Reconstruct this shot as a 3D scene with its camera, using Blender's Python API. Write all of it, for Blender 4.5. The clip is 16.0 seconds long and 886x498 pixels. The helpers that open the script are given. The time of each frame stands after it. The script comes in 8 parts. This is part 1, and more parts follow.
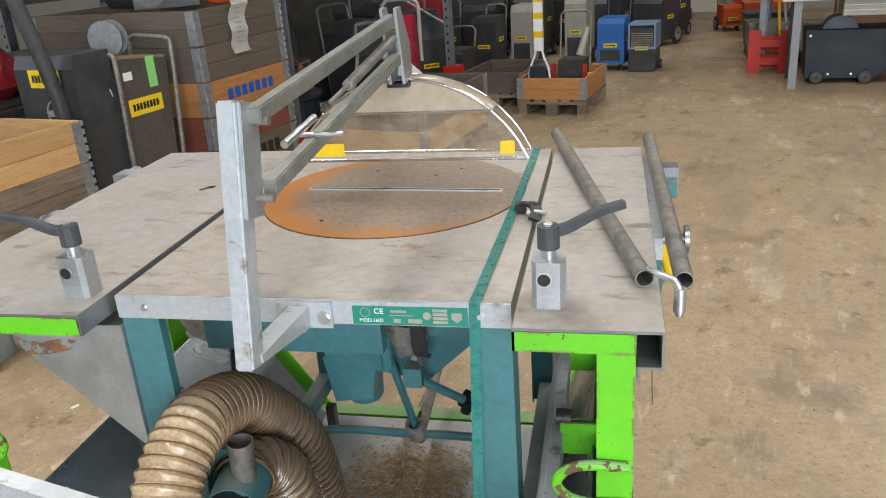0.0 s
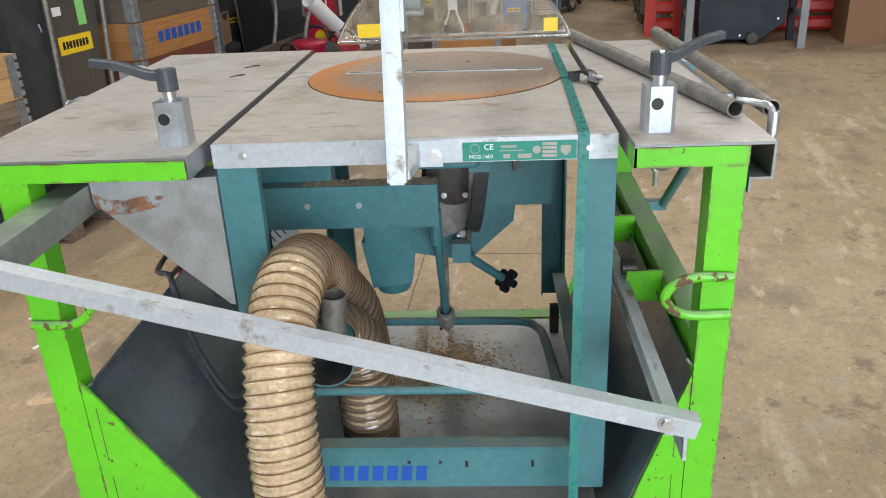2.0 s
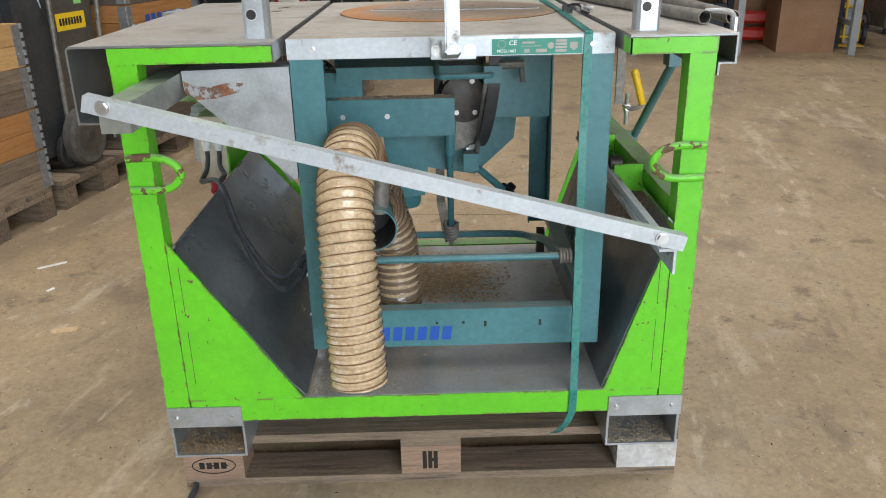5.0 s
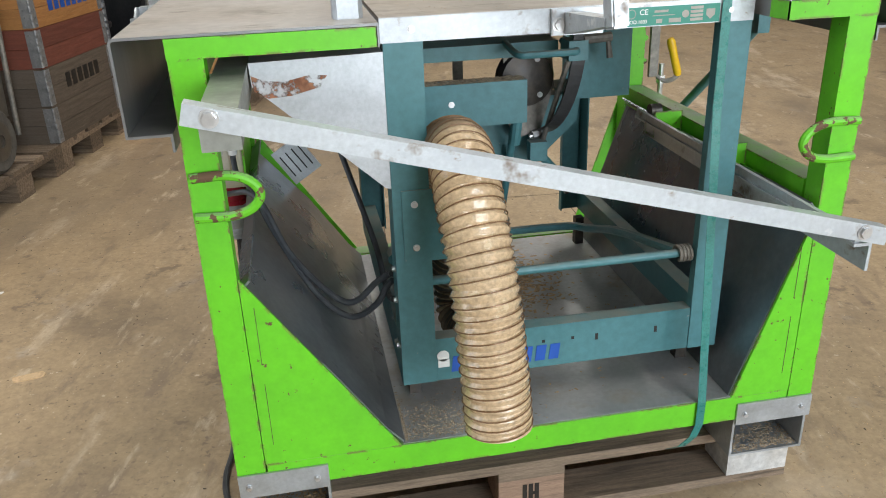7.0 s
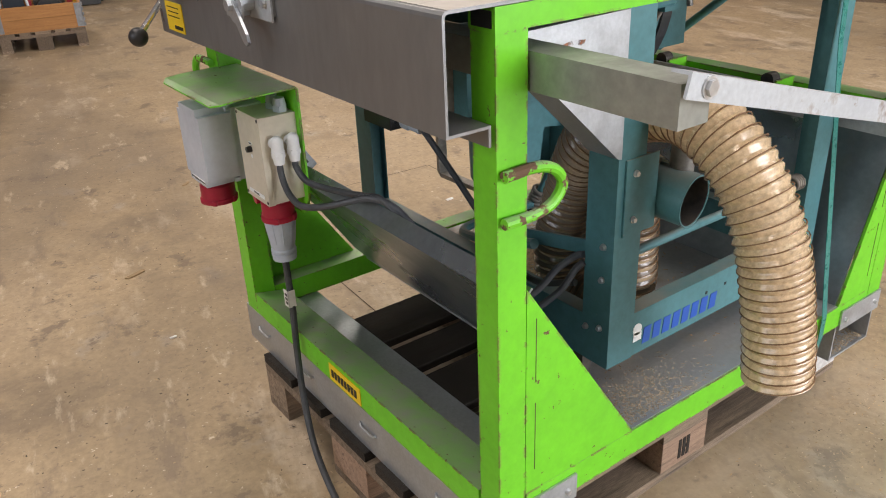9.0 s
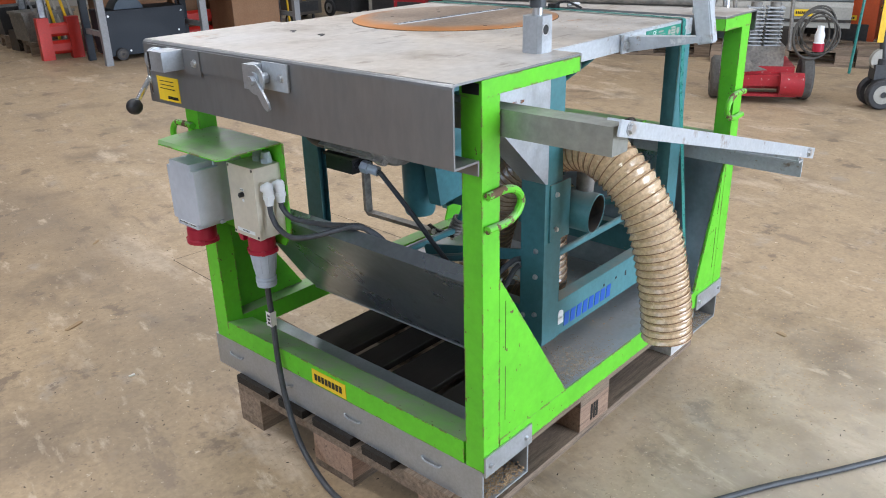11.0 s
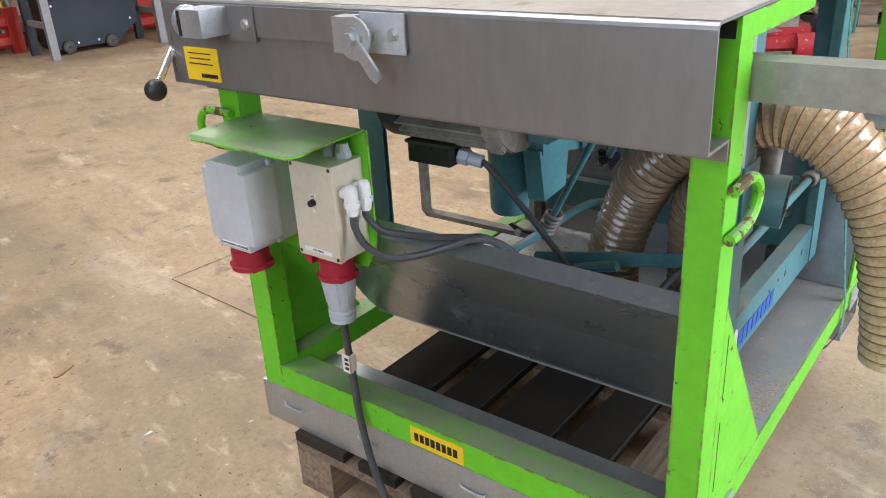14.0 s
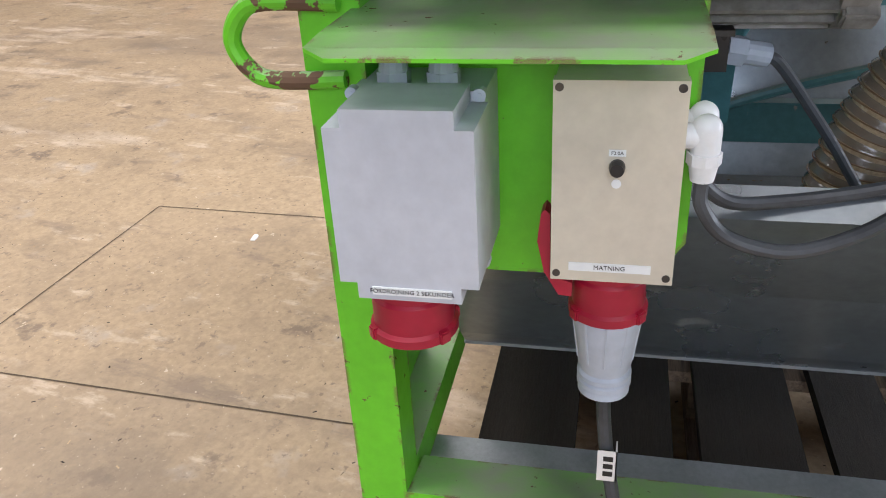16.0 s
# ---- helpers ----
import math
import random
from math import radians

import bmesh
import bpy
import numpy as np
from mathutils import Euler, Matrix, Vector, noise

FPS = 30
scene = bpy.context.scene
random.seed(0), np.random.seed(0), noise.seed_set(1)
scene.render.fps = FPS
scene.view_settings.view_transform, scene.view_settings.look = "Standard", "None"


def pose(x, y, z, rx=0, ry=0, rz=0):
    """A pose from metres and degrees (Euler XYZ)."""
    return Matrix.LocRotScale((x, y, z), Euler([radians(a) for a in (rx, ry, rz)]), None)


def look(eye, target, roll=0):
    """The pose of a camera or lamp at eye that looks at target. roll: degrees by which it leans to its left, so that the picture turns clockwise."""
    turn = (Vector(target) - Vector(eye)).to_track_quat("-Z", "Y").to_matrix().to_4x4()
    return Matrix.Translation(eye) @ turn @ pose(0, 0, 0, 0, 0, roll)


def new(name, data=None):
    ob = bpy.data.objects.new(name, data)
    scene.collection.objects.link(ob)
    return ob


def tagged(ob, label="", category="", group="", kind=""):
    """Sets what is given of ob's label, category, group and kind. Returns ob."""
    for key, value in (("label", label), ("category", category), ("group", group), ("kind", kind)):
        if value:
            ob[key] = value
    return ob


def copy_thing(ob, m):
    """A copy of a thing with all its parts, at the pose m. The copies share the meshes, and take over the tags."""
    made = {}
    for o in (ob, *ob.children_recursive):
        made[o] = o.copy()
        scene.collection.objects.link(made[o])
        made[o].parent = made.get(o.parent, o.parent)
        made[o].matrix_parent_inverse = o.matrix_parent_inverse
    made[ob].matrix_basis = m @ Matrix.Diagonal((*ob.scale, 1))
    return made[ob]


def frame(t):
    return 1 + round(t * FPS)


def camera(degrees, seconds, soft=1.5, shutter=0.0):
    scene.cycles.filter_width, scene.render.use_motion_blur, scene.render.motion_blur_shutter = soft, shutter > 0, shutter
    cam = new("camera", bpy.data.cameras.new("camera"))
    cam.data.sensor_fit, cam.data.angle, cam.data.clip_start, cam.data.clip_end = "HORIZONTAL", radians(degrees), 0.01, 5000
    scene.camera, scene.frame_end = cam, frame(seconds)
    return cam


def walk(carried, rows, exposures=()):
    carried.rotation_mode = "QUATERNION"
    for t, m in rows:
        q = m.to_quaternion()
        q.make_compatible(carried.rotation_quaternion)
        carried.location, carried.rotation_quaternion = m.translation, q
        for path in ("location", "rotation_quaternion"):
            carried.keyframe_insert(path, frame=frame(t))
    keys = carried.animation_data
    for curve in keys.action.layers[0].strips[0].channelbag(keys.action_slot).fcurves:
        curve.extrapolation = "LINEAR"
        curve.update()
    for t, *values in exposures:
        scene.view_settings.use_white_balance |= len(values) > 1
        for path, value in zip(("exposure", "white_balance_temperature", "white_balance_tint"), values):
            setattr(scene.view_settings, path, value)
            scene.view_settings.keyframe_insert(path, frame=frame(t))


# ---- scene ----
cam = camera(58.0, 16.0, soft=1.0)
PATH = [
    (0, (0.54, -0.978, 1.6), (0.133, 0.839, 0.87), -4.2),
    (0.5, (0.393, -1.095, 1.605), (0.13, 0.762, 0.909), -3.3),
    (1, (0.293, -1.159, 1.584), (0.106, 0.695, 0.858), -3.0),
    (1.5, (0.281, -1.165, 1.505), (0.115, 0.676, 0.743), -2.8),
    (2, (0.191, -1.153, 1.423), (0.076, 0.683, 0.639), -2.6),
    (2.5, (0.125, -1.161, 1.321), (0.042, 0.685, 0.556), -2.3),
    (3, (0.081, -1.181, 1.27), (0.045, 0.661, 0.491), -1.8),
    (3.5, (0.052, -1.248, 1.242), (0.05, 0.601, 0.48), -1.3),
    (3.7, (0.051, -1.306, 1.245), (0.055, 0.546, 0.49), -1.2),
    (5.8, (-0.064, -1.571, 1.286), (0.013, 0.287, 0.55), -1.3),
    (6, (-0.107, -1.554, 1.284), (-0.006, 0.301, 0.542), -1.4),
    (6.5, (-0.231, -1.411, 1.252), (-0.045, 0.428, 0.486), -1.8),
    (7, (-0.393, -1.23, 1.256), (-0.08, 0.575, 0.456), -2.1),
    (7.5, (-0.645, -1.07, 1.253), (-0.147, 0.678, 0.418), -2.1),
    (8, (-0.882, -0.931, 1.248), (-0.195, 0.739, 0.388), -2.4),
    (8.2, (-0.949, -0.846, 1.229), (-0.187, 0.784, 0.356), -2.6),
    (10.3, (-1.49, -0.697, 1.317), (-0.172, 0.57, 0.507), -1.6),
    (10.5, (-1.528, -0.763, 1.333), (-0.194, 0.494, 0.533), -1.6),
    (11, (-1.64, -0.863, 1.348), (-0.272, 0.375, 0.577), -1.5),
    (11.5, (-1.734, -0.927, 1.354), (-0.336, 0.289, 0.602), -1.3),
    (12, (-1.768, -0.941, 1.352), (-0.35, 0.261, 0.612), -1.3),
    (12.5, (-1.766, -0.93, 1.343), (-0.343, 0.267, 0.609), -1.4),
    (13, (-1.68, -0.847, 1.32), (-0.263, 0.354, 0.578), -1.7),
    (13.5, (-1.56, -0.656, 1.302), (-0.151, 0.538, 0.534), -2.4),
    (14, (-1.509, -0.297, 1.228), (-0.08, 0.845, 0.417), -3.4),
    (14.5, (-1.437, 0.015, 1.157), (0.051, 1.041, 0.302), -4.1),
    (15, (-1.35, 0.3, 1.113), (0.218, 1.158, 0.215), -4.6),
    (15.5, (-1.322, 0.546, 1.081), (0.332, 1.172, 0.148), -4.1),
    (16, (-1.227, 0.7, 0.999), (0.487, 1.11, 0.055), -3.3),
]

walk(cam, [(t, look(eye, target, roll)) for t, eye, target, roll in PATH],
     exposures=[(0.0, -0.1, 6400, 10), (1.5, -0.12, 6280, 9), (2.5, -0.18, 6300, 9), (3.5, -0.3, 6450, 11), (6.0, -0.25, 6350, 8), (7.0, -0.22, 6500, 9), (8.0, -0.16, 7250, 19), (10.5, 0.16, 5950, 12),
                (13.0, 0.16, 5680, 13), (14.5, 0.56, 6450, 16), (15.2, 0.63, 6350, 16), (16.0, 0.53, 6150, 17)])

# ---- daylight: a large open gate behind the camera, lamps for unseen roof lights over the hall ----
world = bpy.data.worlds.new("sky")
scene.world = world
world.use_nodes = True
wn = world.node_tree.nodes
sky = wn.new("ShaderNodeTexSky")
sky.sky_type = "NISHITA"
sky.sun_disc = False
sky.sun_elevation, sky.sun_rotation = radians(38), radians(150)
wn["Background"].inputs["Strength"].default_value = 0.12
world.node_tree.links.new(sky.outputs["Color"], wn["Background"].inputs["Color"])

FLOOR = 0.022                        # height of the concrete over the world's zero
HALL = pose(0, 0, 0, 0, 0, -12)      # the hall stands askew to the saw


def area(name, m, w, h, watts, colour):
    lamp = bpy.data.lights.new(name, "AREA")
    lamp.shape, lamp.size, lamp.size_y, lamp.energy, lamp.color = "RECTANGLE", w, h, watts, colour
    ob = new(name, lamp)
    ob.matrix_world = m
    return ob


# gate in the south wall
area("gate_daylight", HALL @ look((4.2, -6.9, 2.3), (0.6, 1.6, 0.5)), 5.6, 4.0, 800, (0.86, 0.93, 1.0))
# a wide window in the west wall
area("window_daylight", HALL @ look((-6.92, -1.5, 3.25), (0.0, 0.3, 0.6)), 5.4, 2.6, 170, (0.86, 0.93, 1.0))
# lamps added under the closed ceiling in place of unseen roof lights
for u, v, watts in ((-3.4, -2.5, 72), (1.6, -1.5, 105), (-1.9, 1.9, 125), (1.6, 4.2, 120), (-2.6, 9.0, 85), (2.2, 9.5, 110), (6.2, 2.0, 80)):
    area("overhead_fill", HALL @ pose(u, v, 5.25), 1.1, 2.6, watts, (1.0, 0.95, 0.88))

# ---- materials ----
def material(name, colour, rough=0.6, metal=0.0, second=None, scale=6.0, mix=0.5, fine=60.0, fine_amt=0.25, bump=0.15,
             bump_scale=80.0, spots=None, spot_scale=25.0, spot_at=0.62, spot_soft=0.03, spot_rough=0.85, rough_var=0.12,
             stretch=(1, 1, 1), trans=0.0, alpha=1.0, ior=1.45, island=0.0, coords="Object", dust=None, dust_at=0.5):
    m = bpy.data.materials.new(name)
    m.use_nodes = True
    nt = m.node_tree
    N, L = nt.nodes, nt.links
    bs = N["Principled BSDF"]
    tc = N.new("ShaderNodeTexCoord")
    mp = N.new("ShaderNodeMapping")
    mp.inputs["Scale"].default_value = stretch
    L.new(tc.outputs[coords], mp.inputs["Vector"])
    vec = mp.outputs["Vector"]

    def noise_tex(s, detail=5, rough_=0.6, v=vec):
        n = N.new("ShaderNodeTexNoise")
        n.inputs["Scale"].default_value, n.inputs["Detail"].default_value, n.inputs["Roughness"].default_value = s, detail, rough_
        L.new(v, n.inputs["Vector"])
        return n.outputs["Fac"]

    def ramp(f, lo, hi, a=0.0, b=1.0):
        r = N.new("ShaderNodeMapRange")
        r.inputs["From Min"].default_value, r.inputs["From Max"].default_value = lo, hi
        r.inputs["To Min"].default_value, r.inputs["To Max"].default_value = a, b
        L.new(f, r.inputs["Value"])
        return r.outputs["Result"]

    def blend(f, a, b, kind="MIX"):
        x = N.new("ShaderNodeMix")
        x.data_type, x.blend_type = "RGBA", kind
        for val, soc in ((f, x.inputs["Factor"]), (a, x.inputs["A"]), (b, x.inputs["B"])):
            if isinstance(val, (int, float)):
                soc.default_value = val
            elif isinstance(val, tuple):
                soc.default_value = (*val, 1.0) if len(val) == 3 else val
            else:
                L.new(val, soc)
        return x.outputs["Result"]

    col = colour
    big = noise_tex(scale)
    if second:
        col = blend(ramp(big, 0.5 - mix * 0.3, 0.5 + mix * 0.3), colour, second)
    grain = ramp(noise_tex(fine, 3), 0.3, 0.7, 1 - fine_amt, 1 + fine_amt)
    g = N.new("ShaderNodeCombineColor")
    for k in ("Red", "Green", "Blue"):
        L.new(grain, g.inputs[k])
    col = blend(1.0, col, g.outputs["Color"], "MULTIPLY")
    if island:
        info = N.new("ShaderNodeObjectInfo")
        geo = N.new("ShaderNodeNewGeometry")
        add = N.new("ShaderNodeMath")
        add.operation = "ADD"
        L.new(info.outputs["Random"], add.inputs[0])
        L.new(geo.outputs["Random Per Island"], add.inputs[1])
        fr = N.new("ShaderNodeMath")
        fr.operation = "FRACT"
        L.new(add.outputs[0], fr.inputs[0])
        v = ramp(fr.outputs[0], 0, 1, 1 - island, 1 + island)
        g2 = N.new("ShaderNodeCombineColor")
        for k in ("Red", "Green", "Blue"):
            L.new(v, g2.inputs[k])
        col = blend(1.0, col, g2.outputs["Color"], "MULTIPLY")
    rough_out = ramp(big, 0.3, 0.7, max(0.03, rough - rough_var), min(1.0, rough + rough_var))
    if dust:
        geo = N.new("ShaderNodeNewGeometry")
        sep = N.new("ShaderNodeSeparateXYZ")
        L.new(geo.outputs["Normal"], sep.inputs[0])
        d = N.new("ShaderNodeMath")
        d.operation = "MULTIPLY"
        L.new(ramp(sep.outputs["Z"], 0.55, 0.95), d.inputs[0])
        L.new(ramp(noise_tex(14), 0.3, 0.75, dust_at, 1.0), d.inputs[1])
        col = blend(d.outputs[0], col, dust)
    if spots:
        mask = ramp(noise_tex(spot_scale, 4, 0.65), spot_at - spot_soft, spot_at + spot_soft)
        col = blend(mask, col, spots)
        mixr = N.new("ShaderNodeMix")
        L.new(mask, mixr.inputs["Factor"])
        L.new(rough_out, mixr.inputs["A"])
        mixr.inputs["B"].default_value = spot_rough
        rough_out = mixr.outputs["Result"]
    if isinstance(col, tuple):
        bs.inputs["Base Color"].default_value = (*col, 1.0)
    else:
        L.new(col, bs.inputs["Base Color"])
    L.new(rough_out, bs.inputs["Roughness"])
    bs.inputs["Metallic"].default_value = metal
    bs.inputs["Transmission Weight"].default_value = trans
    bs.inputs["IOR"].default_value = ior
    bs.inputs["Alpha"].default_value = alpha
    if bump:
        bp = N.new("ShaderNodeBump")
        bp.inputs["Strength"].default_value, bp.inputs["Distance"].default_value = bump, 0.004
        L.new(noise_tex(bump_scale, 4), bp.inputs["Height"])
        L.new(bp.outputs["Normal"], bs.inputs["Normal"])
    return m


GREEN = material("green_paint", (0.14, 0.57, 0.020), 0.40, second=(0.122, 0.50, 0.018), scale=5, fine_amt=0.06, bump=0.05,
                 spots=(0.13, 0.075, 0.045), spot_scale=62, spot_at=0.69, spot_soft=0.010, dust=(0.27, 0.29, 0.23), dust_at=0.4)


GREEN_WORN = material("chipped_green_paint", (0.14, 0.55, 0.020), 0.45, second=(0.122, 0.48, 0.018), scale=12, fine_amt=0.08, bump=0.15,
                      spots=(0.13, 0.075, 0.045), spot_scale=30, spot_at=0.545, spot_soft=0.012, dust=(0.27, 0.29, 0.23), dust_at=0.4)


def edge_wear(m, worn, radius=0.007):
    """Paint chipped off along the edges, in ragged bits."""
    N, L = m.node_tree.nodes, m.node_tree.links
    bs = N["Principled BSDF"]
    src = bs.inputs["Base Color"].links[0].from_socket
    bev, geo, tc = N.new("ShaderNodeBevel"), N.new("ShaderNodeNewGeometry"), N.new("ShaderNodeTexCoord")
    bev.samples = 4
    bev.inputs["Radius"].default_value = radius
    dot = N.new("ShaderNodeVectorMath")
    dot.operation = "DOT_PRODUCT"
    L.new(bev.outputs["Normal"], dot.inputs[0])
    L.new(geo.outputs["Normal"], dot.inputs[1])
    e = N.new("ShaderNodeMapRange")
    e.inputs["From Min"].default_value, e.inputs["From Max"].default_value = 0.999, 0.94
    L.new(dot.outputs["Value"], e.inputs["Value"])
    n = N.new("ShaderNodeTexNoise")
    n.inputs["Scale"].default_value, n.inputs["Detail"].default_value, n.inputs["Roughness"].default_value = 26, 6, 0.7
    L.new(tc.outputs["Object"], n.inputs["Vector"])
    c = N.new("ShaderNodeMapRange")
    c.inputs["From Min"].default_value, c.inputs["From Max"].default_value = 0.505, 0.535
    L.new(n.outputs["Fac"], c.inputs["Value"])
    mul = N.new("ShaderNodeMath")
    mul.operation = "MULTIPLY"
    L.new(e.outputs["Result"], mul.inputs[0])
    L.new(c.outputs["Result"], mul.inputs[1])
    x = N.new("ShaderNodeMix")
    x.data_type = "RGBA"
    L.new(mul.outputs[0], x.inputs["Factor"])
    L.new(src, x.inputs["A"])
    x.inputs["B"].default_value = (*worn, 1)
    L.new(x.outputs["Result"], bs.inputs["Base Color"])


edge_wear(GREEN, (0.17, 0.10, 0.06))
TEAL = material("teal_paint", (0.055, 0.168, 0.188), 0.42, second=(0.068, 0.195, 0.217), scale=7, fine_amt=0.1, bump=0.05,
                spots=(0.26, 0.27, 0.25), spot_scale=45, spot_at=0.74, spot_soft=0.03, dust=(0.23, 0.23, 0.2), dust_at=0.2)
GALV = material("galvanised_steel", (0.40, 0.43, 0.46), 0.44, 0.75, second=(0.50, 0.53, 0.56), scale=22, mix=0.9, fine=160,
                fine_amt=0.08, bump=0.05, spots=(0.36, 0.33, 0.30), spot_scale=10, spot_at=0.72, spot_soft=0.05)
GALV_OLD = material("weathered_galvanised_steel", (0.55, 0.59, 0.625), 0.42, 0.4, second=(0.455, 0.49, 0.52), scale=6, mix=0.9, fine=110,
                    fine_amt=0.09, bump=0.07, spots=(0.30, 0.25, 0.21), spot_scale=16, spot_at=0.65, spot_soft=0.05)
TABLE = material("worn_steel_tabletop", (0.53, 0.515, 0.495), 0.46, 0.3, second=(0.41, 0.36, 0.30), scale=2.6, mix=0.75, fine=45,
                 fine_amt=0.10, bump=0.03, spots=(0.56, 0.55, 0.53), spot_scale=11, spot_at=0.66, spot_soft=0.05)


def stains(m, rows):
    """Stains with shapes of their own: rows of noise scale, detail, from, to, strength, colour, stretch."""
    N, L = m.node_tree.nodes, m.node_tree.links
    bs = N["Principled BSDF"]
    col = bs.inputs["Base Color"].links[0].from_socket
    tc = N.new("ShaderNodeTexCoord")
    for sc, det, lo, hi, amt, c, st in rows:
        mp, n, r, x = N.new("ShaderNodeMapping"), N.new("ShaderNodeTexNoise"), N.new("ShaderNodeMapRange"), N.new("ShaderNodeMix")
        mp.inputs["Scale"].default_value = st
        L.new(tc.outputs["Object"], mp.inputs["Vector"])
        n.inputs["Scale"].default_value, n.inputs["Detail"].default_value, n.inputs["Roughness"].default_value = sc, det, 0.65
        L.new(mp.outputs["Vector"], n.inputs["Vector"])
        r.inputs["From Min"].default_value, r.inputs["From Max"].default_value, r.inputs["To Max"].default_value = lo, hi, amt
        L.new(n.outputs["Fac"], r.inputs["Value"])
        x.data_type = "RGBA"
        L.new(r.outputs["Result"], x.inputs["Factor"])
        L.new(col, x.inputs["A"])
        x.inputs["B"].default_value = (*c, 1)
        col = x.outputs["Result"]
    L.new(col, bs.inputs["Base Color"])


stains(TABLE, [(5.5, 8, 0.53, 0.68, 0.6, (0.23, 0.19, 0.15), (1, 1, 1)), (16, 6, 0.60, 0.68, 0.6, (0.17, 0.135, 0.10), (0.5, 1.6, 1)),
               (7.0, 5, 0.64, 0.70, 0.8, (0.36, 0.20, 0.10), (1, 1, 1)), (60, 3, 0.70, 0.74, 0.7, (0.60, 0.57, 0.52), (1, 1, 1))])
stains(GALV_OLD, [(13, 7, 0.52, 0.64, 0.6, (0.44, 0.47, 0.51), (0.6, 1, 1.6)), (30, 6, 0.63, 0.69, 0.75, (0.27, 0.215, 0.17), (0.7, 1, 1)), (9, 5, 0.66, 0.70, 0.7, (0.80, 0.81, 0.80), (1, 1, 1))])
SIDE = material("brushed_sheet_steel", (0.275, 0.285, 0.295), 0.36, 0.65, second=(0.22, 0.225, 0.23), scale=2.2, mix=0.9, fine=40,
                fine_amt=0.07, bump=0.02, stretch=(1, 1, 0.35), spots=(0.19, 0.18, 0.17), spot_scale=5, spot_at=0.70, spot_soft=0.08)
DARKSHEET = material("dark_grey_sheet", (0.30, 0.335, 0.365), 0.33, 0.75, second=(0.23, 0.258, 0.278), scale=2.5, fine_amt=0.08,
                     bump=0.02, spots=(0.30, 0.30, 0.29), spot_scale=14, spot_at=0.70, spot_soft=0.06)
stains(DARKSHEET, [(6, 9, 0.61, 0.68, 0.5, (0.36, 0.36, 0.34), (1, 1, 1)), (3, 6, 0.52, 0.68, 0.5, (0.12, 0.125, 0.125), (1, 1, 1))])
PAN = material("dusty_floor_pan", (0.50, 0.515, 0.53), 0.40, 0.6, second=(0.38, 0.385, 0.385), scale=3.5, mix=0.9, fine=90, fine_amt=0.07,
               bump=0.05, spots=(0.42, 0.36, 0.28), spot_scale=9, spot_at=0.64, spot_soft=0.12)
CAST = material("cast_dirty_metal", (0.17, 0.165, 0.155), 0.55, 0.45, second=(0.27, 0.25, 0.22), scale=18, fine_amt=0.25, bump=0.2)
MOTORGREY = material("dusty_motor_grey", (0.36, 0.345, 0.32), 0.5, 0.3, second=(0.24, 0.225, 0.20), scale=16, fine_amt=0.2, bump=0.15)
DARKMET = material("dark_oily_steel", (0.05, 0.05, 0.052), 0.45, 0.6, second=(0.10, 0.085, 0.07), scale=20, fine_amt=0.2, bump=0.15)
RAIL = material("aged_rail_zinc", (0.34, 0.35, 0.32), 0.45, 0.55, second=(0.24, 0.25, 0.225), scale=9, fine_amt=0.1, bump=0.05)
HINGE = material("dull_hinge_zinc", (0.30, 0.31, 0.325), 0.5, 0.5, second=(0.23, 0.24, 0.25), scale=20, fine_amt=0.15, bump=0.1)
CHROME = material("bright_trim", (0.75, 0.76, 0.77), 0.22, 1.0, fine_amt=0.05, bump=0.0)
BOLT = material("zinc_bolt", (0.60, 0.61, 0.62), 0.35, 0.9, fine_amt=0.1, bump=0.05)
RUBBER = material("black_rubber", (0.022, 0.022, 0.024), 0.55, second=(0.04, 0.04, 0.042), scale=15, fine_amt=0.15, bump=0.1)
BLACKPL = material("black_plastic", (0.018, 0.018, 0.02), 0.38, fine_amt=0.1, bump=0.05)
LEVER = material("dark_grey_plastic", (0.045, 0.053, 0.062), 0.45, second=(0.065, 0.073, 0.08), scale=25, fine_amt=0.1, bump=0.1)
CABLE = material("grey_black_cable", (0.040, 0.044, 0.050), 0.45, second=(0.06, 0.066, 0.073), scale=25, fine_amt=0.15, bump=0.05)
GREYBOX = material("light_grey_plastic", (0.50, 0.53, 0.58), 0.5, second=(0.45, 0.48, 0.53), scale=5, fine_amt=0.05, bump=0.03)
BEIGEBOX = material("beige_plastic", (0.60, 0.555, 0.45), 0.48, second=(0.55, 0.505, 0.41), scale=5, fine_amt=0.05, bump=0.03,
                    spots=(0.45, 0.4, 0.32), spot_scale=30, spot_at=0.74)
WHITEPL = material("white_plastic", (0.72, 0.74, 0.75), 0.4, fine_amt=0.05, bump=0.03)
PLUGGREY = material("pale_blue_grey_plastic", (0.42, 0.47, 0.54), 0.45, fine_amt=0.06, bump=0.04)
REDPL = material("red_plastic", (0.36, 0.010, 0.035), 0.38, second=(0.31, 0.010, 0.03), scale=12, fine_amt=0.06, bump=0.03)
REDPAINT = material("chipped_red_paint", (0.34, 0.018, 0.026), 0.5, second=(0.27, 0.016, 0.022), scale=8, fine_amt=0.12, bump=0.1,
                    spots=(0.38, 0.28, 0.25), spot_scale=30, spot_at=0.66, spot_soft=0.03)
REDGUARD = material("signal_red_paint", (0.50, 0.022, 0.012), 0.4, second=(0.42, 0.02, 0.012), scale=6, fine_amt=0.08, bump=0.05)
ORANGE = material("orange_paint", (0.55, 0.09, 0.018), 0.42, second=(0.46, 0.075, 0.016), scale=8, fine_amt=0.08, bump=0.05)
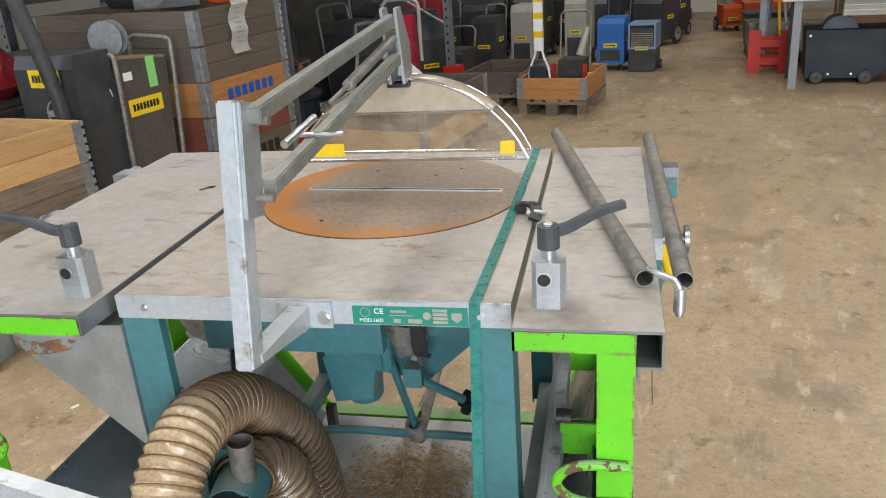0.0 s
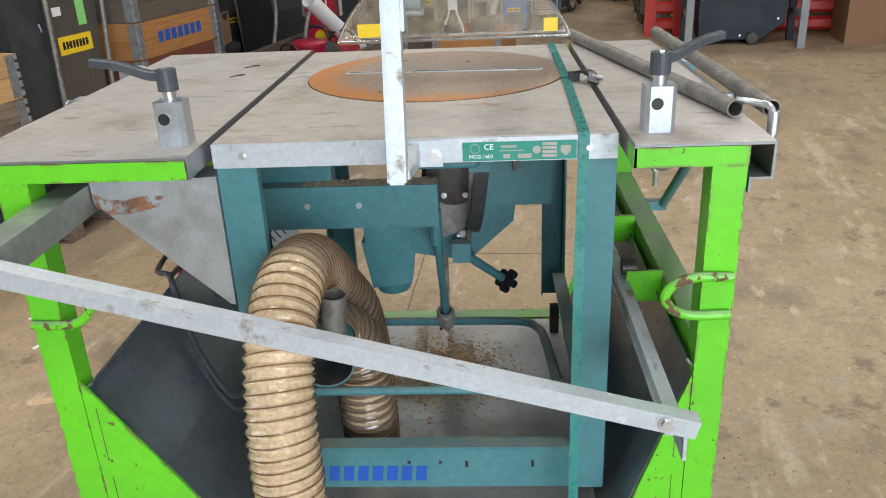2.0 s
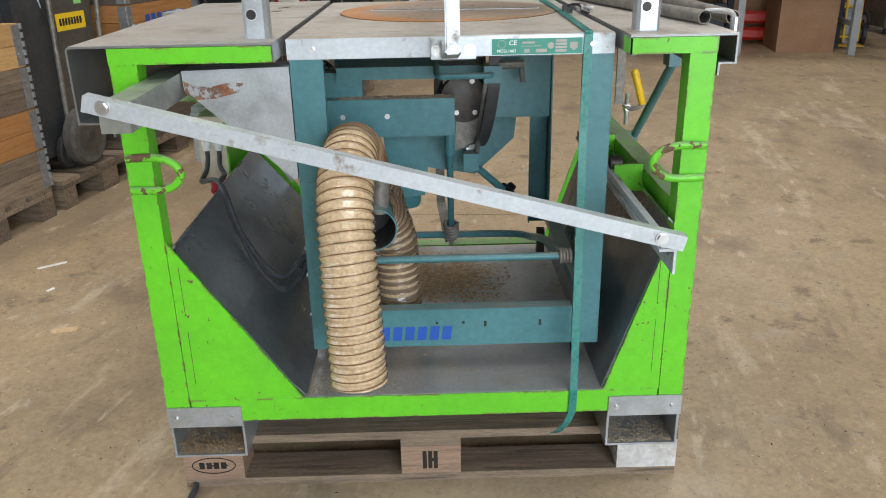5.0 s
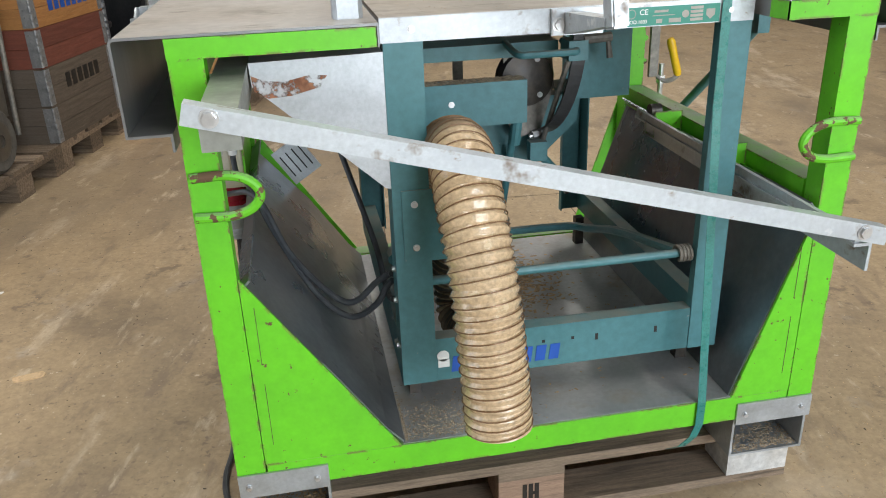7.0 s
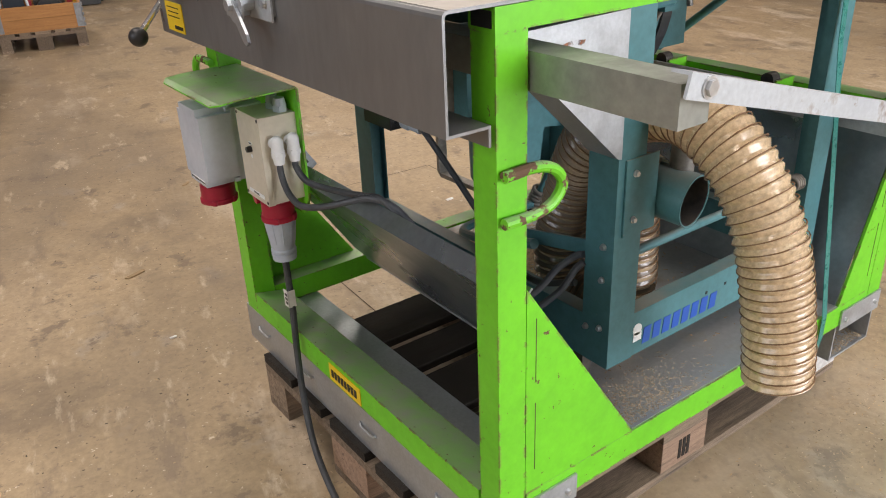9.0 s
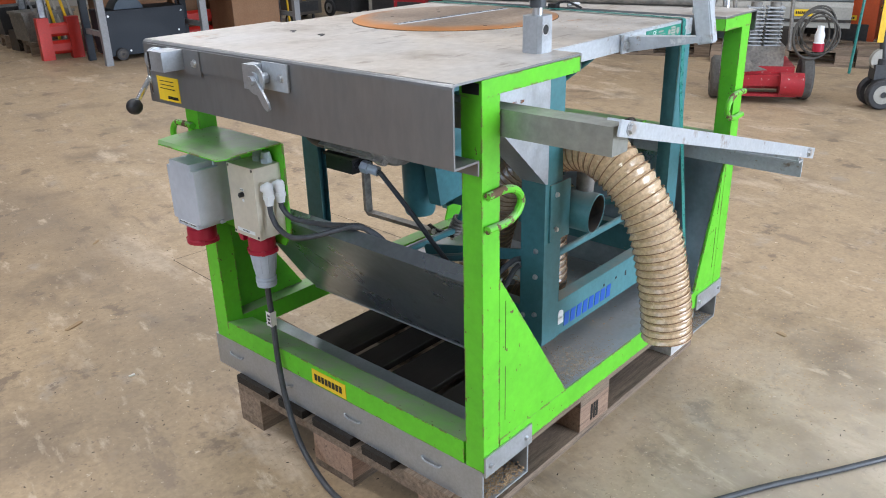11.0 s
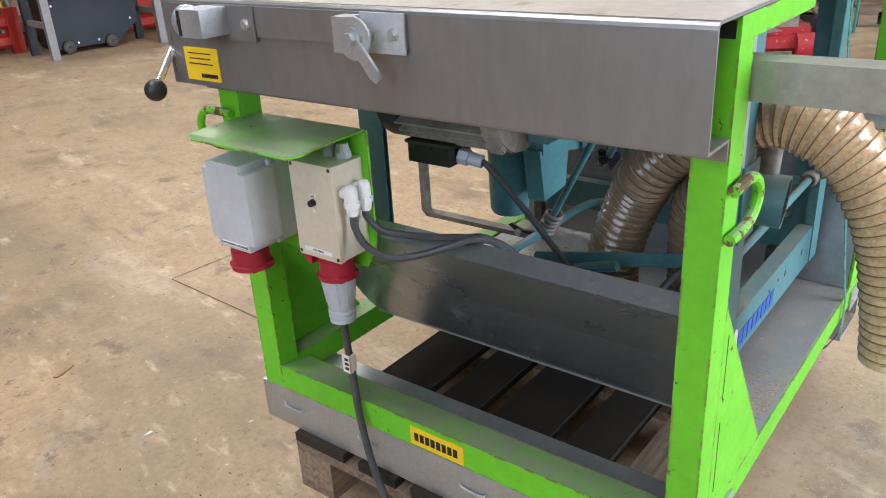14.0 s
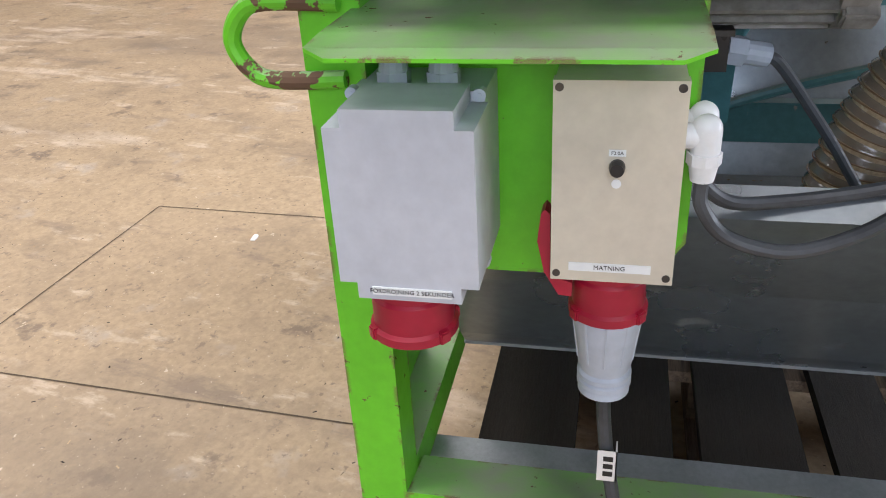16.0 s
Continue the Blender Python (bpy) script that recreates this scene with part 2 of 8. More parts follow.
YELLOW = material("yellow_label", (0.80, 0.55, 0.02), 0.4, fine_amt=0.04, bump=0.0)
YELLOWPL = material("yellow_plastic", (0.72, 0.45, 0.015), 0.4, fine_amt=0.08, bump=0.05)
INK = material("black_ink", (0.015, 0.015, 0.015), 0.5, fine_amt=0.0, bump=0.0)
BLUEINK = material("blue_sticker", (0.015, 0.085, 0.40), 0.4, fine_amt=0.05, bump=0.0)
WHITEINK = material("white_print", (0.75, 0.78, 0.78), 0.5, fine_amt=0.03, bump=0.0)
PAPER = material("paper", (0.74, 0.73, 0.70), 0.7, fine_amt=0.05, bump=0.1, bump_scale=40)
PLATE = material("green_type_plate", (0.02, 0.22, 0.16), 0.4, fine_amt=0.05, bump=0.0)
STRAP = material("teal_plastic_strap", (0.025, 0.20, 0.175), 0.32, second=(0.045, 0.25, 0.22), scale=60, fine=300, fine_amt=0.2, bump=0.2, bump_scale=400, alpha=0.82)
BLUEMACH = material("blue_paint", (0.025, 0.14, 0.42), 0.45, second=(0.02, 0.11, 0.35), scale=6, fine_amt=0.1, bump=0.05)
SLATE = material("slate_blue_paint", (0.013, 0.02, 0.031), 0.55, second=(0.019, 0.027, 0.039), scale=5, fine_amt=0.1, bump=0.05)
PALEBLUE = material("pale_blue_paint", (0.20, 0.28, 0.40), 0.5, second=(0.16, 0.23, 0.34), scale=6, fine_amt=0.1, bump=0.05)
GREYMACH = material("worn_grey_sheet_machine", (0.135, 0.125, 0.11), 0.42, 0.5, second=(0.10, 0.092, 0.08), scale=4, fine_amt=0.14, bump=0.06)
PALEGREY = material("pale_grey_paint", (0.34, 0.33, 0.29), 0.5, second=(0.29, 0.28, 0.25), scale=5, fine_amt=0.1, bump=0.05)
DARKMACH = material("dark_machine_plastic", (0.03, 0.033, 0.037), 0.45, second=(0.05, 0.05, 0.052), scale=8, fine_amt=0.2, bump=0.1)
TYRE = material("grey_tyre_rubber", (0.07, 0.066, 0.06), 0.8, second=(0.11, 0.105, 0.095), scale=20, fine_amt=0.2, bump=0.4)
CARDBOARD = material("cardboard", (0.27, 0.155, 0.085), 0.75, second=(0.24, 0.135, 0.075), scale=4, fine=60, fine_amt=0.12, bump=0.1)
BENCHTOP = material("pale_bench_board", (0.62, 0.57, 0.50), 0.55, second=(0.55, 0.5, 0.43), scale=4, fine_amt=0.08, bump=0.05)
RACKSTEEL = material("rack_steel", (0.30, 0.31, 0.33), 0.45, 0.6, second=(0.24, 0.25, 0.27), scale=12, fine_amt=0.15, bump=0.05)
BENCHLEG = material("bench_grey_paint", (0.26, 0.27, 0.285), 0.45, second=(0.22, 0.23, 0.245), scale=7, fine_amt=0.1, bump=0.04)
WOOD_NEW = material("new_pine", (0.56, 0.35, 0.155), 0.6, second=(0.44, 0.25, 0.10), scale=7, mix=0.8, fine=60, fine_amt=0.2, bump=0.25,
                    stretch=(0.8, 12, 12), island=0.12, spots=(0.22, 0.11, 0.05), spot_scale=3.2, spot_at=0.74, spot_soft=0.03)
WOOD_OLD = material("weathered_pallet_wood", (0.25, 0.185, 0.13), 0.75, second=(0.13, 0.098, 0.07), scale=7, mix=0.6, fine=60,
                    fine_amt=0.28, bump=0.4, stretch=(0.8, 12, 12), island=0.38, spots=(0.10, 0.075, 0.055), spot_scale=3.5, spot_at=0.66, spot_soft=0.06)
# dark dirty wood; for the pallet deck its shade is in the colour too
WOOD_DARK = material("dark_dirty_shaded_wood", (0.016, 0.013, 0.010), 0.9, second=(0.030, 0.024, 0.019), scale=6, mix=0.9, fine=60, fine_amt=0.3,
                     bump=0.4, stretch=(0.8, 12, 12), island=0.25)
WOOD_GREY = material("grey_aged_boards", (0.135, 0.108, 0.085), 0.75, second=(0.085, 0.068, 0.052), scale=6, mix=0.9, fine=60, fine_amt=0.25,
                     bump=0.35, stretch=(0.8, 12, 12), island=0.15)
WOOD_RED = material("red_brown_stained_boards", (0.19, 0.055, 0.035), 0.7, second=(0.14, 0.045, 0.03), scale=6, fine=60, fine_amt=0.25,
                    bump=0.3, stretch=(0.8, 12, 12), island=0.12)
WOOD_ORANGE = material("orange_pine_boards", (0.42, 0.20, 0.065), 0.6, second=(0.33, 0.15, 0.05), scale=6, fine=60, fine_amt=0.2,
                       bump=0.25, stretch=(0.8, 12, 12), island=0.1)
HOSE = material("tan_plastic_hose", (0.64, 0.485, 0.315), 0.15, second=(0.50, 0.355, 0.21), scale=11, mix=0.9, fine=120, fine_amt=0.22,
                bump=0.35, bump_scale=120, spots=(0.66, 0.53, 0.34), spot_scale=40, spot_at=0.66, spot_soft=0.05, spot_rough=0.4)
HOSE.node_tree.nodes["Principled BSDF"].inputs["Coat Weight"].default_value = 0.6
HOSE.node_tree.nodes["Principled BSDF"].inputs["Coat Roughness"].default_value = 0.07


def hose_rear_brown(m):
    """Turns the rear stretch dark brown, less on undersides; the front drop stays tan."""
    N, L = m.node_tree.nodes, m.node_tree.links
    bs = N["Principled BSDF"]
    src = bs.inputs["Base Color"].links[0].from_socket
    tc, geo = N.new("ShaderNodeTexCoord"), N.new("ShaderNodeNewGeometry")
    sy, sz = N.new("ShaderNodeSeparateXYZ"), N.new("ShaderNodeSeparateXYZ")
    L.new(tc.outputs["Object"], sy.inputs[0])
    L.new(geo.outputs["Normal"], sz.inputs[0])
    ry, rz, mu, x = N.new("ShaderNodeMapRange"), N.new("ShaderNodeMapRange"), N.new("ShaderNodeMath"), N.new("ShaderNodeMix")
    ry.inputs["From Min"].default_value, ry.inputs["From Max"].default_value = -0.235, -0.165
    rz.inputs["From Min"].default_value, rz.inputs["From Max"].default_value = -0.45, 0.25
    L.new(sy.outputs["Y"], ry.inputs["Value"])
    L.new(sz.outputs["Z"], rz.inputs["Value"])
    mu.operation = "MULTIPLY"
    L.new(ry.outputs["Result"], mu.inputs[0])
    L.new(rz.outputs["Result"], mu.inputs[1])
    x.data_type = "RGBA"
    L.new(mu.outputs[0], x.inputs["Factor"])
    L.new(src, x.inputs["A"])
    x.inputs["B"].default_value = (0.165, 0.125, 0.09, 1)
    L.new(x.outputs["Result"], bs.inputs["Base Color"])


hose_rear_brown(HOSE)
HOSEWIRE = material("copper_hose_wire", (0.21, 0.12, 0.06), 0.4, 0.3, fine_amt=0.2, bump=0.1)
CHIPS = material("wood_chips", (0.50, 0.36, 0.21), 0.8, second=(0.38, 0.27, 0.16), scale=50, fine_amt=0.2, bump=0.2, island=0.3)
WALLPAINT = material("pale_wall_panel", (0.36, 0.34, 0.31), 0.6, second=(0.32, 0.305, 0.28), scale=2, fine_amt=0.06, bump=0.05)
CEILMAT = material("ceiling_sheet", (0.24, 0.24, 0.24), 0.7, second=(0.2, 0.2, 0.2), scale=1.5, fine_amt=0.05, bump=0.05)
DOORWHITE = material("cream_door_paint", (0.66, 0.62, 0.54), 0.5, fine_amt=0.05, bump=0.03)


def hood_plastic():
    m = bpy.data.materials.new("clear_dusty_plastic")
    m.use_nodes = True
    N, L = m.node_tree.nodes, m.node_tree.links
    bs = N["Principled BSDF"]
    tc = N.new("ShaderNodeTexCoord")
    n = N.new("ShaderNodeTexNoise")
    n.inputs["Scale"].default_value, n.inputs["Detail"].default_value = 30, 8
    L.new(tc.outputs["Object"], n.inputs["Vector"])
    r = N.new("ShaderNodeMapRange")
    r.inputs["From Min"].default_value, r.inputs["From Max"].default_value = 0.40, 0.72
    r.inputs["To Min"].default_value, r.inputs["To Max"].default_value = 0.14, 0.42
    L.new(n.outputs["Fac"], r.inputs["Value"])
    bs.inputs["Base Color"].default_value = (0.46, 0.38, 0.27, 1)
    bs.inputs["Roughness"].default_value = 0.18
    L.new(r.outputs["Result"], bs.inputs["Alpha"])
    return m


CLEAR = hood_plastic()
CREAM = material("milky_plastic", (0.47, 0.40, 0.30), 0.22, second=(0.40, 0.335, 0.245), scale=8, fine_amt=0.08, bump=0.03, alpha=0.9)


def rust_stain():
    """A ragged rust stain that lets the zinc show through."""
    m = material("ragged_rust_stain", (0.23, 0.085, 0.045), 0.85, second=(0.30, 0.15, 0.09), scale=40, fine_amt=0.35, bump=0.3)
    N, L = m.node_tree.nodes, m.node_tree.links
    tc, n, r = N.new("ShaderNodeTexCoord"), N.new("ShaderNodeTexNoise"), N.new("ShaderNodeMapRange")
    n.inputs["Scale"].default_value, n.inputs["Detail"].default_value, n.inputs["Roughness"].default_value = 38, 8, 0.7
    L.new(tc.outputs["Object"], n.inputs["Vector"])
    r.inputs["From Min"].default_value, r.inputs["From Max"].default_value = 0.43, 0.54
    L.new(n.outputs["Fac"], r.inputs["Value"])
    L.new(r.outputs["Result"], N["Principled BSDF"].inputs["Alpha"])
    return m


RUSTSTAIN = rust_stain()


def disc_steel():
    """The round insert: bare brown steel with an orange rust crescent at one side."""
    m = material("rusty_round_insert", (0.25, 0.19, 0.148), 0.45, 0.35, second=(0.40, 0.315, 0.24), scale=4, mix=0.9, fine=80,
                 fine_amt=0.2, bump=0.06)
    N, L = m.node_tree.nodes, m.node_tree.links
    bs = N["Principled BSDF"]
    src = bs.inputs["Base Color"].links[0].from_socket
    tc = N.new("ShaderNodeTexCoord")
    sep = N.new("ShaderNodeSeparateXYZ")
    L.new(tc.outputs["Object"], sep.inputs[0])
    ln = N.new("ShaderNodeVectorMath")
    ln.operation = "LENGTH"
    off = N.new("ShaderNodeVectorMath")
    off.operation = "SUBTRACT"
    off.inputs[1].default_value = (0.05, 0.02, 0.0)
    L.new(tc.outputs["Object"], off.inputs[0])
    L.new(off.outputs[0], ln.inputs[0])
    nz = N.new("ShaderNodeTexNoise")
    nz.inputs["Scale"].default_value, nz.inputs["Detail"].default_value = 9, 6
    L.new(tc.outputs["Object"], nz.inputs["Vector"])
    ad = N.new("ShaderNodeMath")
    ad.operation = "MULTIPLY_ADD"
    ad.inputs[1].default_value, ad.inputs[2].default_value = 0.12, -0.06
    L.new(nz.outputs["Fac"], ad.inputs[0])
    sm = N.new("ShaderNodeMath")
    sm.operation = "ADD"
    L.new(ln.outputs["Value"], sm.inputs[0])
    L.new(ad.outputs[0], sm.inputs[1])
    r = N.new("ShaderNodeMapRange")
    r.inputs["From Min"].default_value, r.inputs["From Max"].default_value = 0.228, 0.30
    L.new(sm.outputs[0], r.inputs["Value"])
    x = N.new("ShaderNodeMix")
    x.data_type = "RGBA"
    L.new(r.outputs["Result"], x.inputs["Factor"])
    L.new(src, x.inputs["A"])
    x.inputs["B"].default_value = (0.50, 0.21, 0.06, 1)
    L.new(x.outputs["Result"], bs.inputs["Base Color"])
    return m


DISC = disc_steel()


def concrete():
    m = material("worn_concrete", (0.45, 0.340, 0.213), 0.5, second=(0.33, 0.243, 0.148), scale=0.9, mix=0.9, fine=70, fine_amt=0.13,
                 bump=0.25, bump_scale=60, spots=(0.42, 0.355, 0.28), spot_scale=5.5, spot_at=0.66, spot_soft=0.06, spot_rough=0.7, rough_var=0.16)
    N, L = m.node_tree.nodes, m.node_tree.links
    bs = N["Principled BSDF"]
    src = bs.inputs["Base Color"].links[0].from_socket
    tc = N.new("ShaderNodeTexCoord")
    mp = N.new("ShaderNodeMapping")
    mp.inputs["Rotation"].default_value = (0, 0, radians(12))
    mp.inputs["Scale"].default_value = (1.0, 0.32, 1.0)
    L.new(tc.outputs["Object"], mp.inputs["Vector"])
    col = src
    # tyre-dark patches, broad darker ground, pale scuffs
    for s, d, lo, hi, c, vec, *k in ((1.7, 8, 0.54, 0.68, (0.17, 0.13, 0.09), tc.outputs["Object"]),
                                 (9.0, 6, 0.585, 0.67, (0.24, 0.18, 0.125), mp.outputs["Vector"]),
                                 (5.0, 9, 0.60, 0.66, (0.16, 0.12, 0.085), tc.outputs["Object"]),
                                 (3.1, 9, 0.57, 0.66, (0.60, 0.49, 0.36), mp.outputs["Vector"]),
                                 (0.55, 6, 0.50, 0.66, (0.19, 0.15, 0.11), mp.outputs["Vector"]),
                                 (22.0, 6, 0.63, 0.68, (0.20, 0.15, 0.105), tc.outputs["Object"]),
                                 (48.0, 7, 0.60, 0.66, (0.21, 0.155, 0.105), tc.outputs["Object"]),
                                 (14.0, 8, 0.60, 0.68, (0.56, 0.455, 0.33), mp.outputs["Vector"]),
                                 (85.0, 4, 0.66, 0.70, (0.60, 0.50, 0.37), tc.outputs["Object"]),
                                 (34.0, 3, 0.70, 0.73, (0.68, 0.58, 0.44), tc.outputs["Object"]),
                                 (13.0, 10, 0.50, 0.64, (0.25, 0.185, 0.12), tc.outputs["Object"], 0.34),
                                 (40.0, 9, 0.54, 0.62, (0.24, 0.18, 0.12), tc.outputs["Object"], 0.30)):
        n = N.new("ShaderNodeTexNoise")
        n.inputs["Scale"].default_value, n.inputs["Detail"].default_value, n.inputs["Roughness"].default_value = s, d, 0.65
        L.new(vec, n.inputs["Vector"])
        r = N.new("ShaderNodeMapRange")
        r.inputs["From Min"].default_value, r.inputs["From Max"].default_value = lo, hi
        r.inputs["To Max"].default_value = k[0] if k else 0.8
        L.new(n.outputs["Fac"], r.inputs["Value"])
        x = N.new("ShaderNodeMix")
        x.data_type = "RGBA"
        L.new(r.outputs["Result"], x.inputs["Factor"])
        L.new(col, x.inputs["A"])
        x.inputs["B"].default_value = (*c, 1)
        col = x.outputs["Result"]
    # cool gate daylight in front of the saw, painted in grey with ragged edges
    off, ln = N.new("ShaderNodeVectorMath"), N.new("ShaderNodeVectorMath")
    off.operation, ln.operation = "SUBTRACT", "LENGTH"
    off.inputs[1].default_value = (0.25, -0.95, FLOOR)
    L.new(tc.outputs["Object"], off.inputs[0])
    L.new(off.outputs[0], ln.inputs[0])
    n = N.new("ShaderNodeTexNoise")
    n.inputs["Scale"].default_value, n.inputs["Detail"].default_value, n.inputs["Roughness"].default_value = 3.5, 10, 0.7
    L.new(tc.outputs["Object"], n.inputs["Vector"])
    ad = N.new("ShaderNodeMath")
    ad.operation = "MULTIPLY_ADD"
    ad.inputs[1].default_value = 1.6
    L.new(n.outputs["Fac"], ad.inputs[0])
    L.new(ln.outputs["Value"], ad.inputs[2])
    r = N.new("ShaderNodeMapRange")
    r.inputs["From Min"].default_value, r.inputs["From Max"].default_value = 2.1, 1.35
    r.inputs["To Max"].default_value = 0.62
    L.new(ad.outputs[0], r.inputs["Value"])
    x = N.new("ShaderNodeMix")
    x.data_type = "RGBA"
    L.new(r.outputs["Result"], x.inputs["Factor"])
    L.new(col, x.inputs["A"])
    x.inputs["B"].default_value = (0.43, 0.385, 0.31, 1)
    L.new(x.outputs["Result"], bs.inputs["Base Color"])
    return m


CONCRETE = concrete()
JOINT = material("dark_floor_joint", (0.10, 0.075, 0.05), 0.9, fine_amt=0.2, bump=0.1)

# ---- builders ----
SHIFT = {}


def thing(name, label, category, at=(0, 0, 0), m=None, group="", kind=""):
    """A top-level Empty. With at=, its parts are given in world places; with m=, in its own."""
    ob = new(name)
    ob.empty_display_size = 0.05
    if m is None:
        ob.location = at
        SHIFT[ob.name] = Vector(at)
    else:
        ob.matrix_world = m
        SHIFT[ob.name] = Vector((0, 0, 0))
    tagged(ob, label, category, group, kind)
    return ob


def root_of(ob):
    while ob.parent:
        ob = ob.parent
    return ob


def part(name, bm, mat, parent, label="", smooth=False, bevel=0.0):
    if bevel:
        sharp = [e for e in bm.edges if len(e.link_faces) == 2 and e.calc_face_angle(0) > 0.5]
        bmesh.ops.bevel(bm, geom=sharp, offset=bevel, segments=2, affect="EDGES", clamp_overlap=True)
    me = bpy.data.meshes.new(name)
    bmesh.ops.translate(bm, verts=bm.verts, vec=-SHIFT.get(root_of(parent).name, Vector()))
    bmesh.ops.recalc_face_normals(bm, faces=bm.faces)
    bm.to_mesh(me)
    bm.free()
    me.materials.append(mat)
    if smooth:
        me.polygons.foreach_set("use_smooth", [True] * len(me.polygons))
        if hasattr(me, "set_sharp_from_angle"):
            me.set_sharp_from_angle(angle=radians(35))
    ob = new(name, me)
    ob.parent = parent
    if label:
        ob["label"] = label
    return ob


def solo(name, bm, mat, label, category, at, group="", kind="", smooth=False, bevel=0.0, m=None):
    """A thing that is one mesh."""
    if bevel:
        sharp = [e for e in bm.edges if len(e.link_faces) == 2 and e.calc_face_angle(0) > 0.5]
        bmesh.ops.bevel(bm, geom=sharp, offset=bevel, segments=2, affect="EDGES", clamp_overlap=True)
    me = bpy.data.meshes.new(name)
    if m is None:
        bmesh.ops.translate(bm, verts=bm.verts, vec=-Vector(at))
    bmesh.ops.recalc_face_normals(bm, faces=bm.faces)
    bm.to_mesh(me)
    bm.free()
    me.materials.append(mat)
    if smooth:
        me.polygons.foreach_set("use_smooth", [True] * len(me.polygons))
        me.set_sharp_from_angle(angle=radians(35))
    ob = new(name, me)
    if m is None:
        ob.location = at
    else:
        ob.matrix_world = m
    tagged(ob, label, category, group, kind)
    return ob


def B():
    return bmesh.new()


def box(bm, x0, x1, y0, y1, z0, z1, m=None):
    vs = [bm.verts.new((x, y, z)) for x in (x0, x1) for y in (y0, y1) for z in (z0, z1)]
    for f in ((0, 1, 3, 2), (4, 6, 7, 5), (0, 4, 5, 1), (2, 3, 7, 6), (0, 2, 6, 4), (1, 5, 7, 3)):
        bm.faces.new([vs[i] for i in f])
    if m is not None:
        bmesh.ops.transform(bm, matrix=m, verts=vs)
    return bm


def prism(bm, pts, axis, a, b, m=None):
    """A flat outline pulled along an axis; pts are in the other two, in x, y, z order."""
    def put(p, t):
        q = list(p)
        q.insert("xyz".index(axis), t)
        return bm.verts.new(q)
    lo, hi = [put(p, a) for p in pts], [put(p, b) for p in pts]
    bm.faces.new(lo)
    bm.faces.new(hi[::-1])
    for i in range(len(pts)):
        j = (i + 1) % len(pts)
        bm.faces.new((lo[i], hi[i], hi[j], lo[j]))
    if m is not None:
        bmesh.ops.transform(bm, matrix=m, verts=lo + hi)
    return bm


def sheet(bm, profile, thick, axis, a, b):
    """Folded sheet metal: an open profile with a thickness, pulled along an axis."""
    ps = [Vector(p) for p in profile]
    offs = []
    for i, p in enumerate(ps):
        ns = []
        for j in (i - 1, i):
            if 0 <= j < len(ps) - 1:
                d = (ps[j + 1] - ps[j]).normalized()
                ns.append(Vector((-d.y, d.x)))
        n = sum(ns, Vector((0, 0))) / len(ns)
        offs.append(p + n * (thick / max(0.3, n.length_squared)))
    return prism(bm, [tuple(p) for p in ps] + [tuple(p) for p in reversed(offs)], axis, a, b)


def frame_along(d):
    d = Vector(d).normalized()
    up = Vector((0, 0, 1)) if abs(d.z) < 0.95 else Vector((0, 1, 0))
    x = d.cross(up).normalized()
    return x, d.cross(x).normalized(), d


def rod(bm, p0, p1, r, seg=14, r1=None, hollow=0.0):
    """A round bar or pipe from p0 to p1."""
    p0, p1 = Vector(p0), Vector(p1)
    x, y, d = frame_along(p1 - p0)
    r1 = r if r1 is None else r1
    def ring(c, q):
        return [bm.verts.new(c + q * (math.cos(2 * math.pi * k / seg) * x + math.sin(2 * math.pi * k / seg) * y)) for k in range(seg)]
    a, b = ring(p0, r), ring(p1, r1)
    for k in range(seg):
        j = (k + 1) % seg
        bm.faces.new((a[k], a[j], b[j], b[k]))
    if hollow:
        c, e = ring(p0, r - hollow), ring(p1, r1 - hollow)
        for k in range(seg):
            j = (k + 1) % seg
            bm.faces.new((c[k], e[k], e[j], c[j]))
            bm.faces.new((a[k], c[k], c[j], a[j]))
            bm.faces.new((b[k], b[j], e[j], e[k]))
    else:
        bm.faces.new(a[::-1])
        bm.faces.new(b)
    return bm


def smooth_path(pts, n=8):
    ps = [Vector(p) for p in pts]
    ps = [2 * ps[0] - ps[1]] + ps + [2 * ps[-1] - ps[-2]]
    out = []
    for i in range(1, len(ps) - 2):
        p0, p1, p2, p3 = ps[i - 1:i + 3]
        for k in range(n):
            t = k / n
            out.append(0.5 * ((2 * p1) + (p2 - p0) * t + (2 * p0 - 5 * p1 + 4 * p2 - p3) * t * t + (3 * p1 - p0 - 3 * p2 + p3) * t ** 3))
    return out + [ps[-2]]


def sweep(bm, pts, radius, seg=10, caps=True, outline=None):
    """A tube along points; radius is a number or one for each point. outline: another cross-section than a circle."""
    pts = [Vector(p) for p in pts]
    rs = radius if isinstance(radius, (list, tuple)) else [radius] * len(pts)
    out = outline or [(math.cos(2 * math.pi * k / seg), math.sin(2 * math.pi * k / seg)) for k in range(seg)]
    x, _, d = frame_along(pts[1] - pts[0])
    rings = []
    for i, p in enumerate(pts):
        nd = (pts[min(i + 1, len(pts) - 1)] - pts[max(i - 1, 0)]).normalized()
        x = (x - nd * x.dot(nd)).normalized()
        y = nd.cross(x)
        rings.append([bm.verts.new(p + rs[i] * (a * x + b * y)) for a, b in out])
    n = len(out)
    for a, b in zip(rings, rings[1:]):
        for k in range(n):
            bm.faces.new((a[k], a[(k + 1) % n], b[(k + 1) % n], b[k]))
    if caps:
        bm.faces.new(rings[0][::-1])
        bm.faces.new(rings[-1])
    return bm


def ball(bm, c, r, u=16, v=10, sc=(1, 1, 1)):
    bmesh.ops.create_uvsphere(bm, u_segments=u, v_segments=v, radius=r, matrix=Matrix.LocRotScale(c, None, sc))
    return bm


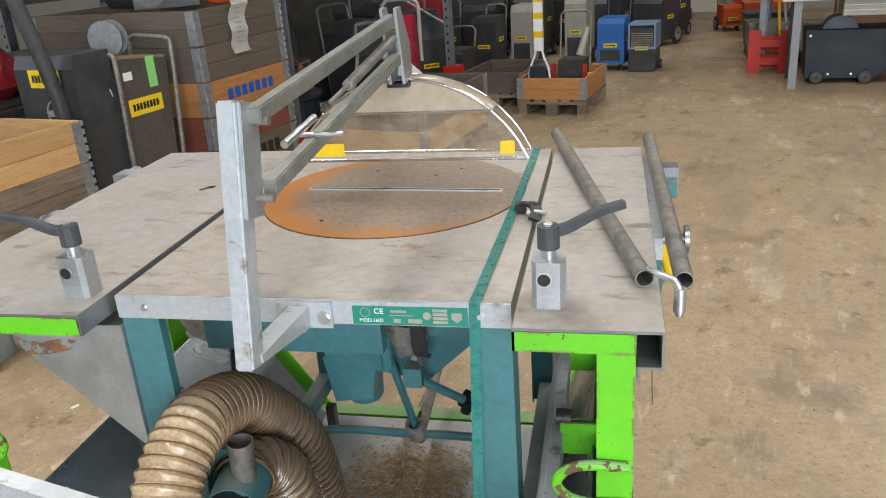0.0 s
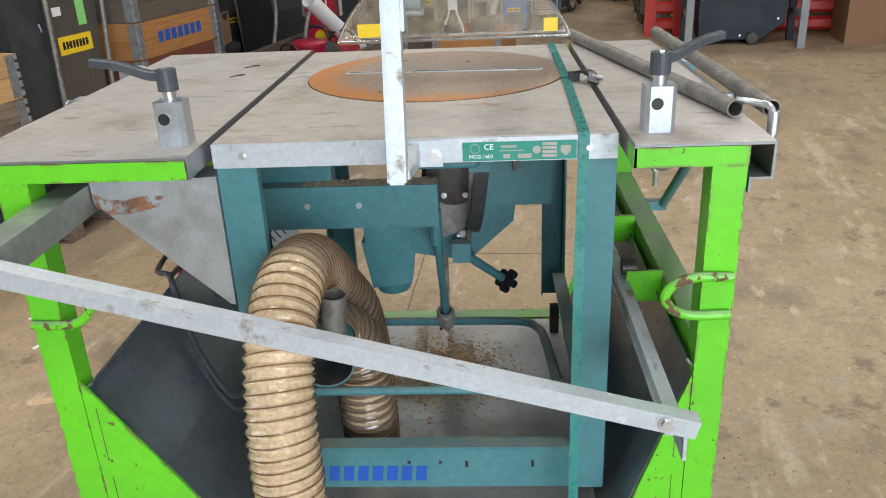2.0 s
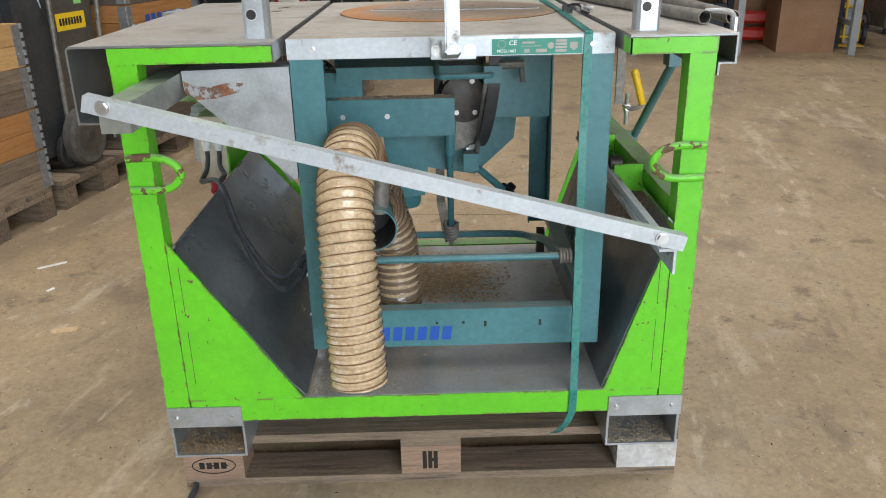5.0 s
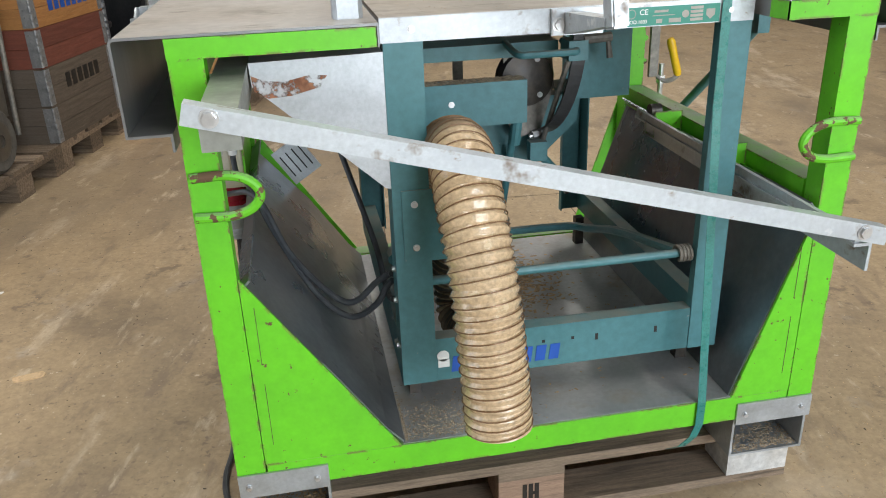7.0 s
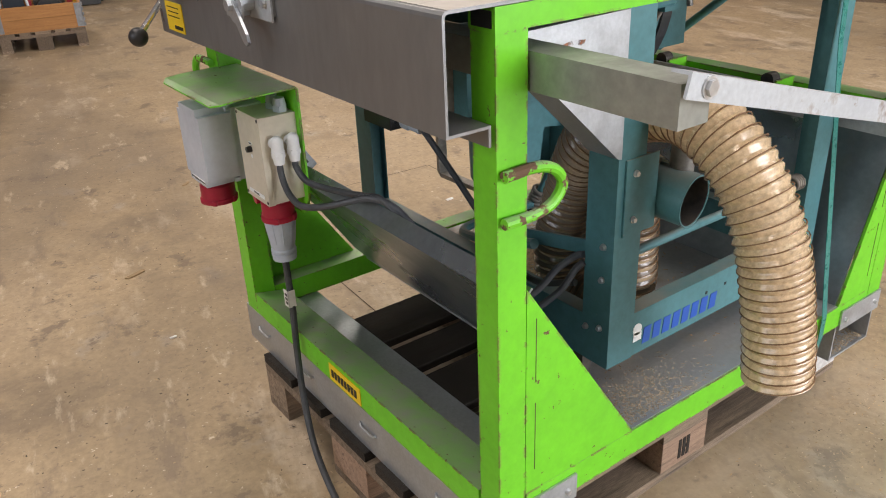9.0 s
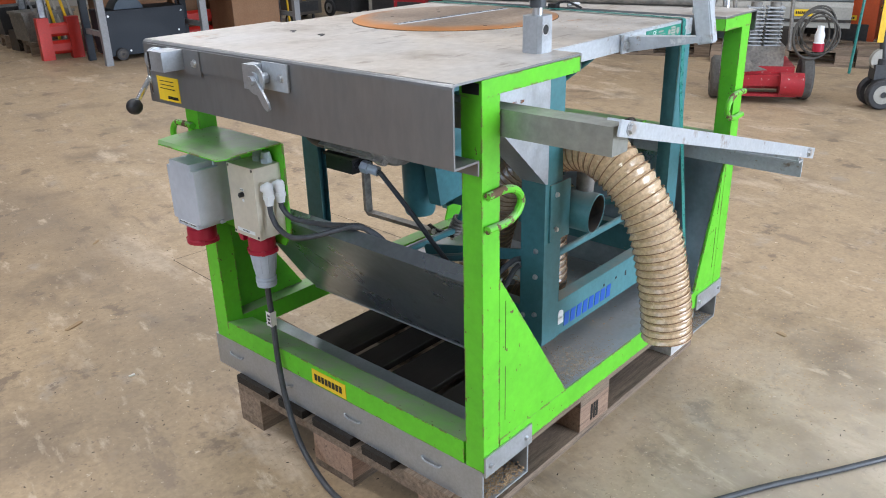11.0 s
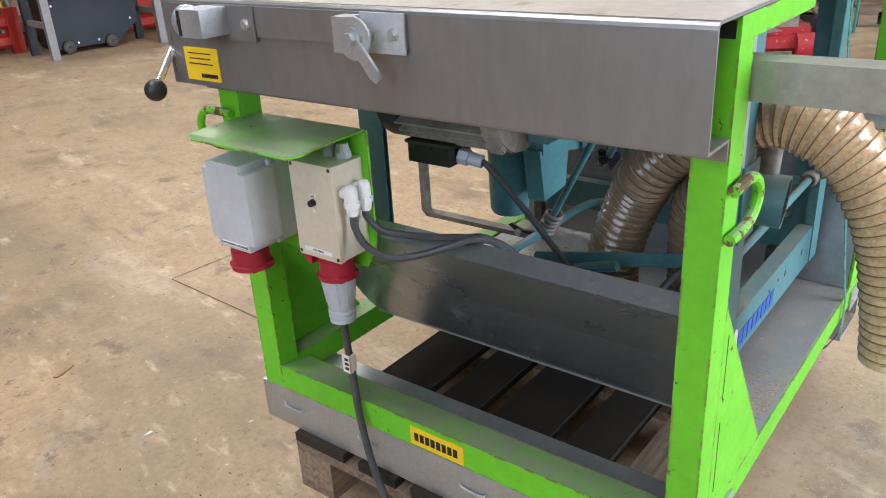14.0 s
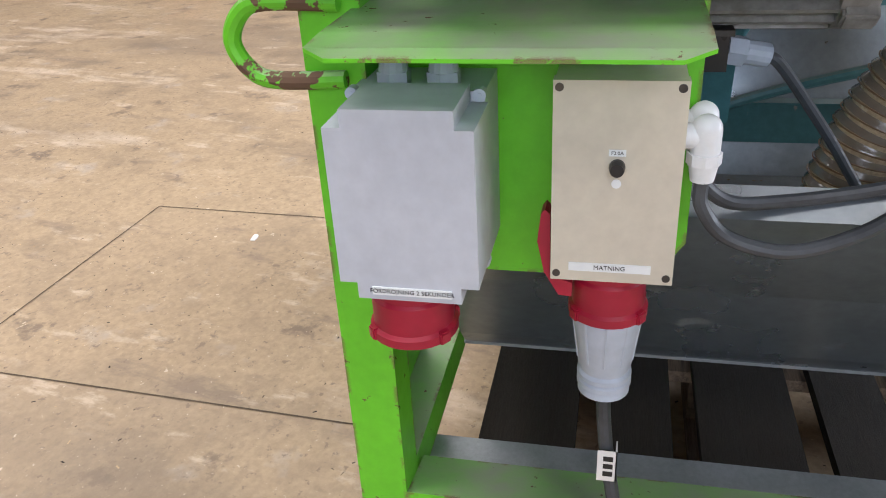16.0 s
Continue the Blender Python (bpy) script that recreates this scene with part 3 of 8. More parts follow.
def lathe(bm, profile, centre, axis=(0, 0, 1), seg=24):
    """Turned shape: profile rows of (radius, distance along the axis)."""
    x, y, d = frame_along(axis)
    c = Vector(centre)
    rings = [[bm.verts.new(c + d * h + r * (math.cos(2 * math.pi * k / seg) * x + math.sin(2 * math.pi * k / seg) * y)) for k in range(seg)] for r, h in profile]
    for a, b in zip(rings, rings[1:]):
        for k in range(seg):
            bm.faces.new((a[k], a[(k + 1) % seg], b[(k + 1) % seg], b[k]))
    bm.faces.new(rings[0][::-1])
    bm.faces.new(rings[-1])
    return bm


def bolt(parent, p, n, r=0.007, label=""):
    """A hex bolt head with a washer, standing on a surface with the normal n."""
    p, n = Vector(p), Vector(n).normalized()
    b = B()
    rod(b, p - n * 0.001, p + n * 0.0015, r * 1.35, 14)
    rod(b, p + n * 0.0012, p + n * 0.006, r, 6)
    return part("bolt", b, BOLT, parent, label, bevel=0.0006)


def letters(body, size, m, mat, parent, name="lettering"):
    cu = bpy.data.curves.new(name, "FONT")
    cu.body, cu.size, cu.extrude, cu.align_x, cu.align_y = body, size, 0.0004, "CENTER", "CENTER"
    tmp = bpy.data.objects.new(name, cu)
    me = bpy.data.meshes.new_from_object(tmp)
    bpy.data.objects.remove(tmp)
    me.name = name
    sh = SHIFT.get(root_of(parent).name, Vector())
    me.transform(Matrix.Translation(-sh) @ m)
    me.materials.clear()
    me.materials.append(mat)
    ob = new(name, me)
    ob.parent = parent
    return ob


def word_bars(bm, m, width, height, count, gap=0.28, depth=0.0008):
    """A word that is not lettered: a row of upright bars of its size, in the plane of m (x along, y up)."""
    step = width / count
    for k in range(count):
        x0 = -width / 2 + k * step
        box(bm, x0, x0 + step * (1 - gap), -height / 2, height / 2, 0, depth, m)
        if k % 2:
            box(bm, x0 + step * (1 - gap), x0 + step, -height * 0.08, height * 0.08, 0, depth, m)


def word_parts(parent, m, width, height, count, mat, gap=0.28, depth=0.0008, lean=0.0):
    """A word that is not lettered, as single bars: each one a part of its sign."""
    step = width / count
    for k in range(count):
        x0, x1 = -width / 2 + k * step, -width / 2 + (k + 1 - gap) * step
        b = B()
        h = height / 2
        pts = [(x0 - lean, -h), (x1 - lean, -h), (x1 + lean, h), (x0 + lean, h)]
        prism(b, pts, "z", 0, depth, m)
        part("letter_bar", b, mat, parent)


def wall_plane(o, right, up):
    """A matrix whose x runs along right, y along up and z out of the surface."""
    r, u = Vector(right).normalized(), Vector(up).normalized()
    n = r.cross(u)
    return Matrix(((r.x, u.x, n.x, o[0]), (r.y, u.y, n.y, o[1]), (r.z, u.z, n.z, o[2]), (0, 0, 0, 1)))

# ---- the hall: floor, walls, roof ----
def hall():
    b = B()
    box(b, -7.2, 9.2, -7.2, 14.7, -0.2, FLOOR)
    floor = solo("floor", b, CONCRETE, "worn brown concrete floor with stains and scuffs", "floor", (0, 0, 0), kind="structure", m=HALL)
    b = B()
    box(b, -7.2, 9.2, -7.2, 14.7, 5.4, 5.55)
    solo("ceiling", b, CEILMAT, "plain grey sheet-metal hall ceiling", "ceiling", (0, 0, 0), kind="structure", m=HALL)
    for nm, dims in (("wall_west", [(-7.2, -7.0, -7.0, -4.25, 0, 5.4), (-7.2, -7.0, 1.25, 14.5, 0, 5.4), (-7.2, -7.0, -4.25, 1.25, 0, 1.9), (-7.2, -7.0, -4.25, 1.25, 4.6, 5.4)]), ("wall_east", [(9.0, 9.2, -7.0, 14.5, 0, 5.4)]),
                     ("wall_north", [(-7.2, 9.2, 14.5, 14.7, 0, 5.4)]),
                     ("wall_south", [(-7.2, 1.2, -7.2, -7.0, 0, 5.4), (7.2, 9.2, -7.2, -7.0, 0, 5.4), (1.2, 7.2, -7.2, -7.0, 4.4, 5.4)])):
        b = B()
        for d in dims:
            box(b, *d)
        solo(nm, b, WALLPAINT, "plain pale hall wall", "wall", (0, 0, 0), kind="structure", m=HALL)
    # saw cut joints round a floor hatch
    b = B()
    for p, q in (((-0.091, 2.085, 0), (0.714, 2.030, 0)), ((-0.091, 2.085, 0), (-0.154, 1.0, 0)), ((0.714, 2.030, 0), (0.692, 1.5, 0))):
        p, q = Vector(p), Vector(q)
        d = (q - p).normalized()
        s = Vector((-d.y, d.x, 0)) * 0.0018
        b.faces.new([b.verts.new(c) for c in (p - s, p + s, q + s, q - s)])
    bmesh.ops.translate(b, verts=b.verts, vec=(0, 0, FLOOR + 0.0015))
    solo("floor_joint", b, JOINT, "dark cut joint of a hatch in the concrete floor", "floor joint", (0, 0, 0), kind="structure")
    return floor


hall()


# ---- transport frame with its chutes ----
def transport_frame():
    F = thing("transport_frame", "bright green steel transport frame with chipped paint on a pallet", "machine frame", (0, 0.49, 0.165))
    for x0, x1 in ((-0.577, -0.5255), (0.5245, 0.576)):
        for y0, y1 in ((0.0, 0.048), (0.915, 0.97)):
            b = B()
            box(b, x0, x1, y0, y1, 0.262, 1.056)
            part("post", b, GREEN, F, bevel=0.006)
    for x0, x1 in ((-0.578, -0.268), (0.408, 0.577)):
        for y0, y1 in ((-0.001, 0.05), (0.918, 0.971)):
            b = B()
            box(b, x0, x1, y0, y1, 1.055, 1.0855)
            tbar = part("top_bar", b, GREEN, F, bevel=0.004)
            b = B()
            xe = x0 - 0.0008 if x0 < 0 else x1
            box(b, xe, xe + 0.0008, y0 + 0.006, y1 - 0.006, 1.060, 1.0805)
            part("open_end", b, INK, tbar, "dark open tube end")
    for x0, x1 in ((-0.5765, -0.495), (0.495, 0.5755)):
        b = B()
        prism(b, [(x0, 0.262), (x1, 0.262), (x1, 0.300 if x0 < 0 else 0.318), (x0, 0.318 if x0 < 0 else 0.300)], "y", 0.055, 0.915)
        part("side_beam", b, GREEN, F, bevel=0.004)
    for y0, y1 in ((-0.0005, 0.05), (0.918, 0.9705)):
        b = B()
        box(b, -0.522, 0.521, y0, y1, 0.263, 0.3175)
        part("cross_beam", b, GREEN, F, bevel=0.004)
    for y0, y1 in ((0.0002, 0.006), (0.964, 0.97)):
        b = B()
        prism(b, [(-0.524, 0.694), (-0.524, 0.3165), (-0.271, 0.3165)], "y", y0, y1)
        part("gusset_plate", b, GREEN, F)
        b = B()
        prism(b, [(0.523, 0.694), (0.398, 0.3165), (0.523, 0.3165)], "y", y0, y1)
        part("gusset_plate", b, GREEN, F)
    # weld slits on the gussets
    for x in (-0.505, 0.503):
        for z0, z1 in ((0.53, 0.64), (0.36, 0.49)):
            b = B()
            box(b, x - 0.0005, x + 0.0005, -0.0006, 0.0005, z0, z1)
            part("slit", b, JOINT, F)
    # middle rail on the right side, with its stop brackets
    b = B()
    box(b, 0.525, 0.574, 0.055, 0.915, 0.70, 0.752)
    part("side_rail", b, GREEN, F, bevel=0.004)
    for y in (0.26, 0.56):
        b = B()
        box(b, 0.455, 0.525, y, y + 0.006, 0.705, 0.765)
        box(b, 0.455, 0.525, y + 0.05, y + 0.056, 0.705, 0.74)
        box(b, 0.455, 0.525, y, y + 0.056, 0.70, 0.706)
        br = part("stop_bracket", b, GREEN, F, bevel=0.001)
        b = B()
        rod(b, (0.448, y + 0.02, 0.765), (0.475, y + 0.02, 0.765), 0.016, 16)
        part("pin", b, DARKMET, br, "rusty steel pin", smooth=True)
    # lifting loops
    def loop(pts):
        b = B()
        sweep(b, smooth_path(pts, 6), 0.008, 10)
        part("lifting_loop", b, GREEN_WORN, F, "green bent rod with worn brown paint", smooth=True)
    for s, x in ((1, -0.572), (-1, 0.570)):
        loop([(x, -0.008, 0.876), (x + s * 0.055, -0.008, 0.877), (x + s * 0.088, -0.008, 0.866), (x + s * 0.103, -0.008, 0.843),
              (x + s * 0.088, -0.008, 0.820), (x + s * 0.055, -0.008, 0.810), (x, -0.008, 0.811)])
    for x, dy, dz in ((-0.586, 0.010, -0.008), (0.584, 0.0, 0.0)):
        loop([(x, 0.93, 0.880 + dz), (x, 0.985 + dy, 0.881 + dz), (x, 1.008 + dy, 0.872 + dz), (x, 1.020 + dy, 0.848 + dz), (x, 1.008 + dy, 0.824 + dz), (x, 0.985 + dy, 0.814 + dz), (x, 0.93, 0.815 + dz)])
    # sloping chute sheets and floor pan
    b = B()
    sheet(b, [(-0.508, 0.6880), (-0.532, 0.6640), (-0.400, 0.505), (-0.300, 0.355), (-0.268, 0.3185)], 0.004, "y", 0.008, 0.903)
    part("chute_sheet", b, DARKSHEET, F, "dark grey sheet-steel chute")
    b = B()
    sheet(b, [(0.398, 0.3185), (0.505, 0.63), (0.532, 0.702), (0.515, 0.722)], 0.004, "y", 0.008, 0.903)
    part("chute_sheet", b, DARKSHEET, F, "dark grey sheet-steel chute")
    b = B()
    box(b, -0.268, 0.398, 0.004, 0.905, 0.3135, 0.3183)
    part("floor_pan", b, PAN, F, "dusty grey steel floor pan")
    # fork channels under the frame
    for s in (-1, 1):
        xo, xi = (-0.577, -0.412) if s < 0 else (0.577, 0.412)
        b = B()
        xa, xb = min(xo, xi), max(xo, xi)
        outer = [b.verts.new((x, 0.004, z)) for x, z in ((xa, 0.166), (xb, 0.166), (xb, 0.2615), (xa, 0.2615))]
        inner = [b.verts.new((x, 0.004, z)) for x, z in ((xa + 0.005, 0.171), (xb - 0.005, 0.171), (xb - 0.005, 0.2575), (xa + 0.005, 0.2575))]
        ring = [b.faces.new((outer[k], outer[(k + 1) % 4], inner[(k + 1) % 4], inner[k])) for k in range(4)]
        ext_ = bmesh.ops.extrude_face_region(b, geom=ring)
        bmesh.ops.translate(b, verts=[v for v in ext_["geom"] if isinstance(v, bmesh.types.BMVert)], vec=(0, 0.98, 0))
        ch = part("fork_channel", b, GALV, F, "galvanised fork channel")
        b = B()
        box(b, min(xo, xi), max(xo, xi), -0.0055, -0.0013, 0.252, 0.302)
        pl = part("end_plate", b, GALV, F, "galvanised bolted plate", bevel=0.001)
        for x in (min(xo, xi) + 0.018, max(xo, xi) - 0.022):
            bolt(pl, (x, -0.0055, 0.276), (0, -1, 0), 0.0048)
    # embossed marks on the outer channel
    for y in (0.12, 0.38, 0.64, 0.86):
        b = B()
        sweep(b, smooth_path([(-0.578, y, 0.222), (-0.5815, y + 0.01, 0.216), (-0.5815, y + 0.05, 0.216), (-0.578, y + 0.06, 0.222)], 4), 0.003, 6)
        part("emboss", b, GALV, F)
    # yellow maker's sticker on the beam: a word shown as bars
    b = B()
    box(b, -0.5785, -0.5768, 0.428, 0.553, 0.267, 0.307)
    st = part("sticker", b, YELLOW, F, "yellow sticker with black word bars")
    word_parts(st, wall_plane((-0.5787, 0.4905, 0.287), (0, -1, 0), (0, 0, 1)), 0.105, 0.018, 8, INK)
    return F


transport_frame()


# ---- the saw: stand, table, drive ----
def table_saw():
    S = thing("table_saw", "teal construction table saw with worn steel table in a green frame", "table saw", (0.07, 0.5, 0.318))
    # legs of bent sheet, on recessed feet
    for x0, x1, s in ((-0.252, -0.186, 1), (0.338, 0.398, -1)):
        for y0, y1 in ((0.085, 0.15), (0.86, 0.925)):
            b = B()
            ya, yb, t = (y0, y1, 0.004) if y0 < 0.5 else (y1, y0, -0.004)
            xa, xb, u = (x0, x1, 0.004) if s > 0 else (x1, x0, -0.004)
            lip = ya + 5 * t
            prism(b, [(xa, yb), (xa, ya), (xb, ya), (xb, lip), (xb - 0.8 * u, lip), (xb - 0.8 * u, ya + t), (xa + u, ya + t), (xa + u, yb)], "z", 0.393, 1.046)
            lg = part("leg", b, TEAL, S, bevel=0.0015)
            b = B()
            yc = (y0 + y1) / 2 + (0.06 if y0 < 0.5 else -0.06)
            box(b, (x0 + x1) / 2 - 0.012, (x0 + x1) / 2 + 0.012, yc - 0.012, yc + 0.012, 0.318, 0.40)
            part("foot", b, DARKMET, lg)
    # lower beams
    for y0, y1, sy in ((0.0875, 0.0915, 1),):
        b = B()
        box(b, -0.1855, 0.3375, y0, y1, 0.393, 0.482)
        box(b, -0.1855, 0.3375, min(y0, y0 + sy * 0.032), max(y1, y1 + sy * 0.028), 0.4815, 0.485)
        bm_ = part("lower_beam", b, TEAL, S, bevel=0.001)
        if sy > 0:
            for x in (0.03, 0.09, 0.14, 0.265):
                b = B()
                box(b, x - 0.003, x + 0.003, 0.0868, 0.0878, 0.448 if x < 0.12 else 0.44, 0.454)
                part("hole", b, INK, bm_)
    for x0, x1 in ((-0.2515, -0.2475), (0.3935, 0.3975)):
        b = B()
        box(b, x0, x1, 0.15, 0.86, 0.393, 0.482)
        box(b, min(x0, x0 + (0.03 if x0 < 0 else -0.03)), max(x1, x1 - (0.03 if x0 > 0 else -0.03)), 0.15, 0.86, 0.4815, 0.485)
        part("lower_beam", b, TEAL, S, bevel=0.001)
    # maker's word on the front beam, as bars, and a small round sticker
    word_parts(S, wall_plane((-0.042, 0.0872, 0.426), (1, 0, 0), (0, 0, 1)), 0.225, 0.034, 8, BLUEINK, lean=0.002)
    b = B()
    rod(b, (-0.172, 0.0874, 0.447), (-0.172, 0.0862, 0.447), 0.012, 14)
    box(b, -0.182, -0.160, 0.0862, 0.0874, 0.422, 0.44)
    part("round_sticker", b, WHITEINK, S, "small white sticker")
    for z in (0.634, 0.57, 0.472):
        bolt(S, (-0.2525, 0.107, z), (-1, 0, 0), 0.0048)
    bolt(S, (-0.2525, 0.14, 0.462), (-1, 0, 0), 0.0048)
    for z in (0.683, 0.766):
        bolt(S, (-0.2525, 0.107, z + 0.24), (-1, 0, 0), 0.0048)
    # table with galvanised rim
    b = B()
    box(b, -0.2555, 0.3985, 0.09, 0.972, 1.0805, 1.0865)
    part("table_plate", b, TABLE, S, "worn steel table plate", bevel=0.0015)
    for dims in ((-0.256, 0.3985, 0.0835, 0.0895, 1.046, 1.0855), (-0.256, 0.3985, 0.972, 0.977, 1.046, 1.0855),
                 (-0.2555, -0.2515, 0.0895, 0.972, 1.046, 1.080), (0.3945, 0.3985, 0.0895, 0.972, 1.046, 1.080)):
        b = B()
        box(b, *dims)
        part("table_rim", b, GALV_OLD, S, "galvanised rim strip", bevel=0.001)
    for x in (-0.205, 0.352):
        bolt(S, (x, 0.0835, 1.066), (0, -1, 0), 0.0048)
    # round insert, its dark gap and the blade slot
    b = B()
    rod(b, (0.083, 0.628, 1.0863), (0.083, 0.628, 1.0872), 0.2835, 72)
    part("insert_gap", b, INK, S)
    b = B()
    rod(b, (0, 0, 0), (0, 0, 0.0022), 0.281, 72)
    ins = part("round_insert", b, DISC, S, "round brown steel insert with rusty rim")
    ins.data.transform(Matrix.Translation(SHIFT[S.name]))
    ins.location = Vector((0.083, 0.628, 1.0864)) - SHIFT[S.name]
    b = B()
    mm = Matrix.Translation((0.098, 0.643, 1.0886)) @ Matrix.Rotation(radians(-3), 4, "Z")
    box(b, -0.22, 0.22, -0.010, 0.010, 0, 0.0012, mm)
    part("slot_strip", b, GALV_OLD, S, "pale blade slot strip")
    b = B()
    box(b, -0.215, 0.215, -0.0022, 0.0022, 0.001, 0.0018, mm)
    part("blade_slot", b, INK, S)
    for x, y in ((-0.02, 0.44), (0.15, 0.75), (0.20, 0.80), (0.0, 0.79)):
        b = B()
        rod(b, (x, y, 1.0884), (x, y, 1.0889), 0.005, 12)
        part("screw_hole", b, INK, S)
    # type plate on the rim
    b = B()
    box(b, 0.152, 0.333, 0.0822, 0.0836, 1.0475, 1.0785)
    tp = part("type_plate", b, PLATE, S, "green type plate with white print")
    P = lambda x, z: wall_plane((x, 0.0821, z), (1, 0, 0), (0, 0, 1))
    letters("CE", 0.013, P(0.194, 1.070), WHITEINK, tp)
    letters("MOD.1603", 0.0085, P(0.1815, 1.0545), WHITEINK, tp)
    b = B()
    rod(b, (0.172, 0.0822, 1.068), (0.172, 0.0818, 1.068), 0.008, 16, hollow=0.001)
    part("ring_mark", b, PALEGREY, tp)
    for x0, x1, z0, z1 in [(0.213, 0.238, 1.0685, 1.0725), (0.210, 0.250, 1.063, 1.0642), (0.217, 0.228, 1.051, 1.058), (0.24, 0.262, 1.051, 1.058)] + \
            [(0.279, 0.302, 1.0515 + 0.0065 * k, 1.0562 + 0.0065 * k) for k in range(4)]:
        b = B()
        box(b, x0, x1, 0.0818, 0.0822, z0, z1)
        part("print_bar", b, PALEGREY, tp)
    b = B()
    rod(b, (0.270, 0.0822, 1.064), (0.270, 0.0818, 1.064), 0.0065, 16)
    part("round_mark", b, PALEGREY, tp)
    b = B()
    prism(b, [(0.308, 1.07), (0.324, 1.07), (0.324, 1.06), (0.316, 1.053), (0.308, 1.06)], "y", 0.0818, 0.0822)
    part("shield_mark", b, PALEGREY, tp)
    # side extension tables of folded sheet
    b = B()
    sheet(b, [(-0.59, 0.918), (-0.59, 0.9425), (-0.6545, 0.9425), (-0.6545, 1.0815), (-0.6535, 1.0860), (-0.6500, 1.0895), (-0.6455, 1.0905), (-0.2655, 1.0905), (-0.2655, 1.055)], -0.004, "y", -0.001, 0.985)
    ext = part("extension_table", b, SIDE, S, "folded grey steel side table")
    b = B()
    box(b, -0.6465, -0.2665, 0.0, 0.984, 1.0906, 1.0912)
    part("table_surface", b, TABLE, ext, "worn dusty steel top")
    b = B()
    sheet(b, [(0.4085, 1.055), (0.4085, 1.0905), (0.6145, 1.0905), (0.6145, 1.033), (0.583, 1.033), (0.583, 1.012)], -0.004, "y", -0.001, 0.962)
    ext2 = part("extension_table", b, SIDE, S, "folded grey steel side table")
    b = B()
    box(b, 0.4095, 0.6135, 0.0, 0.961, 1.0906, 1.0914)
    part("table_surface", b, TABLE, ext2, "worn dusty steel top")
    for x, y in ((-0.374, 0.655), (-0.369, 0.768)):
        b = B()
        mm = Matrix.Translation((x, y, 1.0913)) @ Matrix.Rotation(radians(52), 4, "Z")
        box(b, -0.02, 0.02, -0.004, 0.004, 0, 0.0006, mm)
        box(b, 0.002, 0.016, -0.008, 0.008, 0, 0.0006, mm)
        part("keyhole_slot", b, INK, ext)
    b = B()
    box(b, -0.6553, -0.6547, 0.969, 0.974, 0.962, 1.035)
    part("end_slot", b, CHROME, ext)
    # yellow notice on the side sheet
    b = B()
    box(b, -0.6562, -0.6547, 0.849, 0.941, 0.952, 1.009)
    nt_ = part("notice", b, YELLOW, ext, "yellow notice with small black text bars")
    b = B()
    for k, w in enumerate((0.062, 0.058, 0.066)):
        word_bars(b, wall_plane((-0.6563, 0.898, 0.999 - 0.009 * k), (0, -1, 0), (0, 0, 1)), w, 0.0018, 22, 0.4)
    word_bars(b, wall_plane((-0.6563, 0.878, 0.961), (0, -1, 0), (0, 0, 1)), 0.045, 0.007, 8)
    part("word_mark", b, INK, nt_)
    # mounting strip with clamps on the side sheet
    b = B()
    box(b, -0.6590, -0.6548, 0.425, 0.955, 1.036, 1.083)
    strip = part("clamp_strip", b, SIDE, ext, "dull steel mounting strip", bevel=0.001)
    for y0, y1 in ((0.425, 0.505), (0.735, 0.80)):
        b = B()
        box(b, -0.6625, -0.6591, y0, y1, 1.028, 1.084)
        pt = part("clamp_plate", b, GALV_OLD if y0 < 0.5 else SIDE, strip, "galvanised mounting plate", bevel=0.001)
        bolt(pt, (-0.6625, y0 + 0.02, 1.055), (-1, 0, 0), 0.007)
    b = B()
    box(b, -0.715, -0.661, 0.80, 0.86, 1.038, 1.082)
    ce = part("clamp_housing", b, GALV, ext, "square galvanised clamp housing", bevel=0.004)
    b = B()
    rod(b, (-0.69, 0.861, 1.06), (-0.69, 0.874, 1.06), 0.026, 22)
    part("roller", b, GALV, ce, smooth=True)
    b = B()
    box(b, -0.7162, -0.7148, 0.852, 0.8585, 1.04, 1.08)
    part("edge", b, BLACKPL, ce)
    b = B()
    box(b, -0.689, -0.6595, 0.505, 0.535, 1.030, 1.080)
    cl = part("clamp_bracket", b, GALV, ext, "galvanised eccentric clamp", bevel=0.003)
    b = B()
    rod(b, (-0.689, 0.492, 1.052), (-0.693, 0.492, 1.052), 0.030, 28)
    rod(b, (-0.6925, 0.492, 1.052), (-0.697, 0.492, 1.052), 0.016, 20)
    rod(b, (-0.6965, 0.492, 1.052), (-0.706, 0.492, 1.052), 0.010, 6)
    rod(b, (-0.6635, 0.492, 1.052), (-0.689, 0.492, 1.052), 0.012, 12)
    part("disc", b, GALV, cl, bevel=0.0008)
    b = B()
    prism(b, [(0.500, 1.050), (0.486, 1.060), (0.448, 1.012), (0.444, 1.000), (0.452, 0.994), (0.462, 1.000)], "x", -0.6985, -0.6935)
    part("finger", b, GALV, cl, bevel=0.001)
    # ball lever at the end of the sheet
    b = B()
    rod(b, (-0.64, 0.986, 1.01), (-0.710, 0.960, 0.948), 0.0065, 10)
    lv = part("lever_rod", b, CHROME, S, smooth=True)
    b = B()
    ball(b, (-0.716, 0.958, 0.942), 0.0195, 20, 12)
    part("ball_knob", b, BLACKPL, lv, "black ball knob", smooth=True)
    # wedge-shaped galvanised cover with a rust streak
    b = B()
    prism(b, [(-0.468, 1.030), (-0.466, 0.992), (-0.262, 0.802), (-0.2535, 0.800), (-0.2535, 1.034)], "y", 0.078, 0.145)
    cv = part("wedge_cover", b, GALV, S, "galvanised wedge cover with rust streak", bevel=0.006)
    b = B()
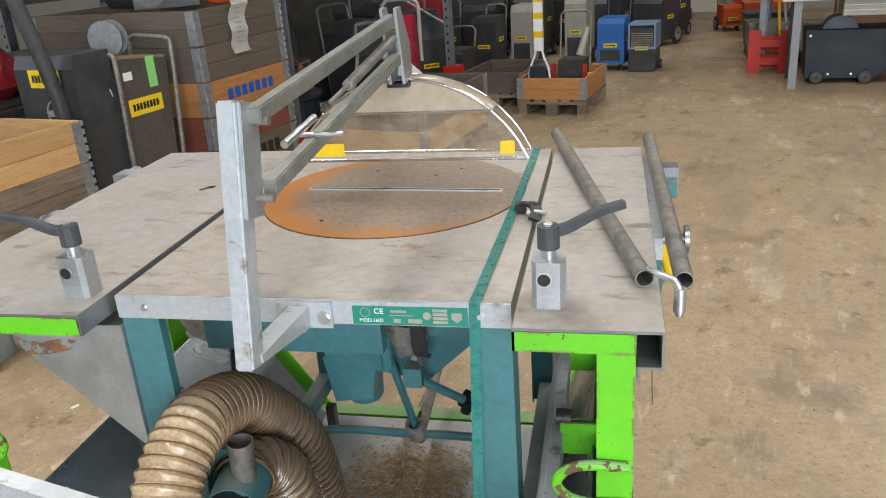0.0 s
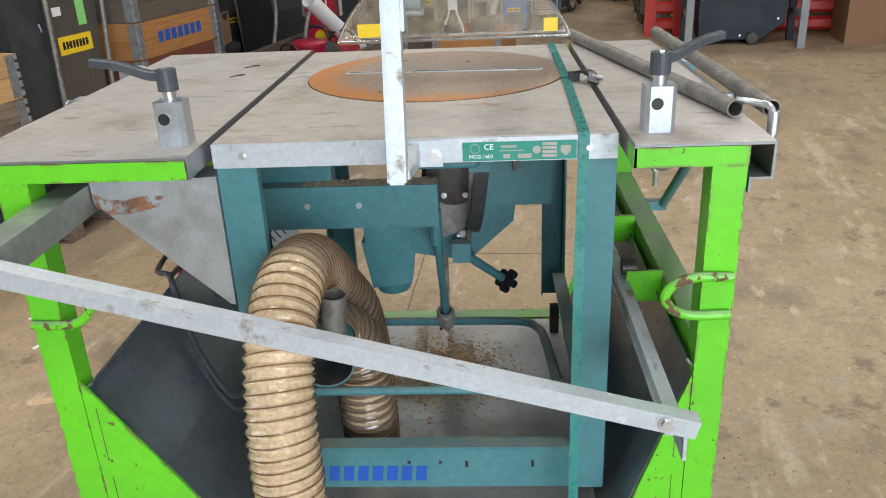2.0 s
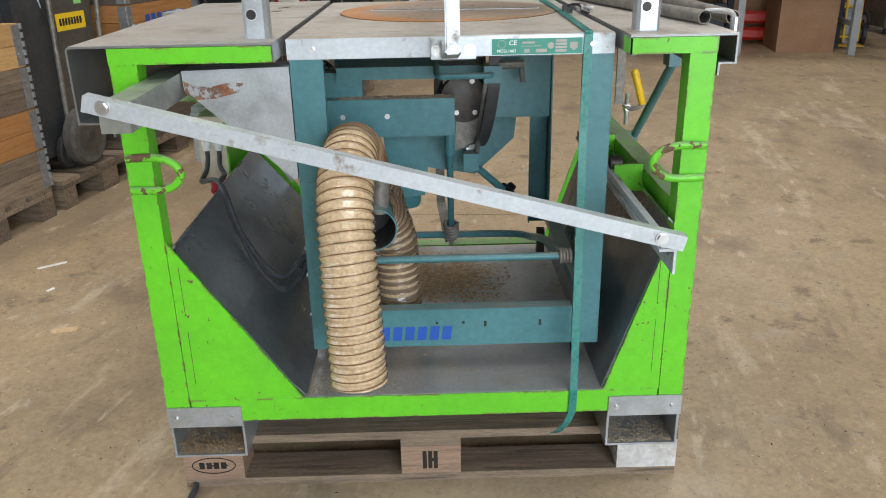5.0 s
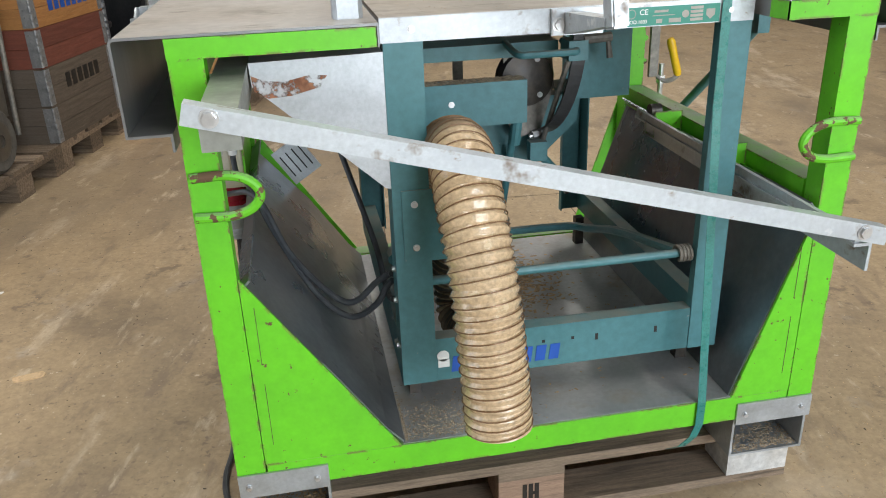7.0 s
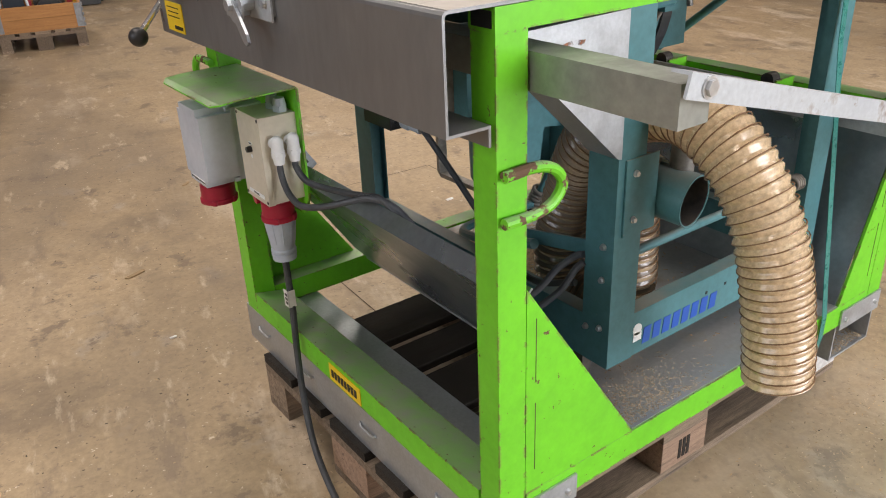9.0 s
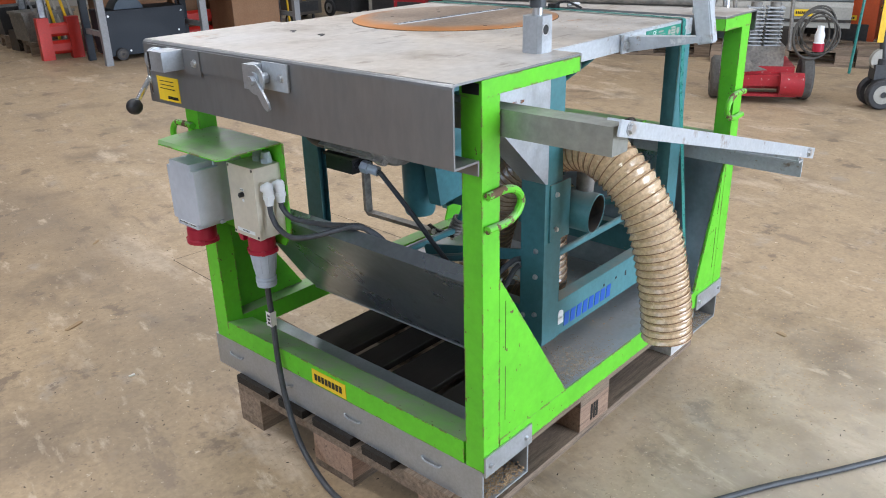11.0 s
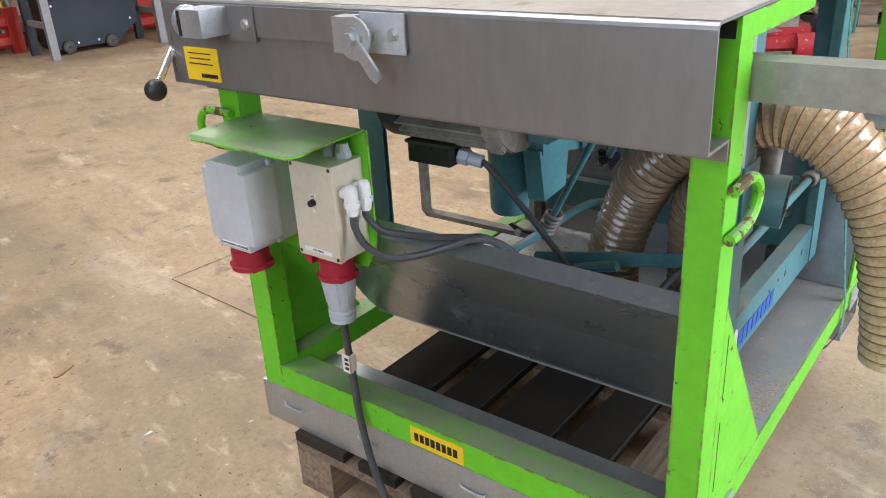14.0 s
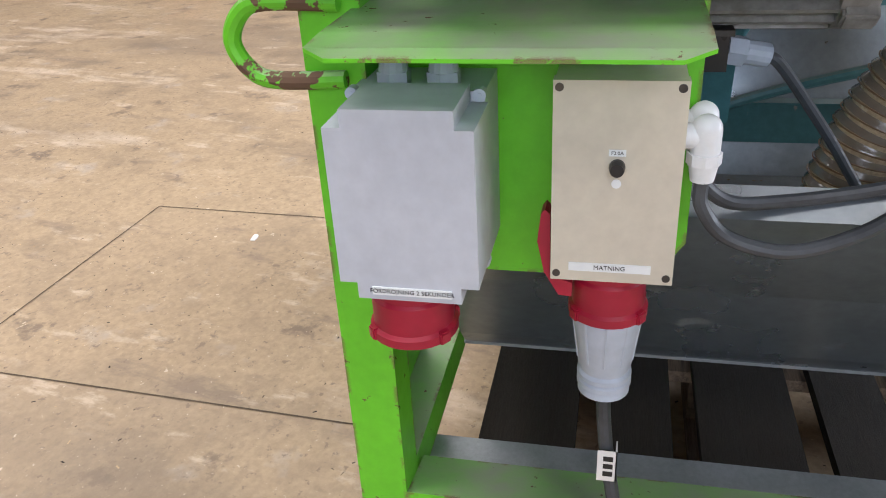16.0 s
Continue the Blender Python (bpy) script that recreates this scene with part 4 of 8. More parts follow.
    prism(b, [(-0.466, 1.010), (-0.463, 0.985), (-0.442, 0.972), (-0.405, 0.974), (-0.358, 0.985), (-0.346, 1.003), (-0.372, 1.006), (-0.415, 0.997), (-0.447, 1.001)], "y", 0.0772, 0.0785)
    part("rust_streak", b, RUSTSTAIN, cv)
    # under the table: guard box, motor, swing arm, tilt rods
    b = B()
    box(b, -0.304, 0.087, 0.411, 0.452, 0.807, 0.900)
    gb = part("belt_guard", b, TEAL, S, bevel=0.006)
    for x in (-0.188, -0.079):
        bolt(gb, (x, 0.415, 0.858), (0, -1, 0), 0.007)
    b = B()
    box(b, -0.20, 0.16, 0.43, 0.70, 0.945, 0.975)
    prism(b, [(-0.20, 0.975), (0.16, 0.975), (0.16, 1.0795), (-0.20, 1.0795)], "y", 0.60, 0.63)
    part("carrier_plate", b, TEAL, S, bevel=0.003)
    b = B()
    box(b, 0.184, 0.322, 0.42, 0.428, 0.848, 1.0795)
    box(b, 0.184, 0.322, 0.428, 0.60, 0.848, 0.854)
    part("side_shield", b, TEAL, S, bevel=0.002)
    b = B()
    prism(b, [(-0.10, 0.83), (0.255, 0.83), (0.248, 0.765), (0.143, 0.668), (-0.095, 0.708)], "y", 0.545, 0.60)
    part("blade_case", b, TEAL, S, bevel=0.004)
    b = B()
    arc = [(0.182 - 0.030 * k / 12, 0.565 - 0.205 * math.cos(k * 0.105), 0.955 - 0.205 * math.sin(k * 0.105)) for k in range(13)]
    sweep(b, [(0.182, 0.36, 1.04), (0.182, 0.36, 0.99)] + arc, 1.0, outline=[(0.014, -0.003), (0.014, 0.003), (-0.014, 0.003), (-0.014, -0.003)])
    cg = part("curved_guide", b, DARKMACH, S, "dark curved tilt guide")
    b = B()
    rod(b, (0.150, 0.505, 0.752), (0.128, 0.505, 0.748), 0.013, 6)
    rod(b, (0.132, 0.505, 0.749), (0.120, 0.505, 0.747), 0.006, 10)
    part("nut", b, BOLT, cg)
    b = B()
    sweep(b, smooth_path([(0.045, 0.44, 0.975), (0.045, 0.36, 0.967), (0.052, 0.338, 0.965), (0.07, 0.335, 0.965), (0.15, 0.335, 0.965), (0.168, 0.338, 0.965), (0.172, 0.36, 0.967), (0.172, 0.44, 0.972)], 6), 0.0075, 8)
    part("bent_handle", b, TEAL, S, smooth=True)
    b = B()
    box(b, 0.155, 0.196, 0.345, 0.40, 0.945, 0.985)
    part("pivot_block", b, TEAL, S, bevel=0.008)
    b = B()
    rod(b, (0.19, 0.36, 0.985), (0.25, 0.36, 0.987), 0.010, 10)
    rod(b, (0.243, 0.36, 0.987), (0.247, 0.355, 0.945), 0.005, 8, 0.007)
    part("clamp_screw", b, CAST, S, smooth=True)
    b = B()
    rod(b, (0.160, 0.36, 0.945), (0.146, 0.49, 0.735), 0.006, 8)
    part("link_rod", b, CAST, S, smooth=True)
    # grimy gear casting behind the guide
    b = B()
    lathe(b, [(0.03, 0), (0.06, 0.004), (0.07, 0.03), (0.05, 0.04), (0.05, 0.07)], (0.115, 0.50, 0.88), (0.0, 1, 0), 20)
    ca = part("gear_housing", b, DARKMET, S, smooth=True)
    for x, z in ((0.135, 0.925), (0.095, 0.845), (0.142, 0.845)):
        bolt(ca, (x, 0.498, z), (0, -1, 0), 0.0048)
    b = B()
    prism(b, [(0.06, 0.99), (0.17, 0.99), (0.18, 0.86), (0.15, 0.76), (0.09, 0.74), (0.065, 0.80)], "y", 0.515, 0.527)
    part("quadrant", b, CAST, S, bevel=0.002)
    # dust chute under the blade case
    b = B()
    prism(b, [(-0.105, 0.718), (0.02, 0.700), (0.008, 0.61), (-0.085, 0.60)], "y", 0.548, 0.59)
    part("dust_chute", b, TEAL, S, bevel=0.012)
    # motor, with fins, end bell, end cap and terminal box
    mx, mz = -0.308, 0.876
    # dark body puts the shade between the fins into its colour
    b = B()
    rod(b, (mx, 0.475, mz), (mx, 0.725, mz), 0.072, 28)
    mt = part("motor", b, DARKMET, S, "grey finned electric motor")
    for k in range(26):
        a = 2 * math.pi * k / 26
        c, s_ = math.cos(a), math.sin(a)
        mm = Matrix(((c, 0, -s_, mx), (0, 1, 0, 0), (s_, 0, c, mz), (0, 0, 0, 1)))
        b = B()
        box(b, 0.070, 0.090, 0.495, 0.700, -0.0026, 0.0026, mm)
        part("fin", b, MOTORGREY, mt)
    b = B()
    lathe(b, [(0.05, 0), (0.084, 0.008), (0.088, 0.03), (0.088, 0.050)], (mx, 0.690, mz), (0, 1, 0), 28)
    part("end_bell", b, DARKMET, mt, smooth=True)
    b = B()
    lathe(b, [(0.070, 0), (0.086, 0.004), (0.090, 0.016), (0.090, 0.040)], (mx, 0.456, mz), (0, 1, 0), 28)
    ec = part("end_cap", b, MOTORGREY, mt, "grey cast motor end cap", smooth=True)
    for k in range(4):
        a = 0.785 + k * 1.571
        b = B()
        c, s_ = math.cos(a), math.sin(a)
        mm = Matrix(((c, 0, -s_, mx), (0, 1, 0, 0), (s_, 0, c, mz), (0, 0, 0, 1)))
        box(b, 0.084, 0.100, 0.460, 0.494, -0.012, 0.012, mm)
        part("lug", b, MOTORGREY, ec, bevel=0.003)
    b = B()
    box(b, -0.362, -0.292, 0.592, 0.692, 0.752, 0.790)
    tb = part("terminal_box", b, BLACKPL, mt, "black terminal box", bevel=0.005)
    b = B()
    box(b, -0.366, -0.288, 0.588, 0.696, 0.790, 0.796)
    part("gasket", b, DARKMET, tb)
    b = B()
    rod(b, (-0.328, 0.592, 0.768), (-0.324, 0.572, 0.764), 0.0165, 6)
    rod(b, (-0.324, 0.572, 0.764), (-0.317, 0.546, 0.758), 0.0130, 14)
    part("cable_gland", b, PLUGGREY, tb)
    b = B()
    box(b, -0.290, -0.14, 0.4525, 0.500, 0.800, 0.960)
    part("motor_bracket", b, TEAL, mt, bevel=0.006)
    b = B()
    lathe(b, [(0.040, 0.546), (0.045, 0.556), (0.048, 0.65), (0.049, 0.72)], (-0.050, 0.662, 0.0), (0, 0, 1), 22)
    part("lower_cylinder", b, TEAL, S, smooth=True)
    b = B()
    prism(b, [(-0.075, 0.72), (0.025, 0.72), (0.035, 0.775), (-0.085, 0.775)], "y", 0.635, 0.73)
    box(b, -0.12, 0.07, 0.60, 0.76, 0.775, 0.79)
    part("cylinder_head", b, TEAL, S, bevel=0.004)
    # tilt rod with star knob, height rod with spring
    b = B()
    rod(b, (0.125, 0.47, 0.725), (0.220, 0.545, 0.622), 0.010, 12)
    box(b, 0.11, 0.15, 0.46, 0.49, 0.70, 0.745)
    tr = part("tilt_rod", b, TEAL, S)
    b = B()
    d = Vector((0.095, 0.075, -0.103)).normalized()
    x, y, _ = frame_along(d)
    c = Vector((0.230, 0.553, 0.612))
    rod(b, c - d * 0.012, c + d * 0.014, 0.014, 14)
    for k in range(5):
        a = 2 * math.pi * k / 5
        rod(b, c - d * 0.006 + 0.02 * (math.cos(a) * x + math.sin(a) * y), c + d * 0.010 + 0.02 * (math.cos(a) * x + math.sin(a) * y), 0.010, 10)
    part("star_knob", b, BLACKPL, tr, "black star knob")
    b = B()
    rod(b, (0.075, 0.465, 0.80), (0.080, 0.635, 0.47), 0.009, 12)
    rod(b, (0.078, 0.45, 0.83), (0.0755, 0.47, 0.745), 0.013, 10)
    hr = part("height_rod", b, TEAL, S, smooth=True)
    b = B()
    d = Vector((0.007, 0.161, -0.30)).normalized()
    x, y, _ = frame_along(d)
    c = Vector((0.079, 0.616, 0.503))
    sweep(b, [c + d * (0.062 * k / 60) + 0.0185 * (math.cos(k * 0.52) * x + math.sin(k * 0.52) * y) for k in range(61)], 0.0052, 8)
    part("spring", b, CAST, hr, "grimy coil spring", smooth=True)
    b = B()
    rod(b, (0.080, 0.640, 0.456), (0.080, 0.648, 0.438), 0.012, 6)
    rod(b, (0.080, 0.649, 0.436), (0.080, 0.655, 0.424), 0.007, 6)
    part("end_nut", b, BOLT, hr)
    b = B()
    prism(b, [(0.635, 0.436), (0.705, 0.432), (0.742, 0.454), (0.732, 0.460), (0.697, 0.446), (0.635, 0.454)], "x", 0.062, 0.068)
    part("latch", b, BLACKPL, hr, "black latch plate")
    bolt(hr, (0.062, 0.712, 0.438), (-1, 0, 0), 0.008)
    # flat stay bar from the carrier to the spring
    b = B()
    sweep(b, [(0.055, 1.005, 0.90), (0.056, 1.002, 0.450), (0.057, 0.994, 0.440), (0.074, 0.680, 0.434)], 1.0,
          outline=[(0.014, -0.006), (0.014, 0.006), (-0.014, 0.006), (-0.014, -0.006)])
    part("stay_bar", b, CAST, S)
    # bent tube and cross rod near the pan
    b = B()
    sweep(b, smooth_path([(-0.235, 0.30, 0.565), (-0.215, 0.50, 0.50), (-0.150, 0.625, 0.464), (0.06, 0.635, 0.460), (0.255, 0.63, 0.460),
                          (0.305, 0.58, 0.468), (0.312, 0.40, 0.53), (0.314, 0.12, 0.60)], 6), 0.0105, 10)
    part("bent_tube", b, TEAL, S, smooth=True)
    b = B()
    rod(b, (-0.185, 0.103, 0.603), (0.325, 0.103, 0.603), 0.0085, 12)
    cr = part("cross_rod", b, TEAL, S, smooth=True)
    b = B()
    sweep(b, [(0.305 + 0.028 * k / 40, 0.103 + 0.015 * math.cos(k * 0.63), 0.603 + 0.015 * math.sin(k * 0.63)) for k in range(41)], 0.0035, 8)
    part("spring", b, CAST, cr, smooth=True)
    # flat brace from the left front leg towards the lifting gear
    b = B()
    prism(b, [(0.128, 0.615), (0.500, 0.536), (0.506, 0.528), (0.500, 0.508), (0.128, 0.586)], "x", -0.202, -0.197)
    part("brace", b, TEAL, S, bevel=0.001)
    # dust outlet: plate bolted over the left leg, collar, and an open pipe stub standing on it
    b = B()
    box(b, -0.236, -0.158, 0.0806, 0.0846, 0.655, 0.792)
    box(b, -0.186, -0.118, 0.128, 0.132, 0.655, 0.760)
    ol = part("outlet_plate", b, TEAL, S, bevel=0.001)
    for z in (0.683, 0.766):
        bolt(ol, (-0.214, 0.0806, z), (0, -1, 0), 0.0048)
    b = B()
    rod(b, (-0.112, 0.150, 0.702), (-0.097, 0.046, 0.694), 0.048, 30, hollow=0.0025)
    oc = part("outlet_collar", b, TEAL, ol, "round dust outlet pipe", smooth=True)
    # black disc across the open pipe stands in for its shaded depth
    b = B()
    rod(b, (-0.1105, 0.140, 0.7012), (-0.1112, 0.145, 0.7016), 0.0452, 30)
    part("pipe_bottom", b, INK, oc)
    # dark lining: soot and the shade inside the pipe, both put into colour
    b = B()
    rod(b, (-0.1114, 0.146, 0.7017), (-0.0972, 0.0475, 0.6942), 0.0454, 30, hollow=0.0008)
    part("pipe_lining", b, DARKMET, oc, "sooty and shaded inside of the outlet pipe", smooth=True)
    b = B()
    rod(b, (-0.088, 0.088, 0.722), (-0.082, 0.086, 0.812), 0.0205, 22, 0.0228, hollow=0.002)
    st_ = part("pipe_stub", b, CAST, ol, "open grey steel pipe stub", smooth=True)
    # black disc for the shade down in the stub
    b = B()
    rod(b, (-0.084, 0.087, 0.778), (-0.0836, 0.087, 0.781), 0.0195, 20)
    part("pipe_bottom", b, INK, st_)
    return S


table_saw()

# ---- things on and around the saw ----
def blade_guard():
    G = thing("blade_guard", "clear plastic saw guard dome on a galvanised parallel arm", "blade guard", (0.10, 0.60, 1.09))
    # bracket tube from the table edge, post leaning back
    b = B()
    prism(b, [(0.078, 1.043), (0.078, 1.079), (-0.10, 1.091), (-0.10, 1.079)], "x", 0.052, 0.084)
    br = part("bracket_tube", b, GALV_OLD, G, bevel=0.003)
    b = B()
    box(b, 0.030, 0.120, 0.0755, 0.0815, 1.042, 1.085)
    fl_ = part("flange", b, GALV_OLD, G, bevel=0.001)
    for x in (0.043, 0.108):
        bolt(fl_, (x, 0.0755, 1.060), (0, -1, 0), 0.009)
    m = Matrix.Translation((0.068, -0.108, 1.078)) @ Matrix.Rotation(radians(-11.5), 4, "X")
    b = B()
    box(b, -0.0130, 0.0130, -0.019, 0.019, -0.002, 0.352, m)
    part("post", b, GALV_OLD, G, "bright galvanised square post", bevel=0.003)
    # pivot plate and two arms
    b = B()
    box(b, 0.0131, 0.018, -0.012, 0.040, 0.20, 0.35, m)
    pv = part("pivot_plate", b, GALV, G, bevel=0.001)
    for z in (0.225, 0.325):
        b = B()
        rod(b, m @ Vector((0.016, 0.02, z)), m @ Vector((0.042, 0.02, z)), 0.0055, 14)
        part("pivot_pin", b, CAST, pv)
    def arm(p0, p1, w, h, nm="arm"):
        p0, p1 = Vector(p0), Vector(p1)
        x, y, d = frame_along(p1 - p0)
        mm = Matrix(((x.x, y.x, d.x, p0.x), (x.y, y.y, d.y, p0.y), (x.z, y.z, d.z, p0.z), (0, 0, 0, 1)))
        b = B()
        box(b, -w / 2, w / 2, -h / 2, h / 2, 0, (p1 - p0).length, mm)
        return part(nm, b, RAIL, G, bevel=0.002)
    arm((0.094, -0.035, 1.402), (0.118, 0.60, 1.452), 0.020, 0.023)
    arm((0.094, -0.02, 1.300), (0.122, 0.60, 1.378), 0.020, 0.023)
    b = B()
    rod(b, (0.112, 0.30, 1.378), (0.120, 0.585, 1.417), 0.0095, 12)
    rod(b, (0.108, 0.22, 1.367), (0.112, 0.30, 1.378), 0.004, 10)
    part("gas_spring", b, CAST, G, smooth=True)
    b = B()
    rod(b, (0.07, 0.135, 1.335), (0.150, 0.14, 1.335), 0.0035, 8)
    rod(b, (0.098, 0.04, 1.345), (0.104, 0.15, 1.358), 0.006, 10)
    part("locking_pin", b, BOLT, G, smooth=True)
    b = B()
    prism(b, [(0.575, 1.475), (0.61, 1.475), (0.665, 1.40), (0.665, 1.325), (0.60, 1.325)], "x", 0.128, 0.134)
    prism(b, [(0.575, 1.475), (0.61, 1.475), (0.665, 1.40), (0.665, 1.325), (0.60, 1.325)], "x", 0.100, 0.106)
    box(b, 0.106, 0.128, 0.655, 0.663, 1.325, 1.40)
    part("end_bracket", b, GALV, G)
    b = B()
    box(b, 0.095, 0.14, 0.60, 0.665, 1.318, 1.3255)
    part("mount_block", b, BLACKPL, G)
    # the dome: half an oval along the blade, rounded across
    cx, cy, base, half, H, W = 0.122, 0.660, 1.160, 0.258, 0.172, 0.034
    R_ = (half * half + H * H) / (2 * H)
    span = math.asin(half / R_)
    def at(a, t, grow=0.0):
        """a: 0 to pi along the arch, from the right end; t: -1 to 1 across."""
        f, th = 1 - 0.03 * abs(t) ** 3, span * (1 - 2 * a / math.pi)
        return Vector((cx + (R_ + grow) * math.sin(th) * f, cy + (W + grow) * t, base + ((R_ + grow) * math.cos(th) - R_ + H) * f))
    b = B()
    na, nt = 36, 12
    grid = [[b.verts.new(at(math.pi * i / na, -1 + 2 * j / nt)) for j in range(nt + 1)] for i in range(na + 1)]
    for i in range(na):
        for j in range(nt):
            b.faces.new((grid[i][j], grid[i + 1][j], grid[i + 1][j + 1], grid[i][j + 1]))
    # flat cheeks
    for j in (0, nt):
        b.faces.new([grid[i][j] for i in range(na + 1)])
    dome = part("dome", b, CLEAR, G, "clear dusty plastic dome", smooth=True)
    # milky upper cap
    b = B()
    i0, i1 = 7, 29
    cap = [[b.verts.new(at(math.pi * i / na, -1 + 2 * j / nt, 0.0015)) for j in range(nt + 1)] for i in range(i0, i1 + 1)]
    for i in range(i1 - i0):
        for j in range(nt):
            b.faces.new((cap[i][j], cap[i + 1][j], cap[i + 1][j + 1], cap[i][j + 1]))
    for j in (0, nt):
        b.faces.new([cap[i][j] for i in range(i1 - i0 + 1)])
    part("cap", b, CREAM, G, "milky upper cap", smooth=True)
    # bright trims
    for t in (-1.0, 1.0):
        b = B()
        sweep(b, [at(math.pi * i / na, t, 0.002) for i in range(na + 1)], 0.003 if t < 0 else 0.0018, 8)
        part("trim", b, CHROME, G, "bright metal edge trim", smooth=True)
        b = B()
        sweep(b, [at(0, t), at(math.pi, t)], 0.0035, 8)
        part("trim", b, CHROME, G, smooth=True)
        b = B()
        sweep(b, [at(math.pi * i0 / na, t, 0.003), at(math.pi * i1 / na, t, 0.003)], 0.003, 8)
        part("trim", b, CHROME, G, smooth=True)
    b = B()
    sweep(b, [at(math.pi * 20 / na, -1 + 2 * j / nt, 0.003) for j in range(nt + 1)] , 0.003, 8)
    part("trim", b, CHROME, G, smooth=True)
    for x0, x1 in ((-0.085, -0.02), (0.318, 0.348)):
        b = B()
        box(b, x0, x1, cy - W - 0.0035, cy - W - 0.0015, base + 0.01, base + 0.038)
        part("label", b, YELLOW, G, "small yellow label")
    return G


blade_guard()


def clamp_lever(x, y, turn, label):
    C = thing("clamp_lever", label, "clamp lever", (x, y, 1.0914), group="clamp levers on the table")
    b = B()
    s, c = 0.0235, 0.007
    prism(b, [(x - s, y - s + c), (x - s + c, y - s), (x + s - c, y - s), (x + s, y - s + c), (x + s, y + s - c), (x + s - c, y + s), (x - s + c, y + s), (x - s, y + s - c)],
          "z", 1.0914, 1.163)
    bl = part("block", b, GALV, C, "galvanised chamfered block", bevel=0.0015)
    b = B()
    rod(b, (x - 0.006, y - s - 0.0006, 1.137), (x - 0.006, y - s + 0.002, 1.137), 0.0095, 18)
    part("bore", b, INK, bl)
    b = B()
    rod(b, (x - 0.006, y - s - 0.0012, 1.137), (x - 0.006, y - s + 0.002, 1.137), 0.0115, 18, hollow=0.002)
    part("bore_rim", b, BOLT, bl, smooth=True)
    b = B()
    rod(b, (x, y, 1.163), (x, y, 1.182), 0.0105, 16)
    part("stud", b, BOLT, C, smooth=True)
    b = B()
    rod(b, (x, y, 1.178), (x, y, 1.211), 0.0160, 18)
    d = Vector((math.cos(turn), math.sin(turn), 0))
    p = [Vector((x, y, 1.201)), Vector((x, y, 1.203)) + d * 0.03, Vector((x, y, 1.218)) + d * 0.075, Vector((x, y, 1.224)) + d * 0.118]
    sweep(b, smooth_path(p, 4), [0.0105 - 0.0002 * k for k in range(13)], outline=[(0.9, -0.55), (0.9, 0.55), (0.5, 0.8), (-0.5, 0.8), (-0.9, 0.55), (-0.9, -0.55), (-0.5, -0.8), (0.5, -0.8)])
    hd = part("handle", b, LEVER, C, "dark grey plastic lever", bevel=0.0008)
    b = B()
    rod(b, (x, y, 1.211), (x, y, 1.214), 0.007, 6)
    part("screw", b, BOLT, hd)
    return C


clamp_lever(0.456, 0.082, radians(28), "galvanised clamp block with dark lever on the narrow side table")
clamp_lever(-0.306, 0.078, radians(178), "galvanised clamp block with dark lever on the wide side table")


def steel_tube(p0, p1, label):
    T = thing("steel_tube", label, "steel tube", (p0[0], p0[1], 1.0914), group="loose tubes on the side table")
    b = B()
    rod(b, p0, p1, 0.0142, 20, hollow=0.002)
    part("tube", b, CAST, T, smooth=True)
    return T


steel_tube((0.405, 1.055, 1.1062), (0.592, 0.140, 1.1062), "grey steel tube lying askew across the side table")
t2 = steel_tube((0.632, 0.985, 1.1062), (0.648, 0.135, 1.1062), "grey steel tube hanging along the side table edge")
b = B()
sweep(b, smooth_path([(0.598, 0.150, 1.118), (0.612, 0.125, 1.120), (0.632, 0.105, 1.118), (0.640, 0.100, 1.105)], 6), 0.0055, 10)
rod(b, (0.640, 0.100, 1.110), (0.640, 0.098, 1.074), 0.009, 16)
rod(b, (0.640, 0.098, 1.074), (0.640, 0.098, 1.067), 0.006, 12)
part("hook", b, BOLT, t2, "zinc-plated hinge pin", smooth=True)
b = B()
box(b, 0.6145, 0.632, 0.36, 0.90, 1.045, 1.085)
part("hanger_strip", b, GALV_OLD, t2, bevel=0.001)
for y in (0.42, 0.80):
    b = B()
    if y < 0.5:
        rod(b, (0.632, y, 1.062), (0.675, y, 1.062), 0.010, 10)
        rod(b, (0.672, y, 1.062), (0.680, y, 1.062), 0.026, 24)
        part("roller", b, SIDE, t2, "dull steel clamp roller", smooth=True)
    else:
        box(b, 0.632, 0.69, y, y + 0.045, 1.045, 1.085)
        part("housing", b, SIDE, t2, bevel=0.003)
        b = B()
        box(b, 0.634, 0.685, y - 0.035, y - 0.001, 1.025, 1.062)
        part("stop_block", b, TEAL, t2, "teal stop block", bevel=0.003)


# strap end with a clip on the table
b = B()
sweep(b, smooth_path([(0.372, 0.500, 1.099), (0.385, 0.485, 1.108), (0.40, 0.470, 1.108), (0.405, 0.452, 1.100), (0.402, 0.43, 1.094)], 5), 1.0,
      outline=[(0.011, -0.003), (0.011, 0.003), (-0.011, 0.003), (-0.011, -0.003)])
box(b, 0.36, 0.382, 0.486, 0.512, 1.0885, 1.104)
clipob = solo("cable_clip", b, BLACKPL, "black plastic clip band on the tabletop", "clip", (0.385, 0.48, 1.0885), bevel=0.001)
b = B()
sweep(b, smooth_path([(0.388, 0.462, 1.098), (0.408, 0.452, 1.102), (0.424, 0.447, 1.100)], 5), 0.005, 8)
pz = part("metal_pin", b, BOLT, clipob, smooth=True)
pz.location = -Vector((0.385, 0.48, 1.0885))


